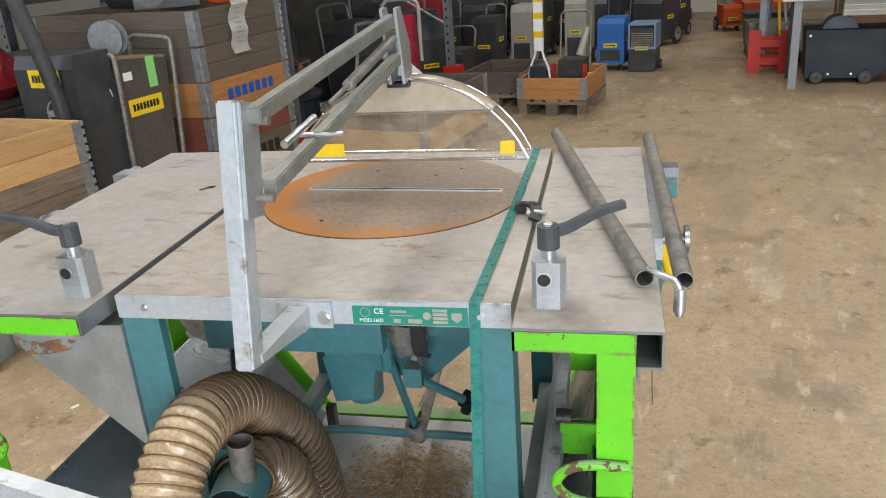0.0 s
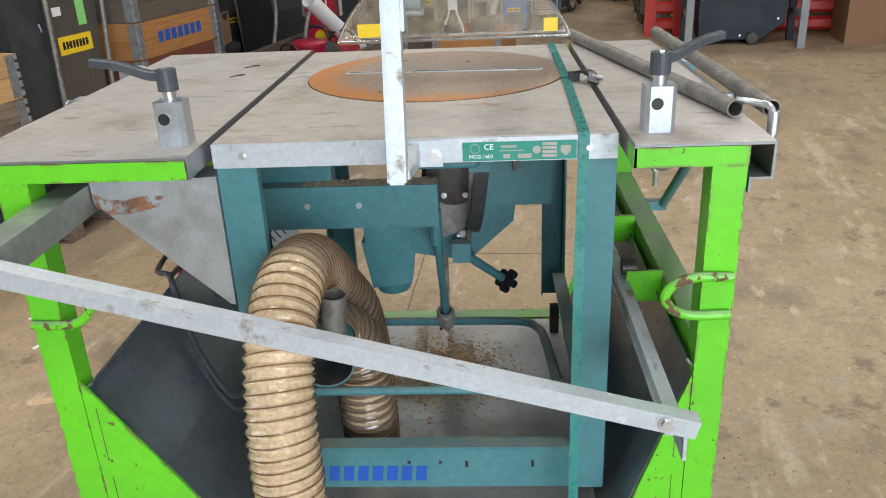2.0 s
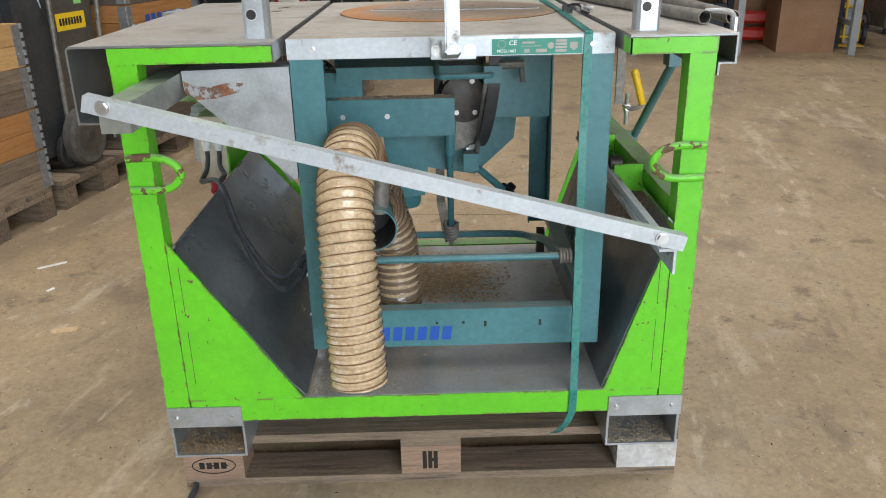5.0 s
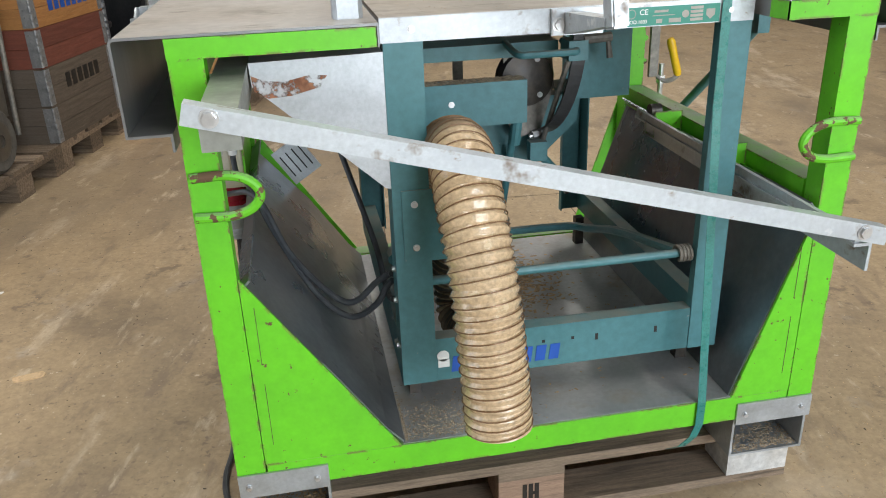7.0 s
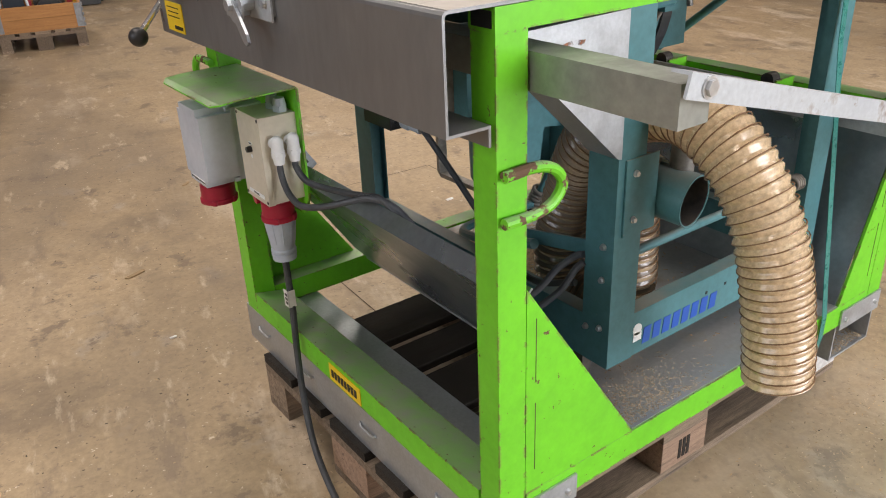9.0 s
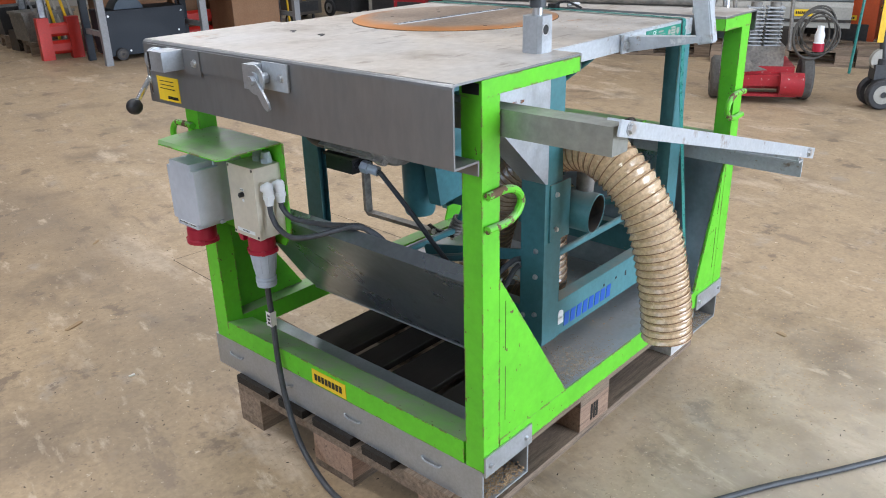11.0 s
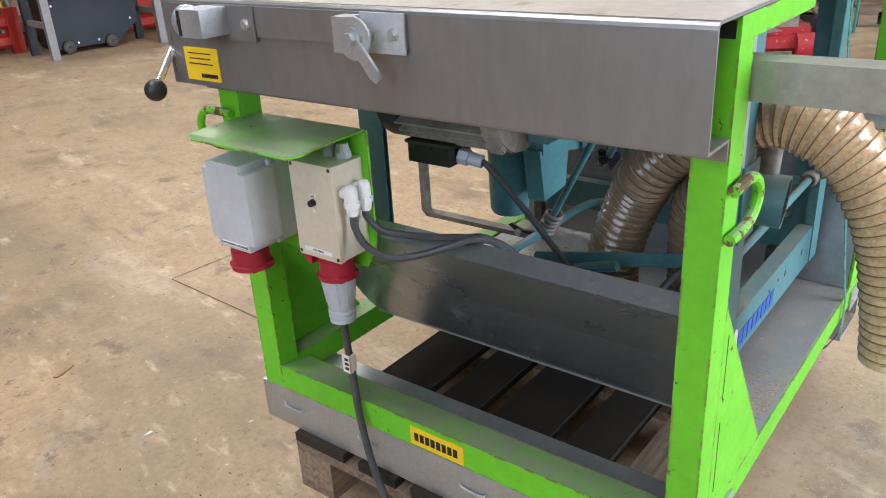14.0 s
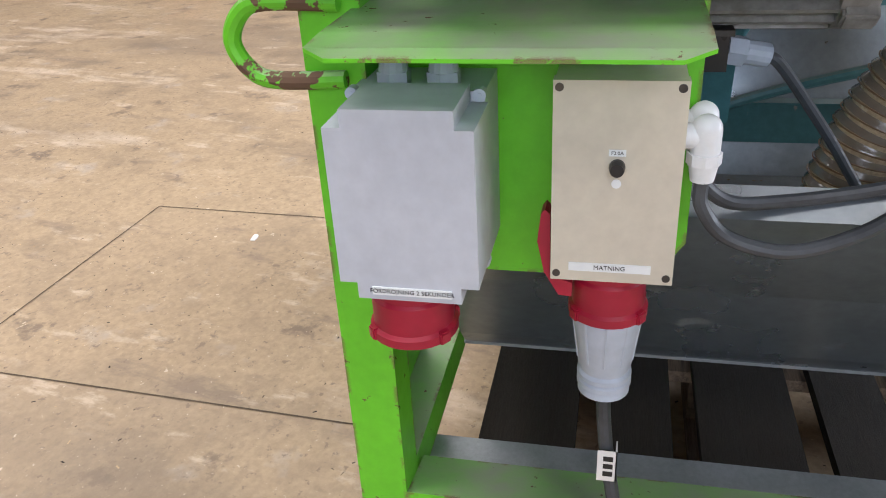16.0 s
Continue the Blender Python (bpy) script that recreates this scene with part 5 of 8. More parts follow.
def packing_strap():
    S = thing("packing_strap", "teal plastic strap tied over table and pallet", "strap", (0.331, 0.0, 0.19))
    w = 0.0085

    def band(name, pts):
        b = B()
        for p, q in zip(pts, pts[1:]):
            p, q = Vector(p), Vector(q)
            n = Vector((1, 0, 0)).cross((q - p).normalized()).normalized()
            vs = [b.verts.new(c + Vector((s * w, 0, 0)) + n * h) for c in (p, q) for s in (-1, 1) for h in (-0.0006, 0.0006)]
            for f in ((0, 1, 3, 2), (4, 6, 7, 5), (0, 4, 5, 1), (2, 3, 7, 6), (0, 2, 6, 4), (1, 5, 7, 3)):
                b.faces.new([vs[i] for i in f])
        part(name, b, STRAP, S)

    band("top_band", [(0.362, 0.98, 1.0895), (0.356, 0.50, 1.0915), (0.345, 0.085, 1.0895), (0.3445, 0.080, 1.085)])
    band("front_band", [(0.3445, 0.080, 1.085), (0.340, 0.070, 0.90), (0.333, 0.006, 0.40), (0.331, -0.006, 0.32)])
    band("end_band", [(0.331, -0.006, 0.32), (0.330, -0.0065, 0.268), (0.320, -0.006, 0.240), (0.306, 0.012, 0.205), (0.300, 0.05, 0.172)])
    return S


packing_strap()


def cross_bar():
    C = thing("sliding_rail", "galvanised slanting bar joining two rails in front", "rail", (0, -0.2, 0.75))
    ang = math.atan2(0.774 - 1.024, 0.425 + 0.503)
    m = Matrix.Translation((-0.503, -0.243, 1.024)) @ Matrix.Rotation(-ang, 4, "Y")
    b = B()
    sheet(b, [(-0.004, -0.0150), (-0.004, 0.0125), (0.022, 0.0125)], -0.004, "x", -0.033, 1.005)
    bmesh.ops.transform(b, matrix=m, verts=b.verts)
    bar = part("slanting_bar", b, GALV_OLD, C, "scuffed galvanised angle bar")
    bolt(bar, (-0.503, -0.2475, 1.024), (0, -1, 0), 0.009)
    bolt(bar, (0.425, -0.2475, 0.774), (0, -1, 0), 0.009)
    # left rail: a square tube; right rail: an angle with a strip in it
    b = B()
    box(b, -0.520, -0.470, -0.226, 0.80, 0.976, 1.026)
    rl = part("rail", b, RAIL, C, "aged galvanised square tube", bevel=0.006)
    b = B()
    sheet(b, [(0.428, 0.740), (0.455, 0.740), (0.455, 0.696)], 0.005, "y", -0.226, 0.62)
    rl = part("rail", b, GALV_OLD, C, "galvanised angle rail")
    b = B()
    box(b, 0.432, 0.440, -0.222, 0.62, 0.7452, 0.762)
    part("strip", b, GALV_OLD, rl, bevel=0.002)
    return C


cross_bar()


def dust_hose():
    D = thing("dust_hose", "ribbed tan plastic dust hose bent over inside the frame", "hose", (-0.05, 0.25, 0.3183))
    pts = smooth_path([(-0.126, -0.168, 0.458), (-0.130, -0.158, 0.55), (-0.138, -0.125, 0.70), (-0.143, -0.055, 0.81), (-0.138, 0.045, 0.862),
                       (-0.135, 0.160, 0.838), (-0.130, 0.230, 0.792), (-0.120, 0.283, 0.735), (-0.098, 0.322, 0.672), (-0.091, 0.350, 0.610), (-0.087, 0.372, 0.540), (-0.085, 0.382, 0.470), (-0.082, 0.376, 0.415),
                       (-0.077, 0.345, 0.385), (-0.070, 0.296, 0.376), (-0.064, 0.246, 0.387), (-0.061, 0.217, 0.422), (-0.061, 0.210, 0.480), (-0.063, 0.212, 0.550), (-0.068, 0.210, 0.612), (-0.082, 0.200, 0.664), (-0.101, 0.172, 0.695), (-0.111, 0.140, 0.7015), (-0.108, 0.118, 0.700)], 40)
    # even steps along the length
    out, acc, step = [pts[0]], 0.0, 0.0030
    for p, q in zip(pts, pts[1:]):
        seg = (q - p).length
        while acc + seg >= step:
            f = (step - acc) / seg
            p = p + (q - p) * f
            out.append(p.copy())
            seg = (q - p).length
            acc = 0.0
        acc += seg
    pitch = 6
    rs = [0.0512 + 0.0050 * (0.5 + 0.5 * math.cos(2 * math.pi * k / pitch)) + 0.0012 * noise.noise((k * 0.11, 0, 0)) for k in range(len(out))]
    b = B()
    sweep(b, out, rs, 28, caps=False)
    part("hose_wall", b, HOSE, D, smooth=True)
    # the wire that winds round it
    x, _, _ = frame_along(out[1] - out[0])
    wire = []
    for k in range(len(out)):
        nd = (out[min(k + 1, len(out) - 1)] - out[max(k - 1, 0)]).normalized()
        x = (x - nd * x.dot(nd)).normalized()
        y = nd.cross(x)
        for j in range(4):
            a = 2 * math.pi * (k + j / 4) / pitch
            q = out[k] + (out[min(k + 1, len(out) - 1)] - out[k]) * (j / 4)
            wire.append(q + 0.0564 * (math.cos(a) * x + math.sin(a) * y))
    b = B()
    sweep(b, wire, 0.0012, 5)
    part("spiral_wire", b, HOSEWIRE, D, smooth=True)
    return D


dust_hose()


# ---- switch boxes on the frame's post ----
def switch_panel():
    P = thing("switch_panel", "green sheet panel with rain shelf on the frame post", "panel", (-0.57, 0.78, 0.60))
    b = B()
    prism(b, [(0.632, 0.64), (0.632, 0.864), (0.914, 0.864), (0.914, 0.60), (0.66, 0.60)], "x", -0.5395, -0.5350)
    part("back_plate", b, GREEN, P)
    b = B()
    rim = [(-0.535, 0.639, 0.8655), (-0.535, 0.922, 0.8655), (-0.655, 0.923, 0.8635), (-0.688, 0.924, 0.8605), (-0.700, 0.905, 0.8560), (-0.700, 0.660, 0.8560), (-0.688, 0.639, 0.8605), (-0.655, 0.639, 0.8635)]
    up = [b.verts.new(p) for p in rim]
    lo = [b.verts.new((p[0], p[1], p[2] - 0.003)) for p in rim]
    for k in range(8):
        b.faces.new((up[k], up[(k + 1) % 8], lo[(k + 1) % 8], lo[k]))
    for ring in (up, lo):
        b.faces.new((ring[0], ring[1], ring[2], ring[7]))
        b.faces.new((ring[7], ring[2], ring[3], ring[6]))
        b.faces.new((ring[6], ring[3], ring[4], ring[5]))
    part("shelf", b, GREEN, P, "green shelf with dusty top")
    return P


switch_panel()


def gland(parent, p, d, mat=PLUGGREY, r=0.011):
    b = B()
    p, d = Vector(p), Vector(d)
    rod(b, p, p + d * 0.012, r * 1.15, 6)
    rod(b, p + d * 0.012, p + d * 0.026, r, 14, r * 0.8)
    return part("cable_gland", b, mat, parent)


def socket_cap(parent, c, k=1.0):
    """A red flanged inlet that looks down, with lugs on its lower ring."""
    b = B()
    lathe(b, [(r * k, z) for r, z in ((0.031, 0.0), (0.031, -0.010), (0.0335, -0.013), (0.0335, -0.040), (0.0365, -0.043), (0.0365, -0.051), (0.031, -0.053))], c, (0, 0, 1), 32)
    sk = part("red_socket", b, REDPL, parent, "red round power socket", smooth=True)
    for a in (0.5, 2.2, 4.1, 5.3):
        b = B()
        mm = Matrix.Translation(Vector(c) + Vector((0.036 * k * math.cos(a), 0.036 * k * math.sin(a), -0.046))) @ Matrix.Rotation(a, 4, "Z")
        box(b, -0.004, 0.003, -0.006, 0.006, -0.006, 0.006, mm)
        part("lug", b, REDPL, sk, bevel=0.0015)
    return sk


def grey_box():
    G = thing("control_box", "light grey plastic control box with red socket below", "control box", (-0.60, 0.85, 0.66))
    b = B()
    box(b, -0.608, -0.5398, 0.806, 0.919, 0.650, 0.805)
    part("base", b, GREYBOX, G, bevel=0.003)
    b = B()
    # lid with notched corners
    y0, y1, z0, z1, n = 0.803, 0.922, 0.645, 0.8115, 0.0150
    prism(b, [(y0 + n, z0), (y1 - n, z0), (y1 - n, z0 + n), (y1, z0 + n), (y1, z1 - n), (y1 - n, z1 - n), (y1 - n, z1), (y0 + n, z1), (y0 + n, z1 - n), (y0, z1 - n), (y0, z0 + n), (y0 + n, z0 + n)],
          "x", -0.678, -0.6085)
    lid = part("lid", b, GREYBOX, G, bevel=0.003)
    for y in (y0 + 0.006, y1 - 0.006):
        for z in (z0 + 0.007, z1 - 0.007):
            b = B()
            rod(b, (-0.618, y, z), (-0.6085, y, z), 0.0055, 14)
            rod(b, (-0.619, y, z), (-0.618, y, z), 0.0025, 6)
            part("screw", b, PLUGGREY, lid)
    b = B()
    box(b, -0.6792, -0.6779, 0.826, 0.894, 0.6500, 0.6575)
    lb = part("label_strip", b, WHITEINK, G, "white label strip")
    letters("FÖRDRÖJNING 2 SEKUNDER", 0.0056, wall_plane((-0.6793, 0.860, 0.6538), (0, -1, 0), (0, 0, 1)), INK, lb)
    for y in (0.843, 0.886):
        gland(G, (-0.590, y, 0.805), (0, 0, 1), r=0.013)
    socket_cap(G, (-0.638, 0.871, 0.645), 1.1)
    return G


def beige_box():
    G = thing("supply_box", "beige plastic supply box with plugged-in red socket", "supply box", (-0.60, 0.695, 0.64))
    b = B()
    box(b, -0.604, -0.5398, 0.6485, 0.7495, 0.641, 0.817)
    part("base", b, BEIGEBOX, G, bevel=0.002)
    b = B()
    box(b, -0.618, -0.6045, 0.6475, 0.7505, 0.6400, 0.8180)
    lid = part("lid", b, BEIGEBOX, G, bevel=0.003)
    for y in (0.6530, 0.7455):
        for z in (0.6465, 0.8125):
            b = B()
            rod(b, (-0.6188, y, z), (-0.6175, y, z), 0.0035, 12)
            part("screw", b, DARKMET, lid)
    b = B()
    lathe(b, [(0.0065, 0), (0.0065, 0.004), (0.0055, 0.010)], (-0.6180, 0.6985, 0.7475), (-1, 0, 0), 16)
    part("fuse_knob", b, BLACKPL, lid, "black fuse knob")
    b = B()
    rod(b, (-0.6178, 0.6985, 0.7325), (-0.6186, 0.6985, 0.7325), 0.004, 14)
    part("round_mark", b, WHITEINK, lid)
    b = B()
    box(b, -0.6188, -0.6179, 0.692, 0.7055, 0.7565, 0.7620)
    ft = part("fuse_tag", b, WHITEINK, lid)
    letters("F2.0A", 0.0042, wall_plane((-0.6189, 0.6988, 0.7592), (0, -1, 0), (0, 0, 1)), INK, ft)
    b = B()
    box(b, -0.6190, -0.6179, 0.666, 0.735, 0.6500, 0.6580)
    tg = part("label_strip", b, WHITEINK, lid, "white label strip")
    letters("MATNING", 0.0058, wall_plane((-0.6191, 0.7005, 0.654), (0, -1, 0), (0, 0, 1)), INK, tg)
    for y in (0.674, 0.706):
        gland(G, (-0.558, y, 0.817), (0, 0, 1), r=0.013)
    # angled white glands on the side
    for x in (-0.593, -0.560):
        b = B()
        rod(b, (x, 0.6485, 0.766), (x, 0.634, 0.766), 0.0105, 16)
        rod(b, (x, 0.630, 0.772), (x, 0.630, 0.752), 0.0122, 18)
        ball(b, (x, 0.630, 0.772), 0.0122, 18, 10)
        eg = part("elbow_gland", b, WHITEPL, G, smooth=True)
        b = B()
        rod(b, (x, 0.630, 0.7525), (x, 0.630, 0.743), 0.0142, 8)
        part("nut", b, WHITEPL, eg, bevel=0.001)
        b = B()
        rod(b, (x, 0.630, 0.7435), (x, 0.630, 0.728), 0.0122, 14, 0.0098)
        part("cap_nut", b, WHITEPL, eg, smooth=True)
    sk = socket_cap(G, (-0.579, 0.700, 0.640))
    b = B()
    prism(b, [(0.732, 0.618), (0.744, 0.619), (0.757, 0.642), (0.763, 0.672), (0.760, 0.698), (0.7565, 0.703), (0.752, 0.698), (0.7515, 0.640), (0.740, 0.634), (0.732, 0.632)], "x", -0.610, -0.590)
    part("flap", b, REDPL, sk, "open red socket flap", bevel=0.003)
    b = B()
    lathe(b, [(0.032, 0.006), (0.033, -0.006), (0.0325, -0.014), (0.030, -0.030), (0.0255, -0.064), (0.0235, -0.070), (0.0262, -0.073), (0.0262, -0.078), (0.0235, -0.0795), (0.0262, -0.082), (0.0262, -0.087),
              (0.0235, -0.0885), (0.0250, -0.091), (0.0250, -0.096), (0.017, -0.099)], (-0.579, 0.700, 0.593), (0, 0, 1), 32)
    pl = part("plug", b, PLUGGREY, G, "pale grey plug", smooth=True)
    for k in range(10):
        a = k * 0.628
        q = Vector((-0.579 + 0.0318 * math.cos(a), 0.700 + 0.0318 * math.sin(a), 0.593))
        b = B()
        rod(b, q + Vector((0, 0, -0.006)), q + Vector((-0.006 * math.cos(a), -0.006 * math.sin(a), -0.055)), 0.0022, 6)
        part("grip_rib", b, PLUGGREY, pl)
    return G


grey_box()
beige_box()


def supply_cable():
    b = B()
    sweep(b, smooth_path([(-0.579, 0.700, 0.498), (-0.580, 0.697, 0.45), (-0.583, 0.688, 0.38), (-0.595, 0.668, 0.29), (-0.613, 0.625, 0.19), (-0.632, 0.555, 0.10), (-0.642, 0.46, 0.035), (-0.655, 0.36, FLOOR + 0.0085),
                          (-0.646, 0.27, FLOOR + 0.0085), (-0.602, 0.147, FLOOR + 0.0085), (-0.568, 0.078, FLOOR + 0.0085), (-0.56, -0.02, FLOOR + 0.0085), (-0.45, -0.13, FLOOR + 0.0085), (-0.257, -0.165, FLOOR + 0.0085), (-0.117, -0.277, FLOOR + 0.0085), (0.064, -0.384, FLOOR + 0.0085),
                          (0.264, -0.512, FLOOR + 0.0085), (0.52, -0.66, FLOOR + 0.0085), (1.0, -0.90, FLOOR + 0.0085), (1.9, -1.2, FLOOR + 0.0085)], 8), 0.0075, 10)
    c = solo("power_cable", b, CABLE, "black power cable hanging from the plug to the floor", "cable", (-0.606, 0.692, 0.0), smooth=True)
    b = B()
    box(b, -0.5925, -0.5755, 0.682, 0.6835, 0.385, 0.425)
    box(b, -0.5925, -0.5915, 0.682, 0.702, 0.385, 0.425)
    tg = part("cable_tag", b, PAPER, c, "white paper cable tag")
    tg.location = -Vector((-0.606, 0.692, 0.0))
    b = B()
    for k in range(3):
        box(b, -0.5932, -0.5925, 0.686, 0.696, 0.392 + k * 0.010, 0.398 + k * 0.010)
    mk = part("text_line", b, INK, tg)
    return c


supply_cable()


def loose_cable(pts, label, r=0.0065):
    b = B()
    sweep(b, smooth_path(pts, 8), r, 10)
    return solo("cable", b, CABLE, label, "cable", pts[0], smooth=True, group="cables of the saw")


loose_cable([(-0.593, 0.630, 0.730), (-0.593, 0.628, 0.705), (-0.594, 0.605, 0.677), (-0.595, 0.555, 0.666), (-0.578, 0.50, 0.676), (-0.548, 0.45, 0.694), (-0.520, 0.425, 0.700), (-0.490, 0.378, 0.682),
             (-0.440, 0.31, 0.590), (-0.345, 0.22, 0.520), (-0.280, 0.185, 0.575), (-0.258, 0.165, 0.598), (-0.254, 0.15, 0.605)], "grey cable sagging from the box over the chute")
loose_cable([(-0.560, 0.630, 0.730), (-0.560, 0.628, 0.714), (-0.554, 0.60, 0.691), (-0.532, 0.55, 0.684), (-0.522, 0.50, 0.688), (-0.516, 0.45, 0.696), (-0.505, 0.40, 0.697), (-0.470, 0.345, 0.630),
             (-0.401, 0.265, 0.526), (-0.338, 0.22, 0.486), (-0.288, 0.18, 0.526), (-0.264, 0.16, 0.575), (-0.254, 0.15, 0.590)], "grey cable over the chute to the leg")
loose_cable([(-0.316, 0.547, 0.758), (-0.315, 0.528, 0.744), (-0.290, 0.465, 0.660), (-0.262, 0.397, 0.562), (-0.254, 0.34, 0.512), (-0.252, 0.27, 0.500), (-0.2535, 0.17, 0.540)], "black motor cable down to the chute")


# ---- the pallet under the frame ----
def euro_pallet(name, m, mat, label, top=True, height=0.1438, group="", blocks=None, deck=None):
    """1.2 m along x, 0.8 m along y, from its corner; every board and block is a part."""
    P = thing(name, label, "pallet", m=m, group=group)
    t = 0.022
    hb = height - 3 * t
    def piece(nm, *d, mt=None):
        b = B()
        box(b, *d)
        return part(nm, b, mt or mat, P, bevel=0.002)
    for y0, w in ((0, 0.1), (0.3275, 0.145), (0.7, 0.1)):
        piece("board", 0, 1.2, y0, y0 + w, 0, t)
        for x0 in (0, 0.5275, 1.055):
            piece("block", x0, x0 + 0.145, y0, y0 + w, t, t + hb, mt=(blocks or {}).get((x0, y0), mat))
    for x0 in (0, 0.5275, 1.055):
        piece("board", x0, x0 + 0.145, 0, 0.8, t + hb, 2 * t + hb)
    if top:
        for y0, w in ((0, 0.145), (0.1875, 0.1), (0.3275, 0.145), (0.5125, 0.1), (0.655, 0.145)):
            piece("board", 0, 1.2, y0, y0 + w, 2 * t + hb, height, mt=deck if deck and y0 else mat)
    return P


BLOCKWOOD = material("pale_block_wood", (0.36, 0.235, 0.16), 0.75, second=(0.23, 0.155, 0.11), scale=7, mix=0.7, fine=60, fine_amt=0.25, bump=0.35, stretch=(0.8, 12, 12), island=0.2,
                     spots=(0.13, 0.095, 0.07), spot_scale=5, spot_at=0.64, spot_soft=0.06)
WHITEWOOD = material("white_painted_wood", (0.62, 0.62, 0.61), 0.7, second=(0.45, 0.43, 0.40), scale=14, fine_amt=0.2, bump=0.3, spots=(0.28, 0.2, 0.13), spot_scale=25, spot_at=0.66)
# deck boards behind the front one carry the frame's shade in their near-black colour
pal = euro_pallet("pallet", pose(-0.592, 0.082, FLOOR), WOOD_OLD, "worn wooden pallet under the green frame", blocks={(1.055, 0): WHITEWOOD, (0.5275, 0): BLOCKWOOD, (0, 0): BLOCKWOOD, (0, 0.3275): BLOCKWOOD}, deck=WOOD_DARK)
b = B()
sweep(b, [Vector((0.0725 + 0.052 * math.cos(a), -0.0008, 0.061 + 0.022 * math.sin(a))) for a in [k * math.pi / 16 for k in range(33)]], 0.0012, 5)
word_bars(b, wall_plane((0.0725, -0.0005, 0.061), (1, 0, 0), (0, 0, 1)), 0.07, 0.018, 4)
part("brand_stamp", b, WOOD_DARK, pal, "dark burnt stamp")
b = B()
word_bars(b, wall_plane((0.60, -0.0005, 0.061), (1, 0, 0), (0, 0, 1)), 0.04, 0.05, 3)
part("brand_stamp", b, WOOD_DARK, pal)

# ---- the hall's stock round the saw ----
def HP(u, v, z=0.0, rz=0.0):
    return HALL @ pose(u, v, z + FLOOR, 0, 0, rz)


def WP(x, y, z=0.0, rz=0.0):
    return pose(x, y, z + FLOOR, 0, 0, rz)


def pallet_collar(m, w, d, mat, label, mark=None, h=0.192):
    """A wooden frame of four hinged boards, w along x and d along y from its corner."""
    C = thing("pallet_collar", label, "pallet collar", m=m, group="stacked pallet collars")
    t, k = 0.02, 0.003
    for x0, x1, y0, y1 in ((0, w, 0, t), (0, w, d - t, d), (0, t, t, d - t), (w - t, w, t, d - t)):
        for z0, z1 in ((0, h / 2 - 0.0015), (h / 2 + 0.0005, h - 0.002)):
            b = B()
            if x1 - x0 > y1 - y0:
                box(b, x0, x1, y0, y1, z0, z1)
                part("board", b, mat, C)
            else:      # laid along its own x, so that the grain follows the board
                box(b, 0, y1 - y0, -(x1 - x0), 0, z0, z1)
                bd = part("board", b, mat, C)
                bd.location, bd.rotation_euler = (x0, y0, 0), (0, 0, math.pi / 2)
    for cx, sx in ((0, 1), (w, -1)):
        for cy, sy in ((0, 1), (d, -1)):
            b = B()
            o = -sy * k
            box(b, min(cx, cx + sx * 0.05), max(cx, cx + sx * 0.05), min(cy, cy + o), max(cy, cy + o), 0.006, h - 0.008)
            o = -sx * k
            box(b, min(cx, cx + o), max(cx, cx + o), min(cy, cy + sy * 0.05), max(cy, cy + sy * 0.05), 0.006, h - 0.008)
            for n in range(5):
                rod(b, (cx - sx * 0.004, cy - sy * 0.004, 0.01 + n * h / 5), (cx - sx * 0.004, cy - sy * 0.004, 0.034 + n * h / 5), 0.0085, 8)
                rod(b, (cx + sx * 0.035, cy - sy * k, 0.02 + n * h / 5.4), (cx + sx * 0.035, cy - sy * (k + 0.004), 0.02 + n * h / 5.4), 0.006, 6)
                rod(b, (cx - sx * k, cy + sy * 0.035, 0.02 + n * h / 5.4), (cx - sx * (k + 0.004), cy + sy * 0.035, 0.02 + n * h / 5.4), 0.006, 6)
            part("hinge", b, HINGE, C, "galvanised corner hinge")
    if mark:
        side, width, count, ink, mh = mark
        if side == "x":      # on the face that looks along +x
            word_parts(C, wall_plane((w + 0.0005, d * 0.52, h * 0.5), (0, 1, 0), (0, 0, 1)), width, mh, count, ink)
        else:
            word_parts(C, wall_plane((w * 0.5, -0.0005, h * 0.5), (1, 0, 0), (0, 0, 1)), width, mh, count, ink)
            r = [(w * 0.5 - width * 0.62, h * 0.5 - mh), (w * 0.5 + width * 0.62, h * 0.5 - mh), (w * 0.5 + width * 0.68, h * 0.5), (w * 0.5 + width * 0.62, h * 0.5 + mh), (w * 0.5 - width * 0.62, h * 0.5 + mh), (w * 0.5 - width * 0.68, h * 0.5)]
            b = B()
            sweep(b, [(x, -0.0008, z) for x, z in r + r[:1]], 0.0025, 4)
            part("printed_border", b, ink, C)
            b = B()
            rod(b, (w * 0.5, -0.0003, h * 0.5 + mh * 1.5), (w * 0.5, -0.001, h * 0.5 + mh * 1.5), 0.014, 14)
            part("printed_dot", b, ink, C)
    return C


def wheel(parent, c, axis, r, w, tyre=RUBBER, hub=BOLT):
    b = B()
    c, axis = Vector(c), Vector(axis).normalized()
    lathe(b, [(r * 0.62, -w / 2), (r * 0.9, -w / 2), (r, -w * 0.3), (r, w * 0.3), (r * 0.9, w / 2), (r * 0.62, w / 2)], c, axis, 24)
    ty = part("wheel", b, tyre, parent, "rubber wheel", smooth=True)
    b = B()
    lathe(b, [(r * 0.6, -w * 0.42), (r * 0.62, -w * 0.52), (r * 0.25, -w * 0.55), (r * 0.2, -w * 0.62), (r * 0.2, w * 0.62), (r * 0.25, w * 0.55), (r * 0.62, w * 0.52)], c, axis, 20)
    part("hub", b, hub, ty, smooth=True)
    return ty


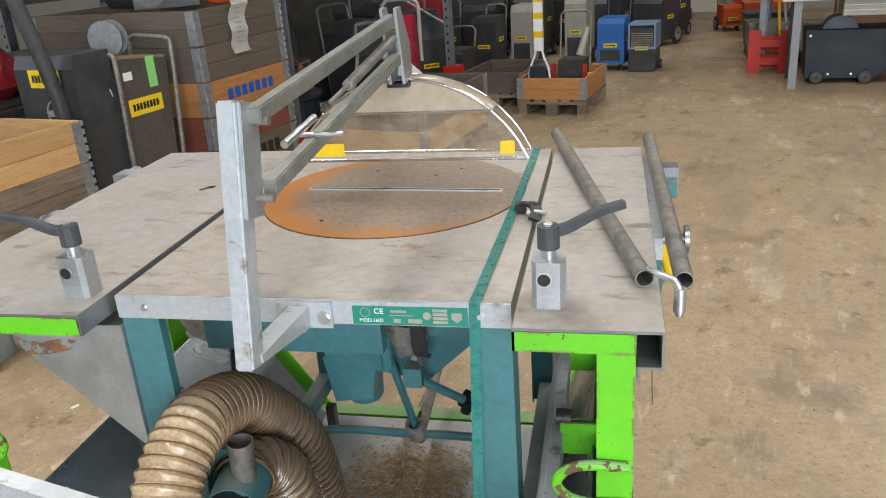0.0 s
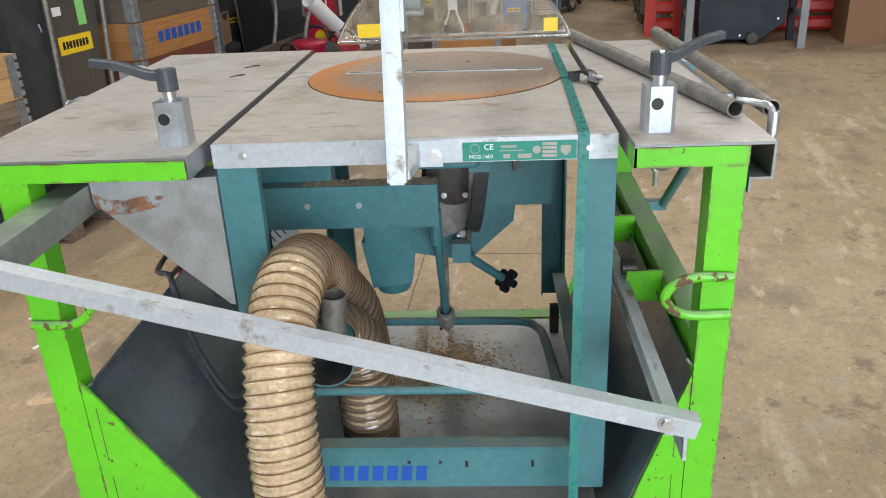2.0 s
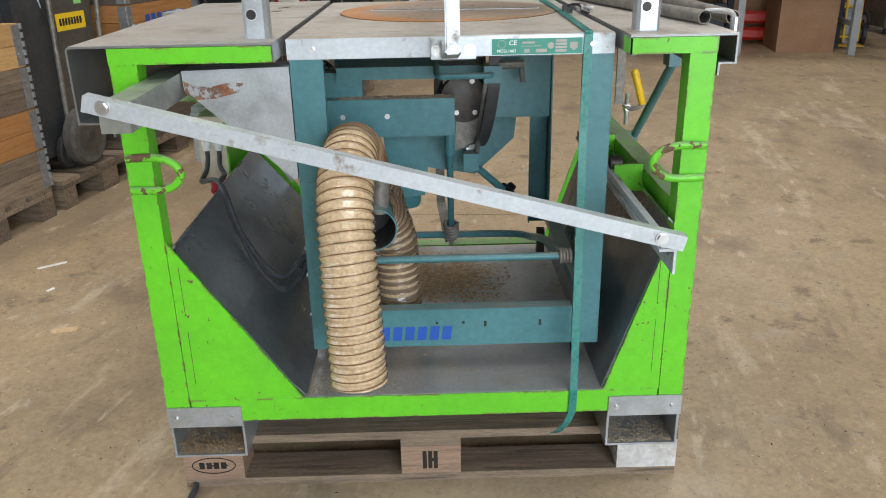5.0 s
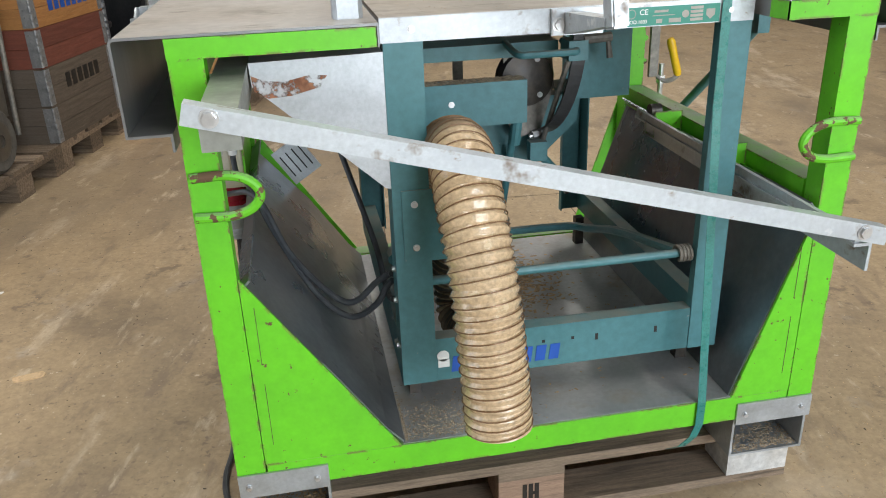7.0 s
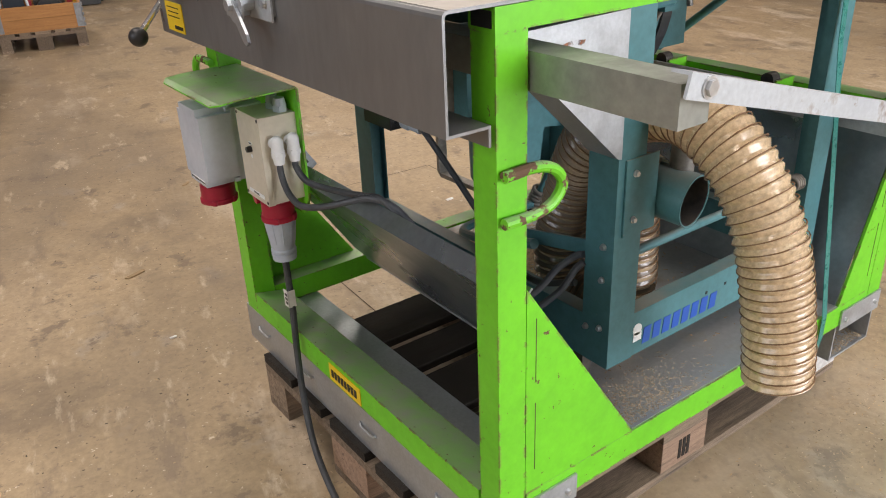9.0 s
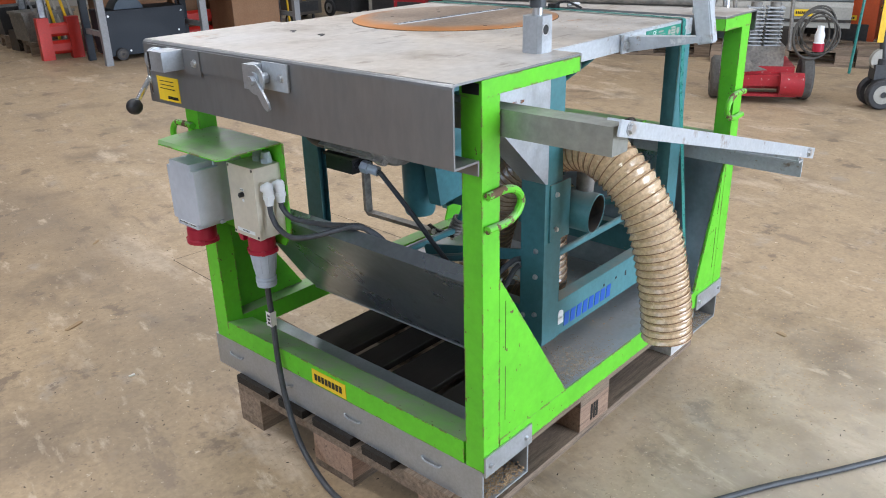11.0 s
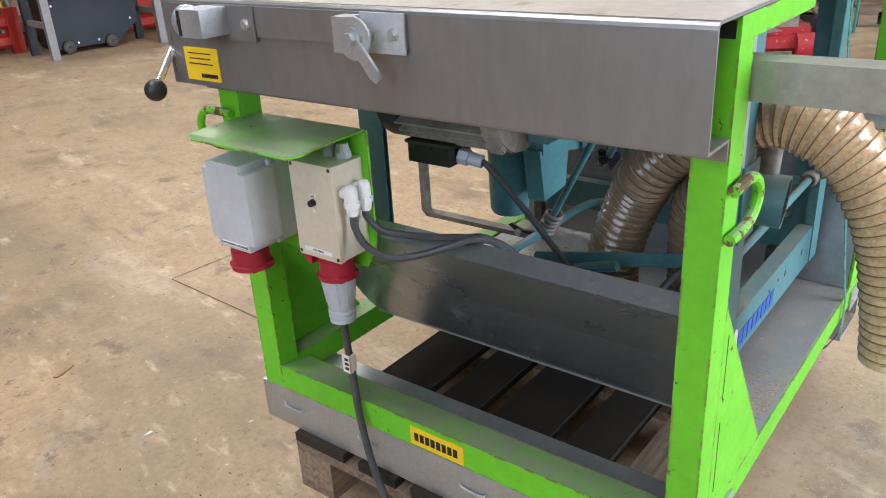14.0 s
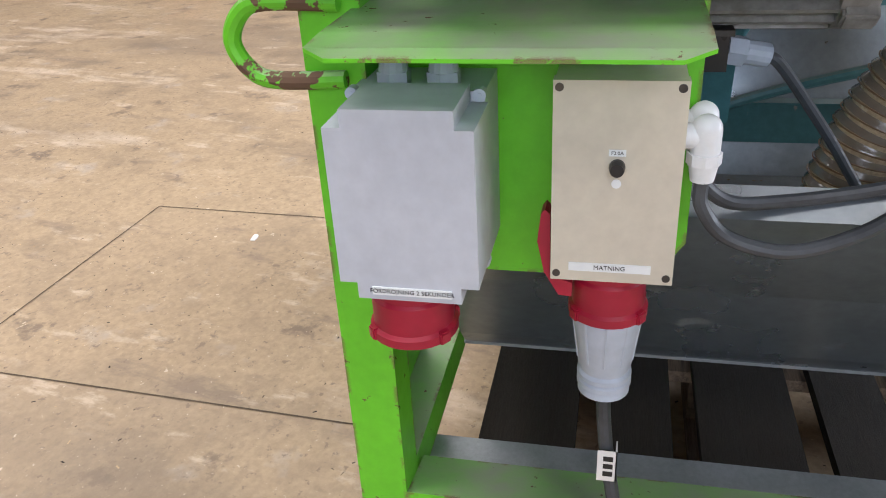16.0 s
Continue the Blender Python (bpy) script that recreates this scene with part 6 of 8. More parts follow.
def hoop(parent, w, z0, z1, y, r=0.012, mat=CAST, x0=0.0, back=0.0):
    b = B()
    c = min(0.06, w * 0.2)
    sweep(b, smooth_path([(x0, y, z0), (x0, y + back * 0.5, (z0 + z1) / 2), (x0, y + back, z1 - c), (x0 + c * 0.4, y + back, z1 - c * 0.3), (x0 + c, y + back, z1), (x0 + w - c, y + back, z1),
                          (x0 + w - c * 0.4, y + back, z1 - c * 0.3), (x0 + w, y + back, z1 - c), (x0 + w, y + back * 0.5, (z0 + z1) / 2), (x0 + w, y, z0)], 5), r, 8)
    return part("handle", b, mat, parent, "bent tube handle", smooth=True)


def sticker(parent, m, w, h, mat=YELLOW, count=8):
    b = B()
    box(b, -w / 2, w / 2, -h / 2, h / 2, 0, 0.002, m)
    s = part("sticker", b, mat, parent, "yellow sticker with word bars")
    b = B()
    word_bars(b, m @ Matrix.Translation((0, 0, 0.002)), w * 0.8, h * 0.42, count)
    part("word_bar", b, INK, s)
    return s


def rental_machine(m, w, d, h, mat, label, category="machine", name="floor_machine", z0=0.08, handle=0.3, hmat=CAST, wheel_r=0.09, grille=False, top=None, group="", taper=0.9, st=True):
    """A boxy rental machine on wheels: body, panel, handle, wheels, sticker. Front looks along -y; origin at the front left foot."""
    R = thing(name, label, category, m=m, group=group)
    b = B()
    prism(b, [(0, z0), (d, z0), (d, h), (d * 0.12, h), (0, h * taper)], "x", 0, w)
    part("body", b, mat, R, bevel=0.012)
    if grille:
        b = B()
        box(b, w * 0.1, w * 0.9, -0.004, -0.0005, h * 0.52, h * taper - 0.03)
        g = part("grille", b, DARKMET, R)
        for k in range(7):
            b = B()
            zz = h * 0.54 + k * (h * taper - 0.05 - h * 0.54) / 6
            box(b, w * 0.1, w * 0.9, -0.009, -0.0042, zz - 0.003, zz + 0.003)
            part("bar", b, PALEGREY, g)
    else:
        b = B()
        box(b, w * 0.12, w * 0.88, -0.006, -0.0004, z0 + 0.04, h * 0.42)
        part("front_panel", b, DARKMACH, R, bevel=0.003)
    if top:
        b = B()
        prism(b, [(w * 0.1, h), (w * 0.9, h), (w * 0.8, h + top), (w * 0.2, h + top)], "y", d * 0.2, d * 0.85)
        part("lid", b, DARKMACH, R, bevel=0.01)
    if handle:
        hoop(R, w * 0.84, z0 + 0.12, h + handle, d + 0.012, 0.012, hmat, w * 0.08, 0.10)
    for x in (-0.02, w + 0.02):
        wheel(R, (x, d * 0.8, wheel_r), (1, 0, 0), wheel_r, 0.035)
    for x in (w * 0.15, w * 0.85):
        b = B()
        rod(b, (x, d * 0.2, 0.0), (x, d * 0.2, z0 + 0.01), 0.02, 10)
        part("foot", b, RUBBER, R)
    if st:
        sticker(R, wall_plane((w * 0.5, -0.007, h * 0.5), (1, 0, 0), (0, 0, 1)), min(0.16, w * 0.5), 0.045)
        sticker(R, wall_plane((w + 0.001, d * 0.5, h * 0.6), (0, 1, 0), (0, 0, 1)), min(0.16, d * 0.5), 0.05)
    return R


PAL_Z = 0.146
EDGE = -2.23
# front pallet with pale collars
euro_pallet("pallet", HP(EDGE - 1.2, 0.98, 0), WOOD_OLD, "old wooden pallet under pale collars", height=PAL_Z, group="stock pallets")
for k, mt in enumerate((WOOD_OLD, WOOD_ORANGE, WOOD_OLD, WOOD_NEW)):
    pallet_collar(HP(EDGE - 1.2, 0.98, PAL_Z + 0.192 * k), 1.2, 0.8, mt, "pine pallet collar with steel hinges, new and dusty")
# bare-topped pallet with a grey dehumidifier and a black vacuum
euro_pallet("pallet", HP(EDGE - 1.2, 1.86, 0), WOOD_OLD, "weathered pallet carrying two machines", height=PAL_Z, group="stock pallets")


def grey_dehumidifier(m):
    """Tall grey box on two big wheels with hoop handles; the labelled side looks along +x."""
    R = thing("dehumidifier", "worn grey sheet-metal dehumidifier with tube hoops on a pallet", "dehumidifier", m=m)
    b = B()
    prism(b, [(0.10, 0.20), (0.41, 0.20), (0.475, 0.93), (0.115, 0.97)], "x", 0.115, 0.36)
    part("body", b, GREYMACH, R, bevel=0.012)
    b = B()
    prism(b, [(0.12, 0.972), (0.475, 0.932), (0.475, 0.946), (0.12, 0.986)], "x", 0.12, 0.355)
    part("top_board", b, WOOD_OLD, R, bevel=0.004)
    for y0, y1, z in ((0.075, 0.098, 1.0), (0.43, 0.505, 1.03)):
        b = B()
        sweep(b, smooth_path([(0.375, y0, 0.10), (0.378, (y0 + y1) / 2, 0.55), (0.38, y1, z - 0.06), (0.362, y1 + 0.005, z - 0.01), (0.32, y1 + 0.006, z), (0.16, y1 + 0.006, z + 0.01), (0.115, y1 + 0.005, z), (0.098, y1, z - 0.06), (0.098, (y0 + y1) / 2, 0.55), (0.098, y0, 0.10)], 5), 0.0125, 10)
        part("hoop", b, CAST, R, "bent steel hoop handle", smooth=True)
    for x in (0.055, 0.42):
        wheel(R, (x, 0.13, 0.15), (1, 0, 0), 0.15, 0.07, TYRE, GREYMACH)
    sticker(R, wall_plane((0.3615, 0.27, 0.72), (0, 1, -0.0), (0, 0, 1)), 0.24, 0.085)
    b = B()
    box(b, 0.361, 0.3635, 0.32, 0.38, 0.80, 0.955)
    part("tag", b, material("green_tape", (0.25, 0.62, 0.18), 0.5, fine_amt=0.05), R, "green tape tag")
    b = B()
    box(b, 0.3605, 0.3625, 0.15, 0.21, 0.86, 0.90)
    part("label", b, WHITEINK, R)
    # coil of cable and plug on the narrow side
    b = B()
    pts = [(0.24 + (0.075 + 0.0012 * a) * math.cos(a), 0.062 - 0.012 * math.sin(3 * a), 0.83 + 0.012 * math.sin(1.7 * a) + (0.085 + 0.0012 * a) * math.sin(a)) for a in [k * 0.3 for k in range(106)]]
    sweep(b, pts, 0.0042, 7)
    part("cable_coil", b, PLUGGREY, R, "grey coiled cable", smooth=True)
    b = B()
    lathe(b, [(0.03, 0), (0.034, 0.06), (0.022, 0.10), (0.018, 0.14)], (0.22, 0.06, 0.55), (0, 0, 1), 16)
    pg = part("plug", b, PALEGREY, R, "grey plug", smooth=True)
    b = B()
    rod(b, (0.22, 0.06, 0.50), (0.22, 0.06, 0.555), 0.034, 16)
    part("plug_ring", b, REDPL, pg, smooth=True)
    b = B()
    box(b, 0.20, 0.325, 0.092, 0.10, 0.245, 0.445)
    vt = part("vent", b, DOORWHITE, R, "cream louvred vent", bevel=0.002)
    for k in range(8):
        b = B()
        box(b, 0.21, 0.315, 0.088, 0.0915, 0.265 + k * 0.022, 0.272 + k * 0.022)
        part("slat", b, CAST, vt)
    return R


grey_dehumidifier(HP(EDGE - 0.48, 2.06, PAL_Z))
vac = rental_machine(HP(-2.74, 1.92, PAL_Z), 0.38, 0.24, 1.03, DARKMACH, "black industrial vacuum with yellow sticker and ribbed hose", "vacuum cleaner", "vacuum_cleaner", handle=0, st=False, taper=0.94)
sticker(vac, wall_plane((0.20, -0.007, 0.925), (1, 0, 0), (0, 0, 1)), 0.20, 0.085)
b = B()
pts = smooth_path([(0.02, 0.02, 1.50), (0.16, -0.03, 1.28), (0.27, -0.06, 1.05), (0.325, -0.06, 0.80), (0.335, -0.06, 0.50), (0.33, -0.05, 0.2)], 14)
sweep(b, pts, [0.034 + 0.004 * (k % 2) for k in range(len(pts))], 12)
part("hose", b, RUBBER, vac, "black ribbed hose", smooth=True)
b = B()
rod(b, (0.235, -0.004, 0.76), (0.235, -0.010, 0.76), 0.068, 28, hollow=0.007)
box(b, 0.231, 0.239, -0.010, -0.004, 0.70, 0.82)
box(b, 0.18, 0.29, -0.010, -0.004, 0.745, 0.775)
part("round_badge", b, PALEGREY, vac, "round pale badge")
solo("cable_reel", lathe(lathe(B(), [(0.02, 0), (0.105, 0.004), (0.105, 0.012), (0.03, 0.014)], (0, 0, 0.105), (0.3, -1, 0), 26), [(0.03, 0.014), (0.03, 0.07), (0.105, 0.072), (0.105, 0.08), (0.02, 0.084)], (0, 0, 0.105), (0.3, -1, 0), 26),
          HINGE, "small galvanised cable reel lying on the dehumidifier", "cable reel", (0, 0, 0), m=HP(-2.46, 2.30, PAL_Z + 0.975) @ Matrix.Scale(0.85, 4), smooth=True)

# tall stack of stained collars
euro_pallet("pallet", HP(EDGE - 1.2, 2.66, 0), WOOD_OLD, "weathered pallet under a tall collar stack", height=PAL_Z, group="stock pallets")
for k, (mt, mark, lb) in enumerate(((WOOD_GREY, None, "grey aged pallet collar with steel hinges"), (WOOD_GREY, ("x", 0.42, 6, INK, 0.075), "grey aged pallet collar with black word bars"),
                                    (WOOD_RED, None, "red-brown stained pallet collar with steel hinges"), (WOOD_ORANGE, ("x", 0.46, 7, BLUEINK, 0.06), "orange pine pallet collar with blue word bars"),
                                    (WOOD_GREY, None, "grey aged pallet collar with steel hinges"), (WOOD_GREY, None, "grey aged pallet collar with steel hinges"))):
    pallet_collar(HP(EDGE - 1.2, 2.66, PAL_Z + 0.192 * k), 1.2, 0.8, mt, lb, mark)
b = B()
n = 14
rows_ = [[b.verts.new((0.012 + 0.012 * math.sin(k * 0.9) + (0.012 if k < 3 else 0), j * 0.155 + 0.01 * math.sin(k * 0.5), 1.34 - 0.31 * k / n)) for j in range(2)] for k in range(n + 1)]
for p, q in zip(rows_, rows_[1:]):
    b.faces.new((p[0], p[1], q[1], q[0]))
bmesh.ops.solidify(b, geom=b.faces, thickness=0.0012)
sheet_ob = solo("paper_sheet", b, PAPER, "creased white paper list hanging on the collars", "paper", (0, 0, 0), m=HP(EDGE + 0.004, 2.94, 0), smooth=True)
b = B()
for k in range(9):
    box(b, 0.026, 0.0268, 0.03, 0.03 + 0.03 + 0.06 * random.random(), 1.30 - k * 0.026, 1.304 - k * 0.026)
part("text_line", b, PALEGREY, sheet_ob)


# ---- pallet racks ----
def pallet_rack(m, length, depth, decks, label, red=True, h=4.2):
    R = thing("pallet_rack", label, "rack", m=m, group="pallet racks")
    for x in (0, length):
        for y in (0, depth):
            b = B()
            sheet(b, [(x - 0.04, y - 0.03), (x - 0.04, y + 0.03), (x + 0.04, y + 0.03), (x + 0.04, y - 0.03)], -0.004, "z", 0, h)
            up = part("upright", b, RACKSTEEL, R)
            for k in range(24):
                b = B()
                box(b, x - 0.0415, x - 0.0395, y - 0.008, y + 0.008, 0.1 + k * 0.075, 0.125 + k * 0.075)
                part("slot", b, INK, up)
        for k in range(4):
            b = B()
            rod(b, (x, 0.03, 0.2 + k * 0.6), (x, depth - 0.03, 0.75 + k * 0.6), 0.014, 8)
            part("brace", b, RACKSTEEL, R)
        if red:
            b = B()
            prism(b, [(x - 0.075, -0.10), (x + 0.075, -0.10), (x + 0.085, 0.05), (x - 0.085, 0.05)], "z", 0.0, 0.42)
            part("foot_guard", b, REDGUARD, R, "red impact guard", bevel=0.01)
    for z in decks:
        for y in (-0.035, depth - 0.01):
            b = B()
            box(b, 0.04, length - 0.04, y, y + 0.045, z - 0.1, z)
            part("beam", b, DARKMACH, R, bevel=0.003)
        b = B()
        box(b, 0.0, length, 0.012, depth - 0.012, z, z + 0.018)
        part("deck", b, WOOD_DARK, R)
    return R


def clutter_item(m, kind, s, mat):
    """Small stock: crate, drum, bag or coil."""
    if kind == "crate":
        C = thing("storage_crate", "dark plastic storage crate with ribbed sides", "crate", m=m, group="rack stock")
        b = B()
        prism(b, [(0, 0), (s, 0), (s * 1.06, s * 0.6), (-s * 0.06, s * 0.6)], "y", 0, s * 0.8)
        part("shell", b, mat, C, bevel=0.008)
        b = B()
        box(b, -s * 0.08, s * 1.08, -0.012, s * 0.8 + 0.012, s * 0.56, s * 0.62)
        part("rim", b, mat, C, bevel=0.004)
    elif kind == "drum":
        C = thing("drum", "dark lidded drum standing on a shelf", "drum", m=m, group="rack stock")
        b = B()
        lathe(b, [(s * 0.36, 0), (s * 0.38, 0.01), (s * 0.38, s * 0.3), (s * 0.4, s * 0.32), (s * 0.38, s * 0.34), (s * 0.38, s * 0.8), (s * 0.40, s * 0.82)], (s * 0.4, s * 0.4, 0), (0, 0, 1), 24)
        part("shell", b, mat, C, smooth=True)
        b = B()
        lathe(b, [(s * 0.41, s * 0.80), (s * 0.42, s * 0.85), (s * 0.30, s * 0.88), (s * 0.1, s * 0.89)], (s * 0.4, s * 0.4, 0), (0, 0, 1), 24)
        part("lid", b, DARKMACH, C, smooth=True)
    elif kind == "bag":
        b = B()
        bmesh.ops.create_icosphere(b, subdivisions=3, radius=s * 0.5)
        for v_ in b.verts:
            q = noise.noise(v_.co * 5 / s + Vector((s * 9, 0, 0)))
            v_.co *= 1 + 0.25 * q
            v_.co.z = max(v_.co.z, -s * 0.3) + s * 0.3
        C = solo("bag", b, mat, "crumpled filled bag on a shelf", "bag", (0, 0, 0), group="rack stock", m=m @ pose(s * 0.5, s * 0.4, 0), smooth=True)
    else:
        C = thing("power_tool", "dark power tool with guard and handle", "power tool", m=m, group="rack stock")
        b = B()
        box(b, 0, s, 0, s * 0.5, 0.0, s * 0.45)
        part("housing", b, mat, C, bevel=s * 0.06)
        b = B()
        rod(b, (s * 0.25, -0.02, s * 0.3), (s * 0.25, 0.03, s * 0.3), s * 0.28, 20)
        part("guard", b, DARKMET, C, smooth=True)
        b = B()
        sweep(b, smooth_path([(s * 0.3, s * 0.25, s * 0.4), (s * 0.4, s * 0.25, s * 0.75), (s * 0.8, s * 0.25, s * 0.75), (s * 0.95, s * 0.25, s * 0.4)], 5), s * 0.04, 8)
        part("handle", b, BLACKPL, C, smooth=True)
    return C


rng = random.Random(5)
KINDS = ("crate", "drum", "bag", "tool")
DARKS = (DARKMACH, DARKMET, GREYMACH, SLATE, DARKMACH, RUBBER, REDPAINT, PALEGREY, WOOD_GREY)


def fill(u0, u1, v0, v1, z, n, smin=0.28, smax=0.5):
    for k in range(n):
        s = rng.uniform(smin, smax)
        clutter_item(HP(rng.uniform(u0, u1 - s), v0 + (v1 - v0 - s * 0.6) * k / max(1, n - 1), z, rng.uniform(-20, 20)), rng.choice(KINDS), s, rng.choice(DARKS))


# rack behind the left row: its long side runs along the aisle
pallet_rack(HP(-2.30, 3.56, 0, 90), 2.7, 1.05, (1.75, 2.6), "steel pallet rack with dark stock and red foot guards")
fill(-3.35, -2.5, 3.9, 6.2, 1.768, 7, 0.4, 0.6)
for u, v, h, mt, hd in ((-2.62, 5.05, 0.86, DARKMACH, 0.22), (-2.70, 5.62, 0.95, SLATE, 0.16), (-3.25, 4.55, 1.05, DARKMACH, 0.25), (-3.30, 5.25, 1.15, GREYMACH, 0.2), (-2.66, 6.15, 0.82, DARKMACH, 0.3), (-3.35, 5.95, 1.2, DARKMACH, 0.2)):
    rental_machine(HP(u, v, 0, rng.uniform(35, 70)), 0.40, 0.42, h, mt, "dark rental machine with tube handle under the rack", "machine", handle=hd, top=0.1, group="dark machines under the rack", taper=0.8)
clutter_item(HP(-3.0, 4.02, 0.0, 20), "drum", 0.62, SLATE)
clutter_item(HP(-3.35, 3.85, 0.0, 0), "drum", 0.9, DARKMACH)
cb = thing("cardboard_box", "torn open cardboard box standing on a dark drum", "box", m=HP(-2.93, 4.08, 0.555, 15))
for x0, x1, y0, y1 in ((0, 0.34, 0, 0.006), (0, 0.34, 0.244, 0.25), (0, 0.006, 0.006, 0.244), (0.334, 0.34, 0.006, 0.244)):
    b = B()
    box(b, x0, x1, y0, y1, 0, 0.22)
    part("side", b, CARDBOARD, cb)
b = B()
box(b, 0, 0.34, -0.14, 0.0, 0, 0.004, Matrix.Translation((0, 0, 0.22)) @ Matrix.Rotation(radians(-28), 4, "X"))
part("flap", b, CARDBOARD, cb)
b = B()
box(b, 0.006, 0.334, 0.006, 0.244, 0.001, 0.12)
part("packing", b, PAPER, cb)
pallet_rack(HP(-3.75, 1.2, 0, 90), 2.4, 1.05, (0.75, 1.45, 2.2), "steel pallet rack behind the collar row", red=False)
fill(-4.7, -3.9, 1.4, 3.3, 0.768, 5, 0.4, 0.6)
fill(-4.7, -3.9, 1.4, 3.3, 1.468, 6, 0.6, 0.8)
fill(-4.7, -3.9, 1.4, 3.3, 0.0, 5, 0.4, 0.6)
# things on top of the left row
clutter_item(HP(-3.1, 2.85, PAL_Z + 6 * 0.192, 15), "bag", 0.5, DARKMACH)
clutter_item(HP(-2.75, 2.80, PAL_Z + 6 * 0.192, 40), "tool", 0.36, DARKMACH)
b = B()
lathe(b, [(0.02, 0), (0.05, 0.08), (0.14, 0.20), (0.19, 0.26), (0.185, 0.262), (0.05, 0.10)], (0, 0, 0), (0.6, -0.3, 0.5), 24)
solo("funnel", b, REDPL, "large red plastic funnel on the collar stack", "funnel", (0, 0, 0), m=HP(-3.05, 2.75, PAL_Z + 6 * 0.192 + 0.14), smooth=True)
b = B()
sweep(b, smooth_path([(0, 0, 0.03), (0.12, 0.1, 0.06), (0.3, 0.05, 0.05), (0.42, -0.05, 0.03), (0.5, 0.02, 0.03)], 6), 0.03, 10)
solo("orange_hose", b, ORANGE, "short orange hose piece on the collar stack", "hose", (0, 0, 0), m=HP(-2.8, 3.1, PAL_Z + 6 * 0.192), smooth=True)

# printed-collar pallet with red machines
PV = (-2.36, 4.01)
euro_pallet("pallet", HP(PV[0] + 0.8, PV[1], 0, 90), WOOD_OLD, "pallet with two collars holding red machines", height=PAL_Z, group="stock pallets")
pallet_collar(HP(PV[0], PV[1], PAL_Z), 0.8, 1.2, WOOD_NEW, "fresh yellow pine pallet collar with steel hinges")
pallet_collar(HP(PV[0], PV[1], PAL_Z + 0.192), 0.8, 1.2, WOOD_GREY, "grey-brown pallet collar with dark printed frame mark", ("y", 0.22, 6, WOOD_DARK, 0.04))


def red_grinder(m):
    R = thing("floor_grinder", "red upright floor grinder with grey tube handle", "grinder", m=m)
    b = B()
    prism(b, [(0, 0), (0.22, 0), (0.16, 0.86), (0.04, 0.86)], "x", 0, 0.22)
    part("body", b, REDPL, R, bevel=0.02)
    hoop(R, 0.30, 0.5, 0.98, 0.12, 0.015, PALEGREY, -0.04, 0.0)
    b = B()
    lathe(b, [(0.2, 0), (0.2, 0.14), (0.12, 0.2), (0.05, 0.24)], (0.11, -0.12, 0.0), (0, 0, 1), 24)
    part("grinding_head", b, REDPAINT, R, smooth=True)
    letters("30", 0.13, wall_plane((0.12, 0.022, 0.60), (1, 0, 0), (0, 0.09, 1)) @ Matrix.Translation((0, 0, 0.012)), WHITEINK, R)
    b = B()
    rod(b, (0.11, -0.0, 0.36), (0.11, 0.03, 0.36), 0.045, 18)
    part("knob", b, YELLOWPL, R)
    sticker(R, wall_plane((0.09, 0.028, 0.76), (1, 0, 0), (0, 0.09, 1)), 0.09, 0.04)
    return R


red_grinder(HP(-2.30, 4.95, PAL_Z, 8))
b = B()
lathe(b, [(0.13, 0), (0.14, 0.02), (0.14, 0.11), (0.145, 0.115), (0.145, 0.135), (0.10, 0.155), (0.03, 0.16)], (0, 0, 0), (0, 0, 1), 26)
solo("lidded_tub", b, REDPL, "round red lidded tub in the collar pallet", "tub", (0, 0, 0), m=HP(-2.02, 4.35, PAL_Z + 0.27), smooth=True)
b = B()
box(b, -0.02, 0.78 - 0.06, 0.05, 1.1, 0.0, 0.25)
solo("machine_parts", box(B(), 0, 0.70, 0, 1.1, 0, 0.24), DARKMACH, "dark machine parts filling the collar pallet", "machine parts", (0, 0, 0), m=HP(PV[0] + 0.05, PV[1] + 0.05, PAL_Z), bevel=0.03)
b.free()
for du, dv, kd, s_, mt in ((0.42, 0.30, "tool", 0.30, REDPAINT), (0.10, 0.55, "tool", 0.30, ORANGE), (0.45, 0.75, "crate", 0.26, DARKMACH), (0.12, 0.12, "tool", 0.22, DARKMACH)):
    clutter_item(HP(PV[0] + du, PV[1] + dv, PAL_Z + 0.24, du * 60), kd, s_, mt)
b = B()
rod(b, (0, 0, 0), (0.16, 0.5, -0.42), 0.055, 24, hollow=0.004)
solo("plastic_pipe", b, WHITEPL, "white plastic pipe leaning in the collar pallet", "pipe", (0, 0, 0), m=HP(-1.93, 4.22, 0.86), smooth=True)
b = B()
sweep(b, smooth_path([(0, 0, 0), (-0.05, 0.25, 0.30), (-0.12, 0.4, 0.52), (-0.10, 0.45, 0.58), (0.20, 0.45, 0.58), (0.24, 0.4, 0.50), (0.22, 0.2, 0.25), (0.26, 0.0, 0.0)], 6), 0.016, 8)
solo("tube_handle", b, CAST, "bent grey tube handle of a machine in the pallet", "handle", (0, 0, 0), m=HP(-2.38, 4.45, PAL_Z + 0.24), smooth=True)

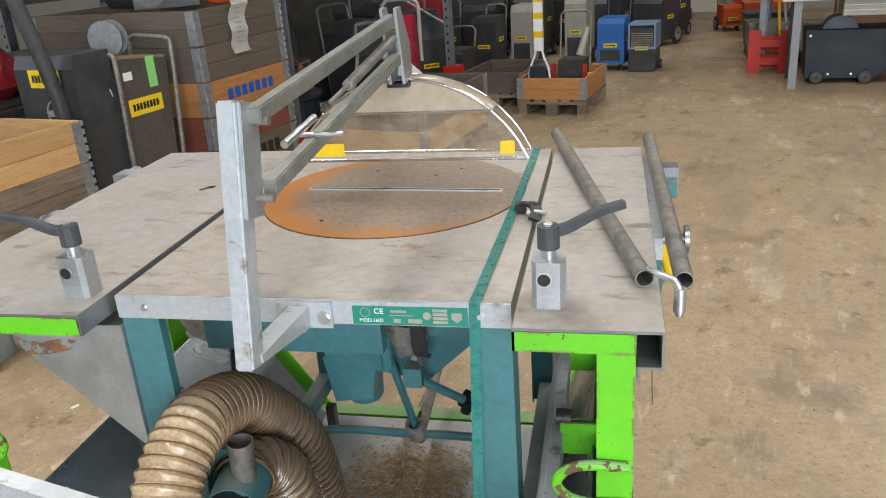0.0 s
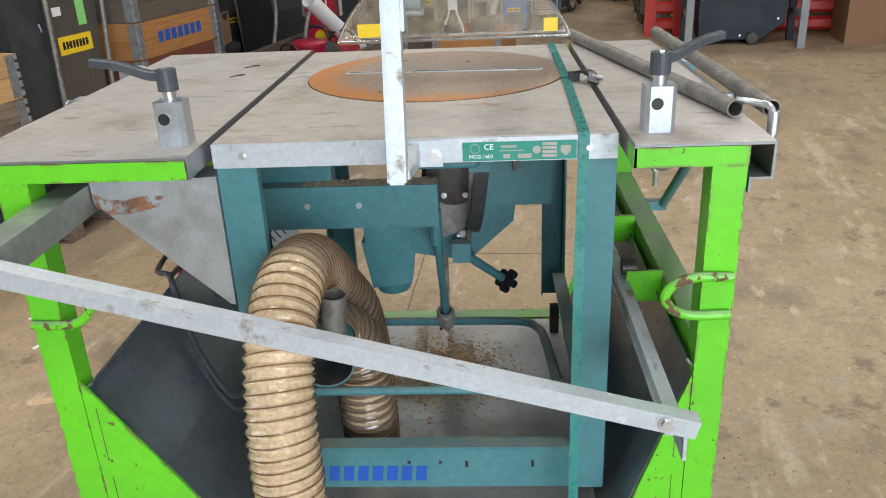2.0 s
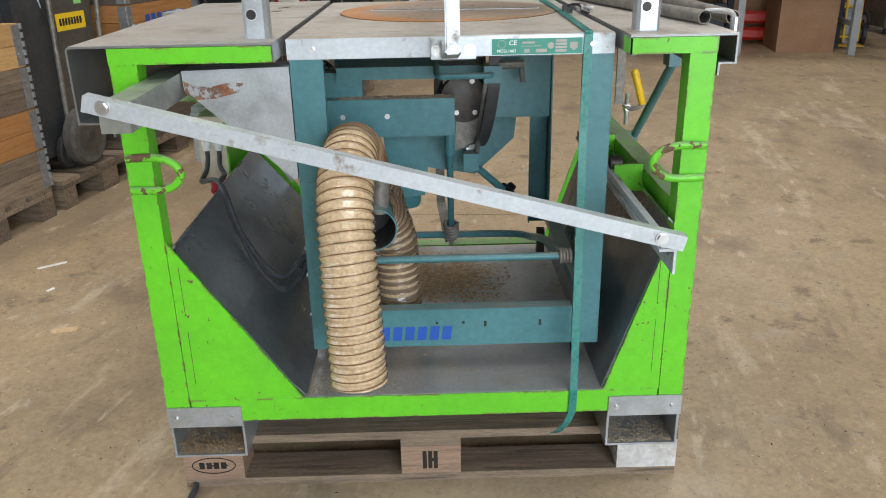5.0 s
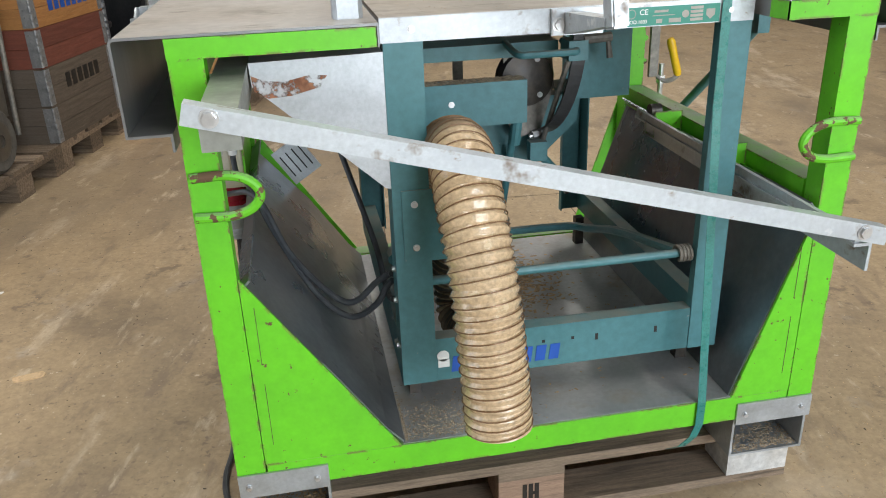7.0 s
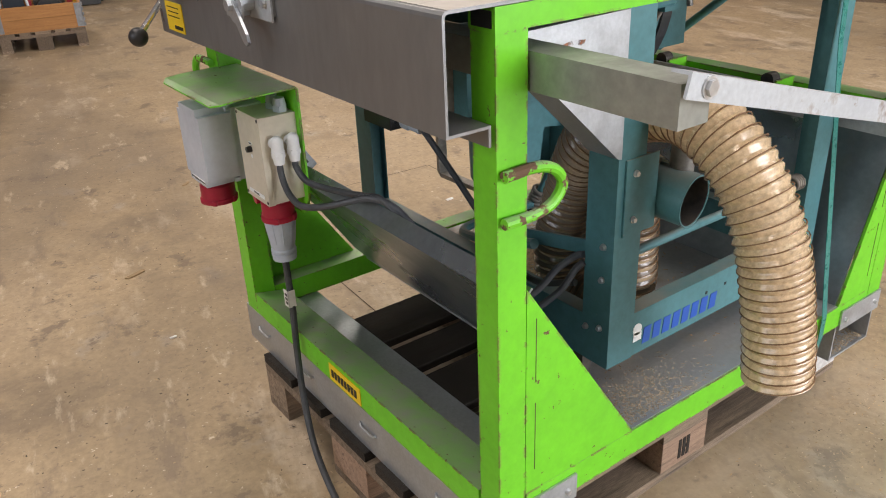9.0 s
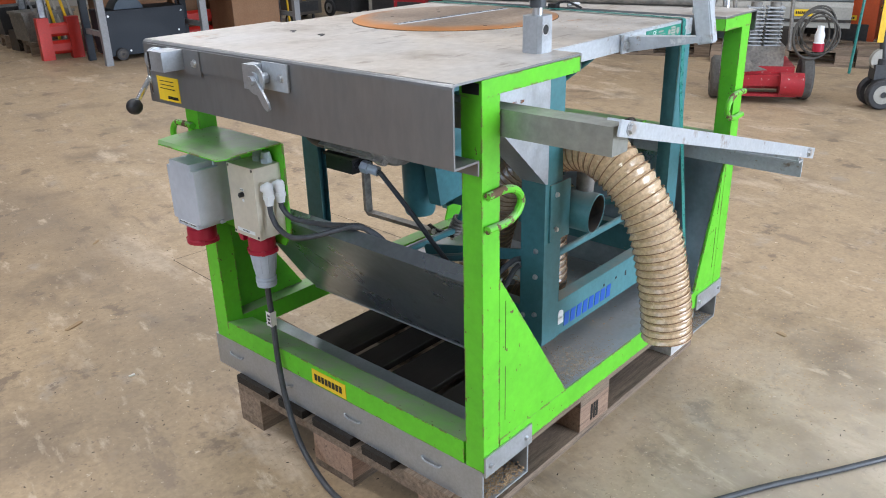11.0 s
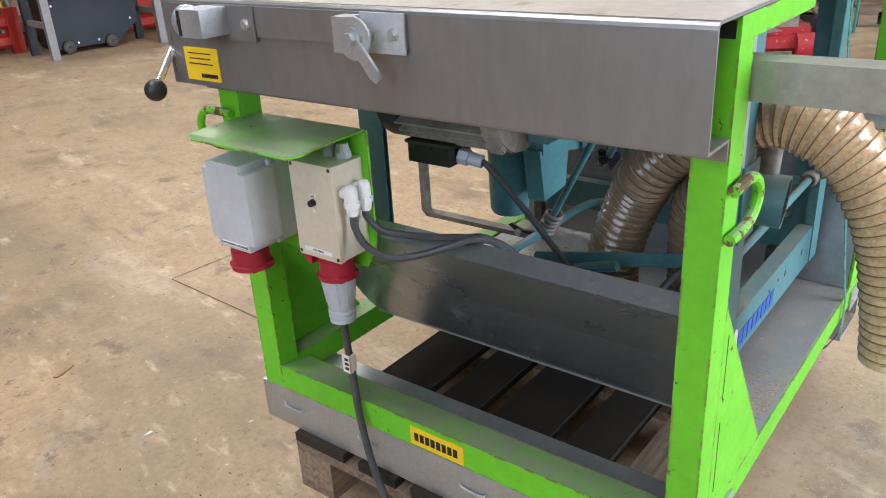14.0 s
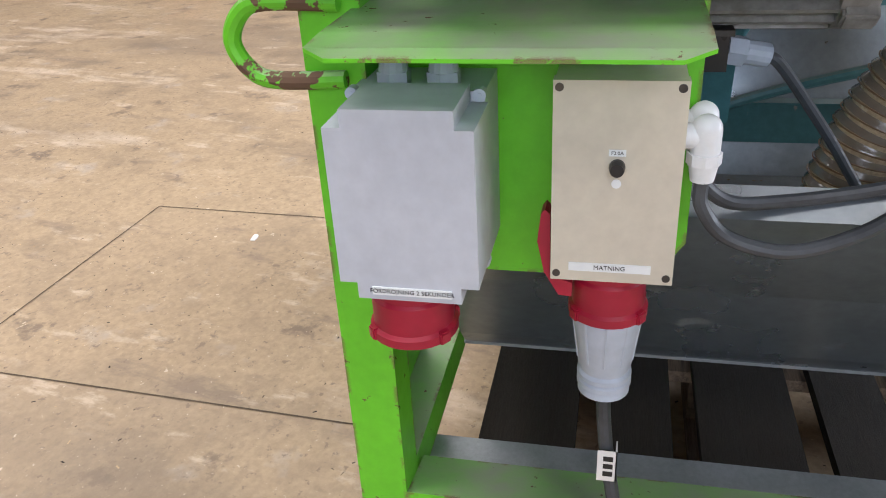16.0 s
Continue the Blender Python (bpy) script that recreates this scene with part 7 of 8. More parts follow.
# low collar pallet with a pole tool and a red frame machine
QV = (-1.57, 6.05)
HALF = Matrix.Diagonal((0.667, 0.775, 1, 1))
euro_pallet("pallet", HP(QV[0] + 0.62, QV[1], 0, 90) @ HALF, WOOD_OLD, "half pallet with one collar beside the aisle", height=PAL_Z, group="stock pallets")
pallet_collar(HP(QV[0], QV[1], PAL_Z), 0.62, 0.8, WOOD_ORANGE, "pinkish pine pallet collar with steel hinges")
euro_pallet("pallet", HP(QV[0] - 0.03, QV[1] + 0.28, 0, 90) @ HALF, WOOD_OLD, "half pallet with one grey collar", height=PAL_Z, group="stock pallets")
pallet_collar(HP(QV[0] - 0.65, QV[1] + 0.28, PAL_Z), 0.62, 0.8, WOOD_GREY, "grey pallet collar beside the low one")


def pole_tool(m):
    R = thing("pole_sander", "pole tool with white strapped shaft and blue head", "sander", m=m)
    b = B()
    box(b, 0.0, 0.16, 0, 0.14, 0, 0.30)
    part("head", b, SLATE, R, bevel=0.03)
    for s in (-1, 1):
        b = B()
        sweep(b, smooth_path([(0.08 + s * 0.11, 0.07, 0), (0.08 + s * 0.10, 0.07, 0.25), (0.08 + s * 0.04, 0.07, 0.42), (0.08 + s * 0.035, 0.07, 0.55)], 6), 0.012, 8)
        part("fork", b, WHITEPL, R, smooth=True)
    b = B()
    box(b, 0.035, 0.125, 0.05, 0.09, 0.45, 1.15)
    sh = part("shaft", b, WHITEPL, R, bevel=0.006)
    for z in (0.58, 0.76, 0.92):
        b = B()
        box(b, 0.034, 0.126, 0.049, 0.091, z, z + 0.06)
        part("yellow_band", b, YELLOWPL, sh)
    return R


pole_tool(HP(-1.49, 6.16, PAL_Z) @ Matrix.Scale(0.9, 4))


def frame_machine(m):
    R = thing("plate_compactor", "red-framed machine with dark engine and tube handle", "compactor", m=m)
    for x in (0, 0.36):
        b = B()
        box(b, x, x + 0.045, 0, 0.05, 0, 0.33)
        part("frame_post", b, REDPAINT, R, bevel=0.006)
    b = B()
    box(b, 0, 0.405, 0, 0.05, 0.0, 0.04)
    part("frame_bar", b, REDPAINT, R, bevel=0.006)
    b = B()
    rod(b, (0.2, -0.02, 0.14), (0.2, 0.12, 0.14), 0.12, 26)
    part("blower", b, DARKMACH, R, smooth=True)
    b = B()
    box(b, 0.06, 0.34, 0.1, 0.40, 0.05, 0.36)
    part("engine", b, DARKMET, R, bevel=0.03)
    hoop(R, 0.34, 0.25, 0.86, 0.30, 0.012, CAST, 0.03, 0.06)
    b = B()
    rod(b, (0.28, 0.2, 0.40), (0.36, 0.25, 0.70), 0.045, 16, 0.03)
    part("exhaust", b, PALEGREY, R, smooth=True)
    b = B()
    box(b, 0.415, 0.45, 0.0, 0.05, 0.05, 0.24)
    part("yellow_strap", b, YELLOWPL, R, bevel=0.005)
    return R


frame_machine(HP(-1.335, 6.3, PAL_Z) @ Matrix.Scale(0.82, 4))
# row behind: dehumidifiers and boxes
blue = rental_machine(HP(-1.02, 8.33), 0.29, 0.34, 0.52, DARKMACH, "small blue-grey air cleaner with front grille", "air cleaner", "air_cleaner", handle=0, z0=0.01, wheel_r=0.05, grille=True)
b = B()
for x in (-0.006, 0.278):
    box(b, x, x + 0.018, -0.012, 0.35, 0.25, 0.525)
box(b, 0.012, 0.278, -0.012, 0.35, 0.505, 0.525)
box(b, 0.012, 0.278, -0.012, 0.0, 0.25, 0.27)
part("frame", b, PALEBLUE, blue, "pale blue frame")
rental_machine(HP(-1.38, 8.36), 0.30, 0.40, 0.58, BLUEMACH, "blue rental cleaner on black wheels with tall handle", "cleaner", "floor_cleaner", handle=0.28, hmat=DARKMET)
for u, v, h in ((-2.45, 8.5, 0.74), (-1.86, 8.75, 0.80)):
    rental_machine(HP(u, v), 0.26, 0.42, h, PALEGREY, "tall pale grey boxy rental machine", "machine", handle=0, group="pale boxy machines")
rental_machine(HP(-2.80, 8.1), 0.30, 0.36, 0.66, DARKMACH, "dark ribbed machine with hose", "machine", handle=0.1)
yw = rental_machine(HP(-2.95, 7.3), 0.34, 0.4, 0.40, DARKMACH, "dark machine with yellow cover and white pipe", "machine", handle=0.2, st=False)
b = B()
ball(b, (0.1, 0.1, 0.42), 0.09, 16, 10, (1.2, 1, 0.7))
part("cover", b, YELLOWPL, yw, "yellow cover", smooth=True)
# far rows of dark machines with yellow labels
protos = [rental_machine(HP(-1.35, 10.3, 0, -20), 0.42, 0.5, 0.62, DARKMACH, "dark wheeled rental machine with yellow sticker", "machine", handle=0.2, wheel_r=0.14, group="dark wheeled machines"),
          rental_machine(HP(-2.0, 9.6), 0.45, 0.5, 0.70, DARKMACH, "dark wheeled rental machine with yellow sticker", "machine", handle=0.12, top=0.12, group="dark wheeled machines"),
          rental_machine(HP(-2.7, 9.4), 0.40, 0.45, 0.78, GREYMACH, "grey wheeled rental machine with yellow sticker", "machine", handle=0.16, top=0.08, group="grey wheeled machines")]
for v in (10.3, 11.1, 11.9, 12.8):
    for k in range(9):
        u = -1.35 - 0.56 * k + rng.uniform(-0.06, 0.06)
        if (v, k) == (10.3, 0):
            continue
        copy_thing(protos[rng.choice((0, 1, 1, 2))], HP(u, v + rng.uniform(-0.1, 0.1), 0, rng.uniform(-25, 15)))
for k in range(5):
    copy_thing(protos[1 + k % 2], HP(-3.35 - 0.62 * k, 9.2 + 0.1 * (k % 2), 0, rng.uniform(-15, 15)))
    copy_thing(protos[k % 3], HP(-3.6 - 0.6 * k, 8.2 + 0.1 * (k % 2), 0, rng.uniform(-15, 15)))
rental_machine(HP(-3.4, 7.6), 0.4, 0.4, 1.0, REDPAINT, "tall red machine behind the pallets", "machine", handle=0.15)

# far wall door with its frame
b = B()
box(b, -1.95, -0.62, 14.38, 14.46, 0.02, 2.25)
dr = solo("door_1", b, DOORWHITE, "plain cream double door in the far wall", "door", (0, 0, 0), kind="structure", m=HALL, bevel=0.004)
b = B()
for x0, x1, z0, z1 in ((-2.03, -1.95, 0, 2.33), (-0.62, -0.54, 0, 2.33), (-1.95, -0.62, 2.25, 2.33)):
    box(b, x0, x1, 14.36, 14.48, z0, z1)
part("door_frame", b, RACKSTEEL, dr)
b = B()
rod(b, (-0.72, 14.37, 1.0), (-0.72, 14.32, 1.0), 0.012, 10)
rod(b, (-0.72, 14.32, 1.0), (-0.84, 14.32, 1.0), 0.010, 10)
part("door_handle", b, BOLT, dr, smooth=True)


# ---- workbench, hopper and rack on the right of the aisle ----
def workbench(m):
    W = thing("workbench", "workbench with pale board top and grey steel legs", "workbench", m=m)
    b = B()
    box(b, -0.14, 2.35, -0.06, 0.70, 0.80, 0.835)
    part("top", b, BENCHTOP, W, bevel=0.004)
    for x in (0.0, 1.06, 2.2):
        for y in (0.0, 0.52):
            b = B()
            box(b, x - 0.035, x + 0.035, y - 0.03, y + 0.03, 0.0, 0.80)
            part("leg", b, BENCHLEG if y == 0 else SLATE, W, bevel=0.004)
        b = B()
        box(b, x - 0.02, x + 0.02, 0.03, 0.49, 0.28, 0.33)
        part("cross_bar", b, BENCHLEG, W, bevel=0.003)
    b = B()
    box(b, 0.38, 0.82, 0.0, 0.44, 0.655, 0.795)
    dw = part("drawer", b, PALEGREY, W, "pale steel drawer unit", bevel=0.004)
    for z in (0.70, 0.745):
        b = B()
        box(b, 0.385, 0.815, -0.006, 0.0, z, z + 0.004)
        part("drawer_edge", b, WHITEINK, dw)
    return W


workbench(HP(0.69, 7.40, 0, 4))
for u, v, mt in ((1.5, 7.75, REDPAINT), (1.62, 7.8, DARKMET), (1.75, 7.85, WOOD_DARK)):
    clutter_item(HP(u, v, 0.835, 20), "tool", 0.16, mt)
b = B()
for k in range(3):
    prism(b, [(0, 0), (0.16, 0), (0.15, 0.34), (0.02, 0.36)], "y", 0.03 * k, 0.03 * k + 0.025, pose(0.1 * k, 0, 0, 0, 0, 8 * k))
jk = solo("safety_jacket", b, material("hi_vis_cloth", (0.52, 0.72, 0.02), 0.7, second=(0.42, 0.6, 0.02), scale=14, fine_amt=0.1, bump=0.3), "yellow and black safety jacket draped on the bench", "jacket", (0, 0, 0), m=HP(0.60, 7.62, 0.836), bevel=0.008)
b = B()
prism(b, [(0.16, 0), (0.22, 0), (0.21, 0.33), (0.15, 0.34)], "y", -0.01, 0.09)
part("dark_panel", b, DARKMACH, jk)


def tipping_hopper(m):
    T = thing("tipping_hopper", "dark slate-blue steel hopper on small wheels", "hopper", m=m)
    b = B()
    prism(b, [(0, 0.05), (0.60, 0.05), (0.82, 0.22), (0.84, 0.50), (-0.02, 0.50)], "y", 0, 0.45)
    part("body", b, SLATE, T, bevel=0.01)
    b = B()
    rod(b, (0.28, 0.1, 0.46), (0.28, 0.34, 0.46), 0.16, 28)
    part("drum", b, material("grey_blue_cover", (0.07, 0.10, 0.135), 0.45, fine_amt=0.1), T, "grey-blue drum cover", smooth=True)
    for x in (0.10, 0.52):
        wheel(T, (x, -0.01, 0.065), (0, 1, 0), 0.065, 0.04, RUBBER, DARKMET)
    for x, z in ((0.2, 0.09), (0.4, 0.09), (0.75, 0.25), (0.8, 0.45), (0.02, 0.45)):
        bolt(T, (x, 0, z), (0, -1, 0), 0.008)
    b = B()
    rod(b, (0.80, 0.1, 0.56), (1.05, 0.1, 0.60), 0.012, 8)
    rod(b, (0.80, 0.1, 0.50), (0.80, 0.1, 0.57), 0.012, 8)
    part("lever", b, BLACKPL, T, smooth=True)
    return T


tipping_hopper(HP(0.80, 7.66, 0, 4))


def rack_guard(m, length, label):
    G = thing("rack_guard", label, "rack guard", m=m, group="red rack guards")
    for z in (0.06, 0.24):
        b = B()
        sheet(b, [(0.0, z), (-0.03, z + 0.03), (-0.03, z + 0.10), (0.0, z + 0.13)], 0.005, "x", 0.06, length)
        part("guard_rail", b, REDGUARD, G)
    for x in (0, length - 0.12):
        b = B()
        box(b, x, x + 0.12, -0.045, 0.06, 0, 0.43)
        part("guard_post", b, REDGUARD, G, bevel=0.008)
    return G


rack_guard(HP(0.24, 8.26, 0, 2), 0.42, "red steel guard at a rack foot")
rack_guard(HP(0.85, 8.28, 0, 2), 1.5, "long red steel guard rail along a rack")
pallet_rack(HP(0.36, 8.45), 2.7, 1.05, (1.3, 2.3), "blue-grey pallet rack behind the workbench", red=False)
for x, y, w, d, h in ((1.05, 8.75, 0.75, 0.6, 0.72), (1.85, 8.7, 0.7, 0.6, 0.80)):
    solo("cardboard_box", box(B(), 0, w, 0, d, 0, h), CARDBOARD, "brown cardboard box in the rack", "box", (0, 0, 0), m=HP(x, y), bevel=0.004, group="cardboard boxes")
for k, (u, v) in enumerate(((0.55, 8.7), (0.62, 8.75), (0.70, 8.7), (0.78, 8.72))):
    b = B()
    rod(b, (0, 0, 0), (-0.10 - 0.02 * k, 0.2, 1.1), 0.016, 8)
    solo("pipe", b, PALEGREY if k % 2 else YELLOWPL, "long pipe leaning in the rack", "pipe", (0, 0, 0), m=HP(u, v), smooth=True, group="leaning pipes")
cb = solo("cardboard_box", box(box(B(), 0, 0.58, 0, 0.60, 0.0, 1.30), 0.0, 0.58, -0.002, 0.0, 0.0, 0.002), CARDBOARD, "tall brown cardboard box on the floor", "box", (0, 0, 0), m=HP(2.18, 7.70, 0, 3), bevel=0.004)
b = B()
box(b, 0.34, 0.40, -0.003, -0.0005, 0.60, 0.68)
lb_ = part("paper_label", b, WHITEINK, cb, "white paper label")
b = B()
box(b, 0.345, 0.395, -0.0045, -0.003, 0.63, 0.675)
part("print", b, INK, lb_)


def hand_truck(m):
    H = thing("hand_truck", "yellow steel hand truck with black wheels", "hand truck", m=m)
    for x in (0.0, 0.15, 0.30):
        b = B()
        rod(b, (x, 0.0, 0.05), (x, 0.10, 1.2), 0.014, 10)
        part("rail", b, YELLOWPL, H, smooth=True)
    for z in (0.10, 0.42, 0.8):
        b = B()
        rod(b, (0, z * 0.085, z), (0.30, z * 0.085, z), 0.012, 10)
        part("rung", b, YELLOWPL, H, smooth=True)
    b = B()
    box(b, -0.02, 0.32, -0.20, 0.02, 0.02, 0.03)
    part("toe_plate", b, YELLOWPL, H)
    for x in (-0.06, 0.36):
        wheel(H, (x, 0.09, 0.12), (1, 0, 0), 0.12, 0.05)
    return H


hand_truck(HP(2.83, 8.25))
for u, v, mt in ((3.7, 9.3, GREYMACH), (4.5, 9.1, DARKMACH), (3.2, 9.9, REDPAINT), (5.2, 8.6, REDPAINT), (5.6, 7.6, DARKMACH)):
    rental_machine(HP(u, v, 0, 10), 0.5, 0.55, 0.6, mt, "wheeled rental machine standing by the far rack", "machine", handle=0.3, wheel_r=0.12, group="machines by the far rack")
# right side of the aisle, farther on
rack_guard(HP(-0.20, 12.6, 0, 90), 0.5, "red steel guard at a rack foot")
for k, (v, mt) in enumerate(((8.75, CAST), (9.2, DARKMET), (9.65, DARKMACH), (10.3, DARKMET), (11.0, ORANGE), (11.7, REDPAINT))):
    euro_pallet("pallet", HP(0.22 - 0.05 * k, v - 0.1, 0), WOOD_OLD, "pallet in the aisle row", height=PAL_Z, group="aisle pallets") if k in (0, 2, 4) else None
    clutter_item(HP(0.24 - 0.05 * k, v, PAL_Z if k in (0, 2, 4) else 0.0, 10), "tool" if k % 2 else "crate", 0.5, mt)
rental_machine(HP(-0.30, 11.6, 0, 20), 0.26, 0.4, 0.36, ORANGE, "orange wheeled machine in the aisle row", "machine", handle=0.3, wheel_r=0.1)


# ---- east side: scarifier, pallet truck, machines on pallets ----
def scarifier(m):
    S = thing("floor_scarifier", "dusty red floor scarifier with finned engine and grey tyres", "scarifier", m=m)
    b = B()
    box(b, 0.06, 0.52, 0, 0.07, 0.13, 0.21)
    prism(b, [(0.06, 0.07), (0.12, 0.07), (0.16, 0.13), (0.06, 0.13)], "y", 0, 0.07)
    box(b, 0.06, 0.52, 0.0, 0.07, 0.055, 0.075)
    part("front_bar", b, REDPAINT, S, bevel=0.006)
    b = B()
    rod(b, (0.40, 0.03, 0.14), (0.56, 0.03, 0.14), 0.085, 24)
    part("drum_end", b, REDPAINT, S, smooth=True)
    b = B()
    box(b, 0.10, 0.50, 0.07, 0.55, 0.10, 0.26)
    part("chassis", b, REDPAINT, S, bevel=0.012)
    b = B()
    prism(b, [(-0.02, 0.22), (0.30, 0.25), (0.20, 0.29), (0.12, 0.38), (0.10, 0.56), (-0.02, 0.56)], "y", -0.03, -0.018)
    part("side_plate", b, CAST, S, "grey steel plate")
    b = B()
    box(b, 0.14, 0.42, 0.08, 0.34, 0.26, 0.40)
    part("crankcase", b, CAST, S, bevel=0.015)
    for x in (0.20, 0.33):
        b = B()
        rod(b, (x, 0.16, 0.38), (x, 0.16, 0.70), 0.038, 18)
        cy_ = part("cylinder", b, CAST, S, smooth=True)
        for k in range(11):
            b = B()
            box(b, x - 0.056, x + 0.056, 0.09, 0.23, 0.40 + k * 0.026, 0.408 + k * 0.026)
            part("fin", b, GALV_OLD, cy_)
    for x in (-0.02, 0.60):
        wheel(S, (x, 0.22, 0.155), (1, 0, 0), 0.155, 0.085, TYRE, GREYMACH)
    b = B()
    sweep(b, [(0.60 + 0.020 * math.sin(0.31 * a) + (0.118 + 0.026 * math.sin(0.43 * a)) * math.cos(a), 0.02 + 0.025 * math.sin(0.7 * a), 0.50 + 0.018 * math.cos(0.27 * a) + (0.150 + 0.022 * math.cos(0.37 * a)) * math.sin(a)) for a in [k * 0.22 for k in range(172)]], 0.0068, 7)
    part("cable_coil", b, TYRE, S, "grey coiled cable", smooth=True)
    b = B()
    lathe(b, [(0.036, 0), (0.036, 0.05), (0.030, 0.055), (0.034, 0.10), (0.024, 0.13), (0.022, 0.16)], (0.61, -0.05, 0.40), (0, 0, 1), 18)
    pl = part("plug", b, WHITEPL, S, "white plug with red ring", smooth=True)
    b = B()
    rod(b, (0.61, -0.05, 0.39), (0.61, -0.05, 0.445), 0.038, 18)
    part("plug_ring", b, REDPL, pl, smooth=True)
    hoop(S, 0.42, 0.3, 1.0, 0.55, 0.015, CAST, 0.1, 0.25)
    return S


dirx = math.degrees(math.atan2(0.934 - 1.401, 4.383 - 4.138))
scarifier(WP(4.06, 1.52, 0, dirx))


def pallet_truck(m):
    T = thing("pallet_truck", "cream hand pallet truck with grey-hubbed steering wheel", "pallet truck", m=m)
    wheel(T, (0.06, 0.0, 0.105), (0, 1, 0), 0.105, 0.06, RUBBER, PALEGREY)
    wheel(T, (0.06, 0.14, 0.105), (0, 1, 0), 0.105, 0.05, RUBBER, PALEGREY)
    b = B()
    rod(b, (0.06, 0.07, 0.1), (0.06, 0.07, 0.34), 0.045, 16)
    box(b, 0.0, 0.2, 0.02, 0.12, 0.20, 0.30)
    part("pump", b, DARKMACH, T, bevel=0.005)
    b = B()
    rod(b, (0.05, 0.05, 0.33), (0.05, 0.09, 0.33), 0.075, 22)
    part("pulley", b, PALEGREY, T, smooth=True)
    b = B()
    prism(b, [(0.16, 0.06), (0.42, 0.06), (0.40, 0.43), (0.30, 0.46), (0.18, 0.44)], "y", -0.03, 0.22)
    part("body", b, DOORWHITE, T, bevel=0.02)
    b = B()
    word_bars(b, wall_plane((0.27, -0.031, 0.24), (0, 0, -1), (1, 0, 0)), 0.20, 0.045, 7)
    part("word_bar", b, CAST, T)
    b = B()
    box(b, 0.22, 0.26, -0.0325, -0.0305, 0.37, 0.40)
    part("badge", b, YELLOWPL, T)
    for y in (-0.10, 0.24):
        b = B()
        box(b, 0.40, 1.5, y, y + 0.15, 0.05, 0.09)
        part("fork", b, DOORWHITE, T, bevel=0.005)
    b = B()
    rod(b, (0.06, 0.07, 0.34), (0.02, 0.07, 0.62), 0.025, 12)
    rod(b, (0.02, 0.07, 0.62), (-0.02, 0.07, 1.1), 0.018, 12)
    part("tiller", b, DARKMACH, T, smooth=True)
    b = B()
    box(b, -0.01, 0.03, 0.045, 0.05, 0.45, 0.85)
    part("yellow_band", b, YELLOWPL, T)
    return T


pallet_truck(WP(4.46, 0.60, 0, -52))
euro_pallet("pallet", WP(4.55, 0.16, 0, -60), WOOD_OLD, "pallet lifted on the truck forks", height=0.146, group="east pallets")
# pallets with machines behind the scarifier
for x, y, rz in ((5.46, 3.55, -70), (5.66, 2.32, -72), (6.02, 1.15, -72), (6.3, 0.0, -72), (5.3, 4.9, -74)):
    euro_pallet("pallet", WP(x, y, 0, rz), WOOD_OLD, "weathered pallet with machines by the east side", height=0.146, group="east pallets")


def steel_beam_machine(m):
    S = thing("conveyor", "long grey conveyor lying on pallets", "conveyor", m=m)
    b = B()
    prism(b, [(0, 0), (0.22, 0), (0.22, 0.16), (0.18, 0.22), (0.02, 0.22), (0, 0.18)], "x", 0, 2.3)
    part("body", b, PALEGREY, S, bevel=0.008)
    b = B()
    box(b, 0.0, 2.3, -0.012, -0.001, 0.05, 0.075)
    part("edge_rail", b, DARKMET, S)
    b = B()
    rod(b, (0, 0.1, 0.27), (2.3, 0.1, 0.27), 0.05, 20)
    part("roller_tube", b, GALV_OLD, S, smooth=True)
    sticker(S, wall_plane((1.9, -0.013, 0.13), (1, 0, 0), (0, 0, 1)), 0.16, 0.06)
    return S


steel_beam_machine(WP(5.55, 3.5, 0.30, -72))
for x, y, z, rz, w, d, h, mt in ((5.55, 3.55, 0.146, -70, 0.5, 0.4, 0.15, DARKMACH), (5.75, 2.2, 0.146, -72, 0.5, 0.5, 0.15, DARKMACH)):
    solo("support_block", box(B(), 0, w, 0, d, 0, h + 0.01), WOOD_DARK, "dark timber support under the conveyor", "timber", (0, 0, 0), m=WP(x, y, z, rz), bevel=0.01, group="timber supports")
for x, y, mt, h in ((6.25, 4.4, ORANGE, 0.62), (6.35, 3.6, DARKMACH, 0.7), (6.45, 2.9, ORANGE, 0.66), (6.5, 2.3, DARKMACH, 0.72), (6.6, 1.7, ORANGE, 0.7), (6.2, 0.95, DARKMACH, 0.55), (6.35, 0.4, DARKMACH, 0.6), (6.5, -0.2, YELLOWPL, 0.5),
                    (6.2, 5.3, REDPAINT, 0.75), (6.15, 6.1, DARKMACH, 0.8), (6.1, 6.9, REDPAINT, 0.7), (6.4, 7.7, PALEGREY, 0.7), (7.2, 1.2, PALEGREY, 0.9), (7.2, 2.4, DARKMACH, 0.9), (7.3, 3.6, WOOD_GREY, 0.8)):
    rental_machine(WP(x, y, 0.146 if x < 6.4 and y < 1.2 else 0.0, -72 + rng.uniform(-12, 12)), 0.5, 0.5, h, mt, "rental machine parked along the east side", "machine", handle=0.25, wheel_r=0.1, group="machines along the east side", top=0.1)
b = B()
rod(b, (0, 0, 0), (0.06, 0.0, 0.85), 0.012, 8)
solo("strap_pole", b, STRAP, "thin teal pole leaning on a machine", "pole", (0, 0, 0), m=WP(5.75, 1.12, 0.0, -20), smooth=True)

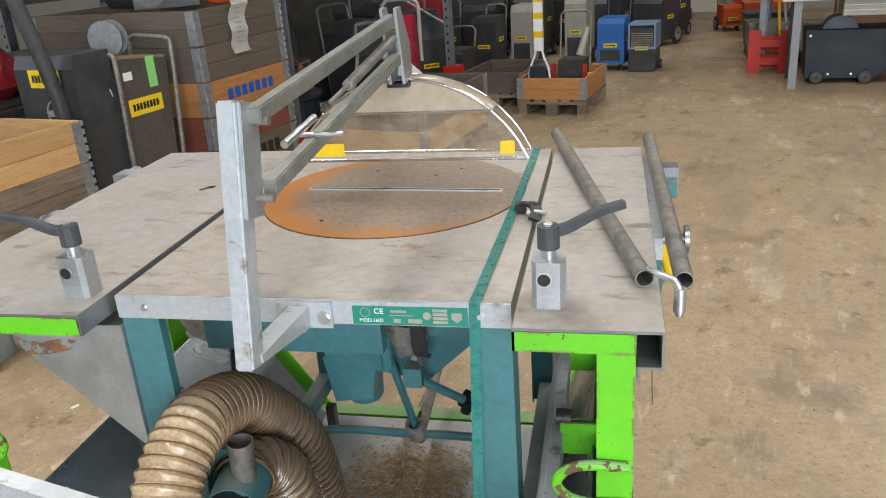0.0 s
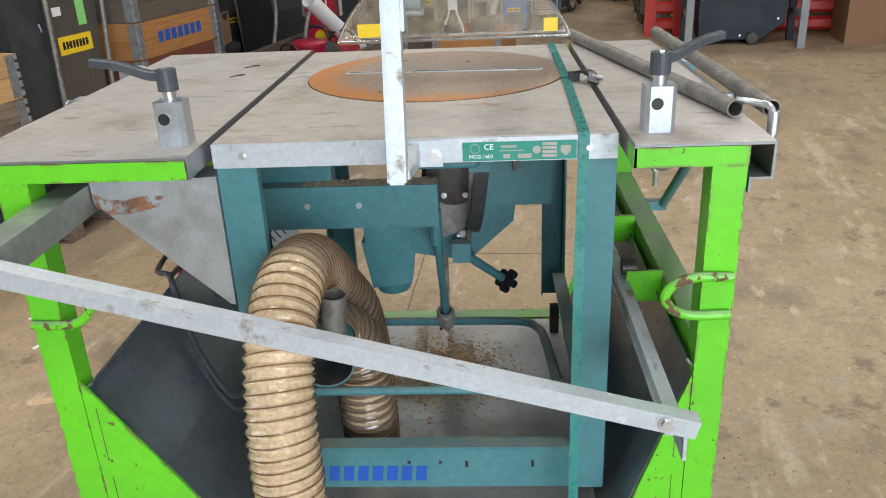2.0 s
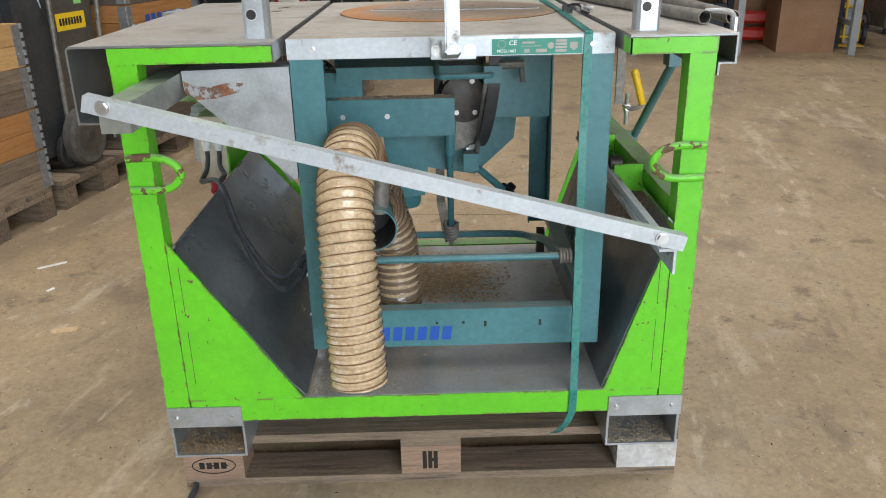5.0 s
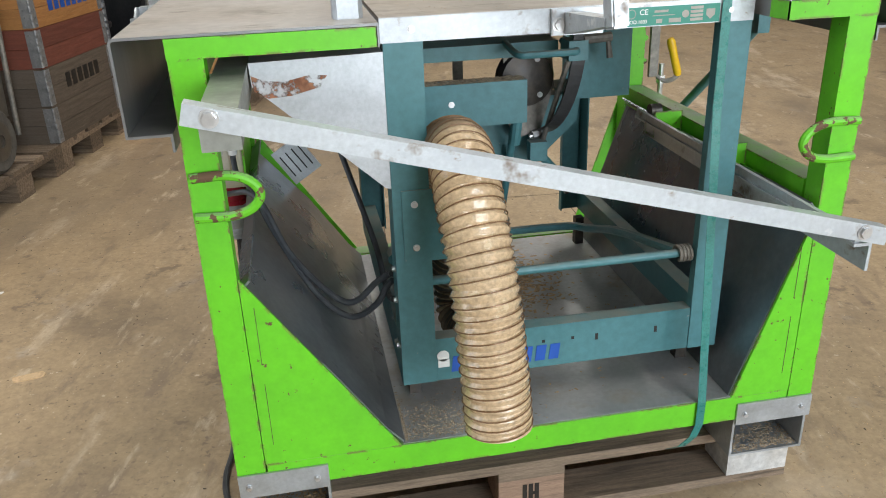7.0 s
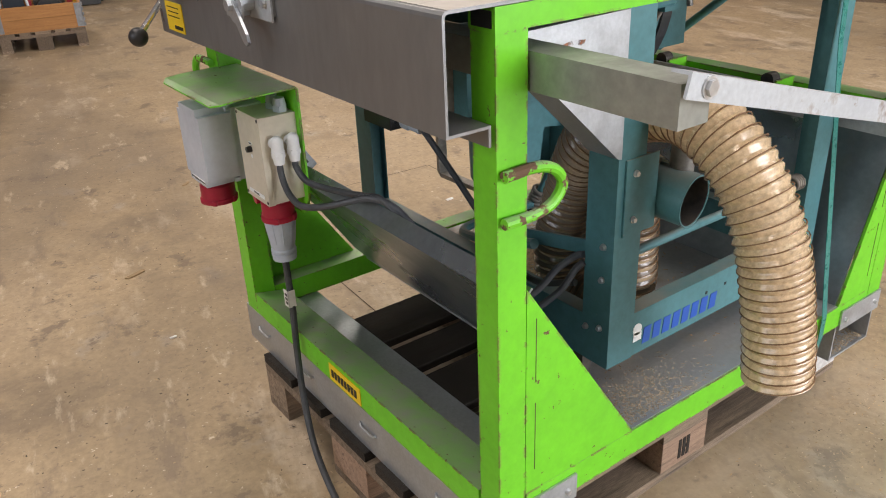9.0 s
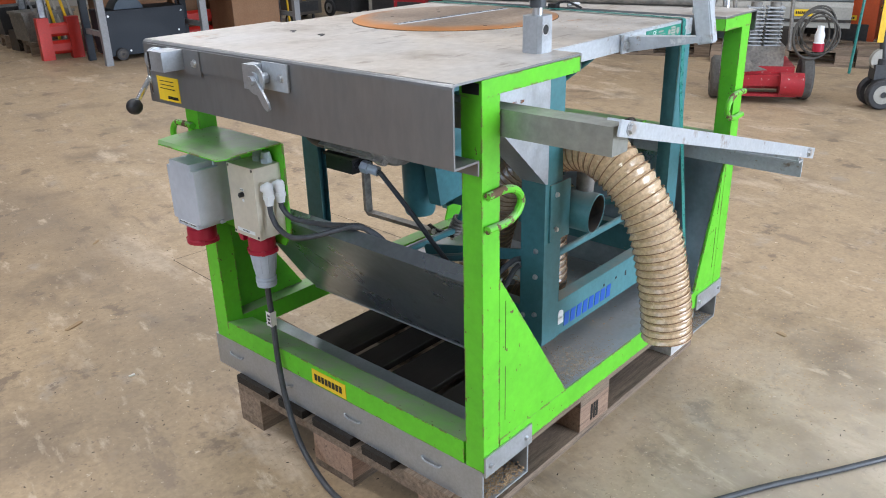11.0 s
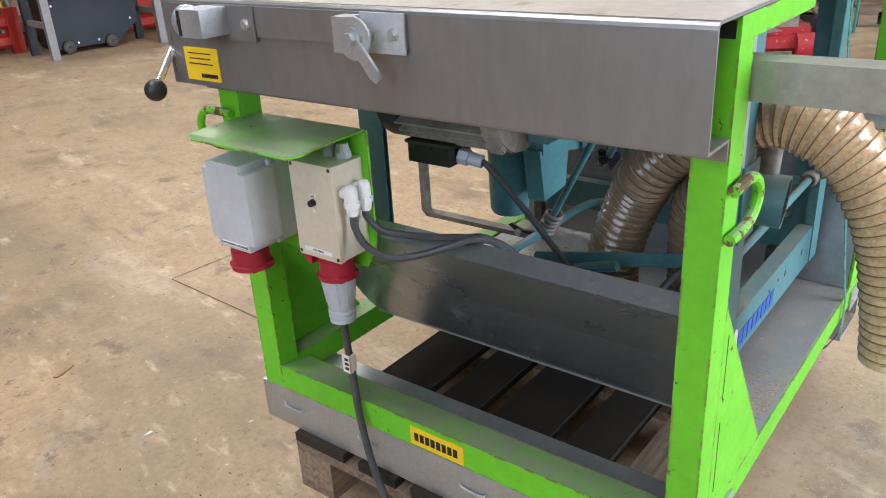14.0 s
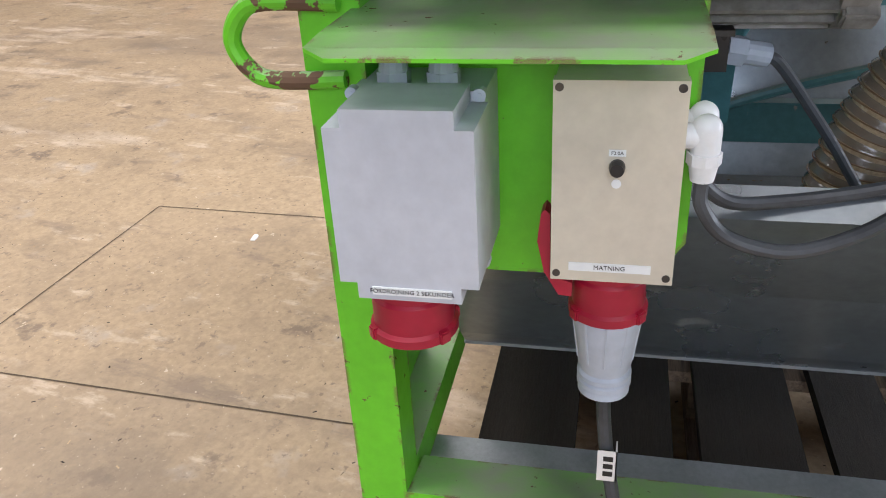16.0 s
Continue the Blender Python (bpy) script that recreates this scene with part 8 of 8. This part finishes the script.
# ---- small details ----
def crank():
    """Height crank at the back of the saw, seen past the narrow side table."""
    C = thing("height_crank", "steel hand crank with yellow plastic grip at the back", "crank", (0.63, 0.95, 0.70))
    b = B()
    box(b, 0.608, 0.634, 0.945, 0.957, 0.765, 1.03)
    part("bracket", b, CAST, C, bevel=0.002)
    b = B()
    rod(b, (0.648, 0.952, 0.70), (0.648, 0.952, 0.80), 0.008, 12)
    rod(b, (0.648, 0.952, 0.745), (0.648, 0.952, 0.765), 0.014, 6)
    part("screw", b, BOLT, C)
    b = B()
    sweep(b, smooth_path([(0.634, 0.95, 0.765), (0.655, 0.94, 0.752), (0.675, 0.932, 0.757), (0.690, 0.930, 0.768)], 5), 0.007, 8)
    part("arm", b, CAST, C, smooth=True)
    b = B()
    lathe(b, [(0.009, 0.0), (0.0115, 0.008), (0.011, 0.06), (0.0125, 0.10), (0.008, 0.112)], (0.690, 0.930, 0.768), (-0.032, -0.002, 0.105), 16)
    part("grip", b, YELLOWPL, C, "yellow plastic grip", smooth=True)
    return C


crank()
saw_ob = bpy.data.objects["table_saw"]
b = B()
rod(b, (0.637, 0.80, 0.700), (0.630, 0.43, 0.985), 0.0115, 12)
part("table_strut", b, TEAL, saw_ob, "teal strut under the side table", smooth=True)
b = B()
box(b, 0.606, 0.634, 0.405, 0.455, 0.965, 1.0335)
part("strut_bracket", b, TEAL, saw_ob, bevel=0.002)
b = B()
box(b, 0.577, 0.645, 0.785, 0.82, 0.690, 0.712)
part("strut_bracket", b, TEAL, saw_ob, bevel=0.002)

# slotted plate on the back left gusset
b = B()
mm = wall_plane((-0.42, 0.9615, 0.603), (0.55, 0, -0.83), (0.83, 0, 0.55))
box(b, -0.055, 0.055, -0.045, 0.045, 0, 0.003, mm)
sl = part("slotted_plate", b, GALV, bpy.data.objects["transport_frame"], "galvanised slotted plate")
for k in range(4):
    b = B()
    box(b, -0.035, 0.035, -0.030 + 0.02 * k - 0.002, -0.030 + 0.02 * k + 0.002, -0.0006, 0.0036, mm)
    part("slot", b, INK, sl)


def scatter(name, label, n, place, size, mat, seed, parent_z):
    """Loose chips and sawdust: many tiny flat slivers joined into one object."""
    r = random.Random(seed)
    vs, fs = [], []
    for k in range(n):
        x, y, z = place(r)
        a, l, w, h = r.uniform(0, 6.3), size * r.uniform(0.4, 1.6), size * r.uniform(0.25, 0.7), size * r.uniform(0.06, 0.25)
        c, s = math.cos(a), math.sin(a)
        i = len(vs)
        for u, v in ((-l, -w), (l, -w * 0.7), (l * 0.8, w), (-l * 0.9, w * 0.8)):
            vs.append((x + c * u - s * v, y + s * u + c * v, z))
        vs.append((x, y, z + h))
        fs += [(i, i + 1, i + 4), (i + 1, i + 2, i + 4), (i + 2, i + 3, i + 4), (i + 3, i, i + 4)]
    me = bpy.data.meshes.new(name)
    me.from_pydata(vs, [], fs)
    me.materials.append(mat)
    ob = new(name, me)
    tagged(ob, label, "sawdust", kind="stuff")
    return ob


def near(x, y, sx, sy, z):
    return lambda r: (x + r.gauss(0, sx), y + r.gauss(0, sy), z)


DUST = material("fine_sawdust", (0.46, 0.37, 0.26), 0.9, second=(0.35, 0.28, 0.2), scale=60, fine_amt=0.3, bump=0.0, island=0.35)
scatter("sawdust", "sawdust and splinters lying on the steel floor pan", 2200, lambda r: (max(-0.20, min(0.36, r.gauss(0.05, 0.075))), max(0.16, min(0.85, r.gauss(0.635, 0.075))), 0.3185 + abs(r.gauss(0, 0.006))), 0.0062, CHIPS, 3, 0.3185)
scatter("sawdust", "pale splinters on the steel floor pan", 260, lambda r: (max(-0.22, min(0.37, r.gauss(0.1, 0.14))), max(0.10, min(0.85, r.gauss(0.50, 0.2))), 0.3187), 0.0042, CHIPS, 4, 0.3187)
scatter("sawdust", "sawdust in the front corner of the floor pan", 1100, lambda r: (max(-0.26, r.gauss(-0.2, 0.09)), 0.012 + abs(r.gauss(0, 0.06)), 0.3185), 0.0026, DUST, 5, 0.3185)
scatter("sawdust", "sawdust and splinters heaped on the belt guard", 700, lambda r: (r.uniform(-0.195, 0.08), r.uniform(0.418, 0.46), 0.9), 0.006, DUST, 12, 0.9)
scatter("sawdust", "sawdust lying in the open fork channel", 900, lambda r: (r.uniform(0.42, 0.57), 0.01 + abs(r.gauss(0, 0.06)), 0.1712), 0.003, DUST, 6, 0.1712)
scatter("sawdust", "sawdust heap lying in the open fork channel", 1200, lambda r: (r.uniform(-0.57, -0.42), 0.008 + abs(r.gauss(0, 0.06)), 0.1712 + abs(r.gauss(0, 0.008))), 0.003, CHIPS, 16, 0.1712)
scatter("wood_chips", "pale wood chips scattered on the concrete floor", 1500, lambda r: (r.uniform(-2.2, 2.6), r.uniform(-1.6, 3.2), FLOOR), 0.0035, CHIPS, 7, 0)
scatter("wood_chips", "wood chips and sawdust on the floor beside the pallet", 1800, near(0.95, -0.15, 0.35, 0.35, FLOOR), 0.0028, CHIPS, 8, 0)
scatter("wood_chips", "sawdust on the floor in front of the pallet", 1500, lambda r: (r.uniform(-0.5, 0.9), -0.02 - abs(r.gauss(0, 0.18)), FLOOR), 0.0028, DUST, 9, 0)
scatter("grit", "dark grit and dirt on the concrete floor", 1600, lambda r: (r.uniform(-2.2, 2.6), r.uniform(-1.6, 3.2), FLOOR), 0.003, WOOD_DARK, 10, 0)
scatter("sawdust", "specks of sawdust on the steel table plate", 120, lambda r: (r.uniform(-0.2, 0.38), r.uniform(0.12, 0.6), 1.0885), 0.0024, CHIPS, 11, 1.0885)


def flat_bit(x, y, w, h, turn, mat, name, label, category):
    b = B()
    m = pose(x, y, FLOOR, 0, 0, turn)
    n = 7
    top = [b.verts.new((w * math.cos(6.283 * k / n) * (0.8 + 0.3 * math.sin(k * 2.3)), h * math.sin(6.283 * k / n) * (0.8 + 0.3 * math.cos(k * 1.7)), 0.004 + 0.003 * math.sin(k * 3.1))) for k in range(n)]
    low = [b.verts.new((v.co.x, v.co.y, 0.0)) for v in top]
    b.faces.new(top)
    for k in range(n):
        b.faces.new((low[k], low[(k + 1) % n], top[(k + 1) % n], top[k]))
    b.faces.new(low[::-1])
    return solo(name, b, mat, label, category, (0, 0, 0), m=m, group="bits lying on the floor")


for x, y, w, h, tn, mt in ((-0.64, 1.83, 0.045, 0.016, 20, CHIPS), (0.86, -0.12, 0.022, 0.013, 70, CHIPS), (-1.55, 1.55, 0.07, 0.012, 35, PAPER), (-1.25, 0.95, 0.055, 0.03, 10, CHIPS), (-1.45, 1.3, 0.02, 0.012, 60, PAPER),
                           (1.25, 1.7, 0.045, 0.01, 15, CHIPS), (-0.2, 2.55, 0.03, 0.01, 40, CHIPS), (0.55, 1.65, 0.02, 0.012, 0, PAPER), (-0.68, 1.35, 0.012, 0.008, 0, PAPER)):
    flat_bit(x, y, w, h, tn, mt, "wood_splinter" if mt is CHIPS else "paper_scrap", "flat pale splinter of wood on the floor" if mt is CHIPS else "small white scrap lying on the floor", "splinter" if mt is CHIPS else "scrap")
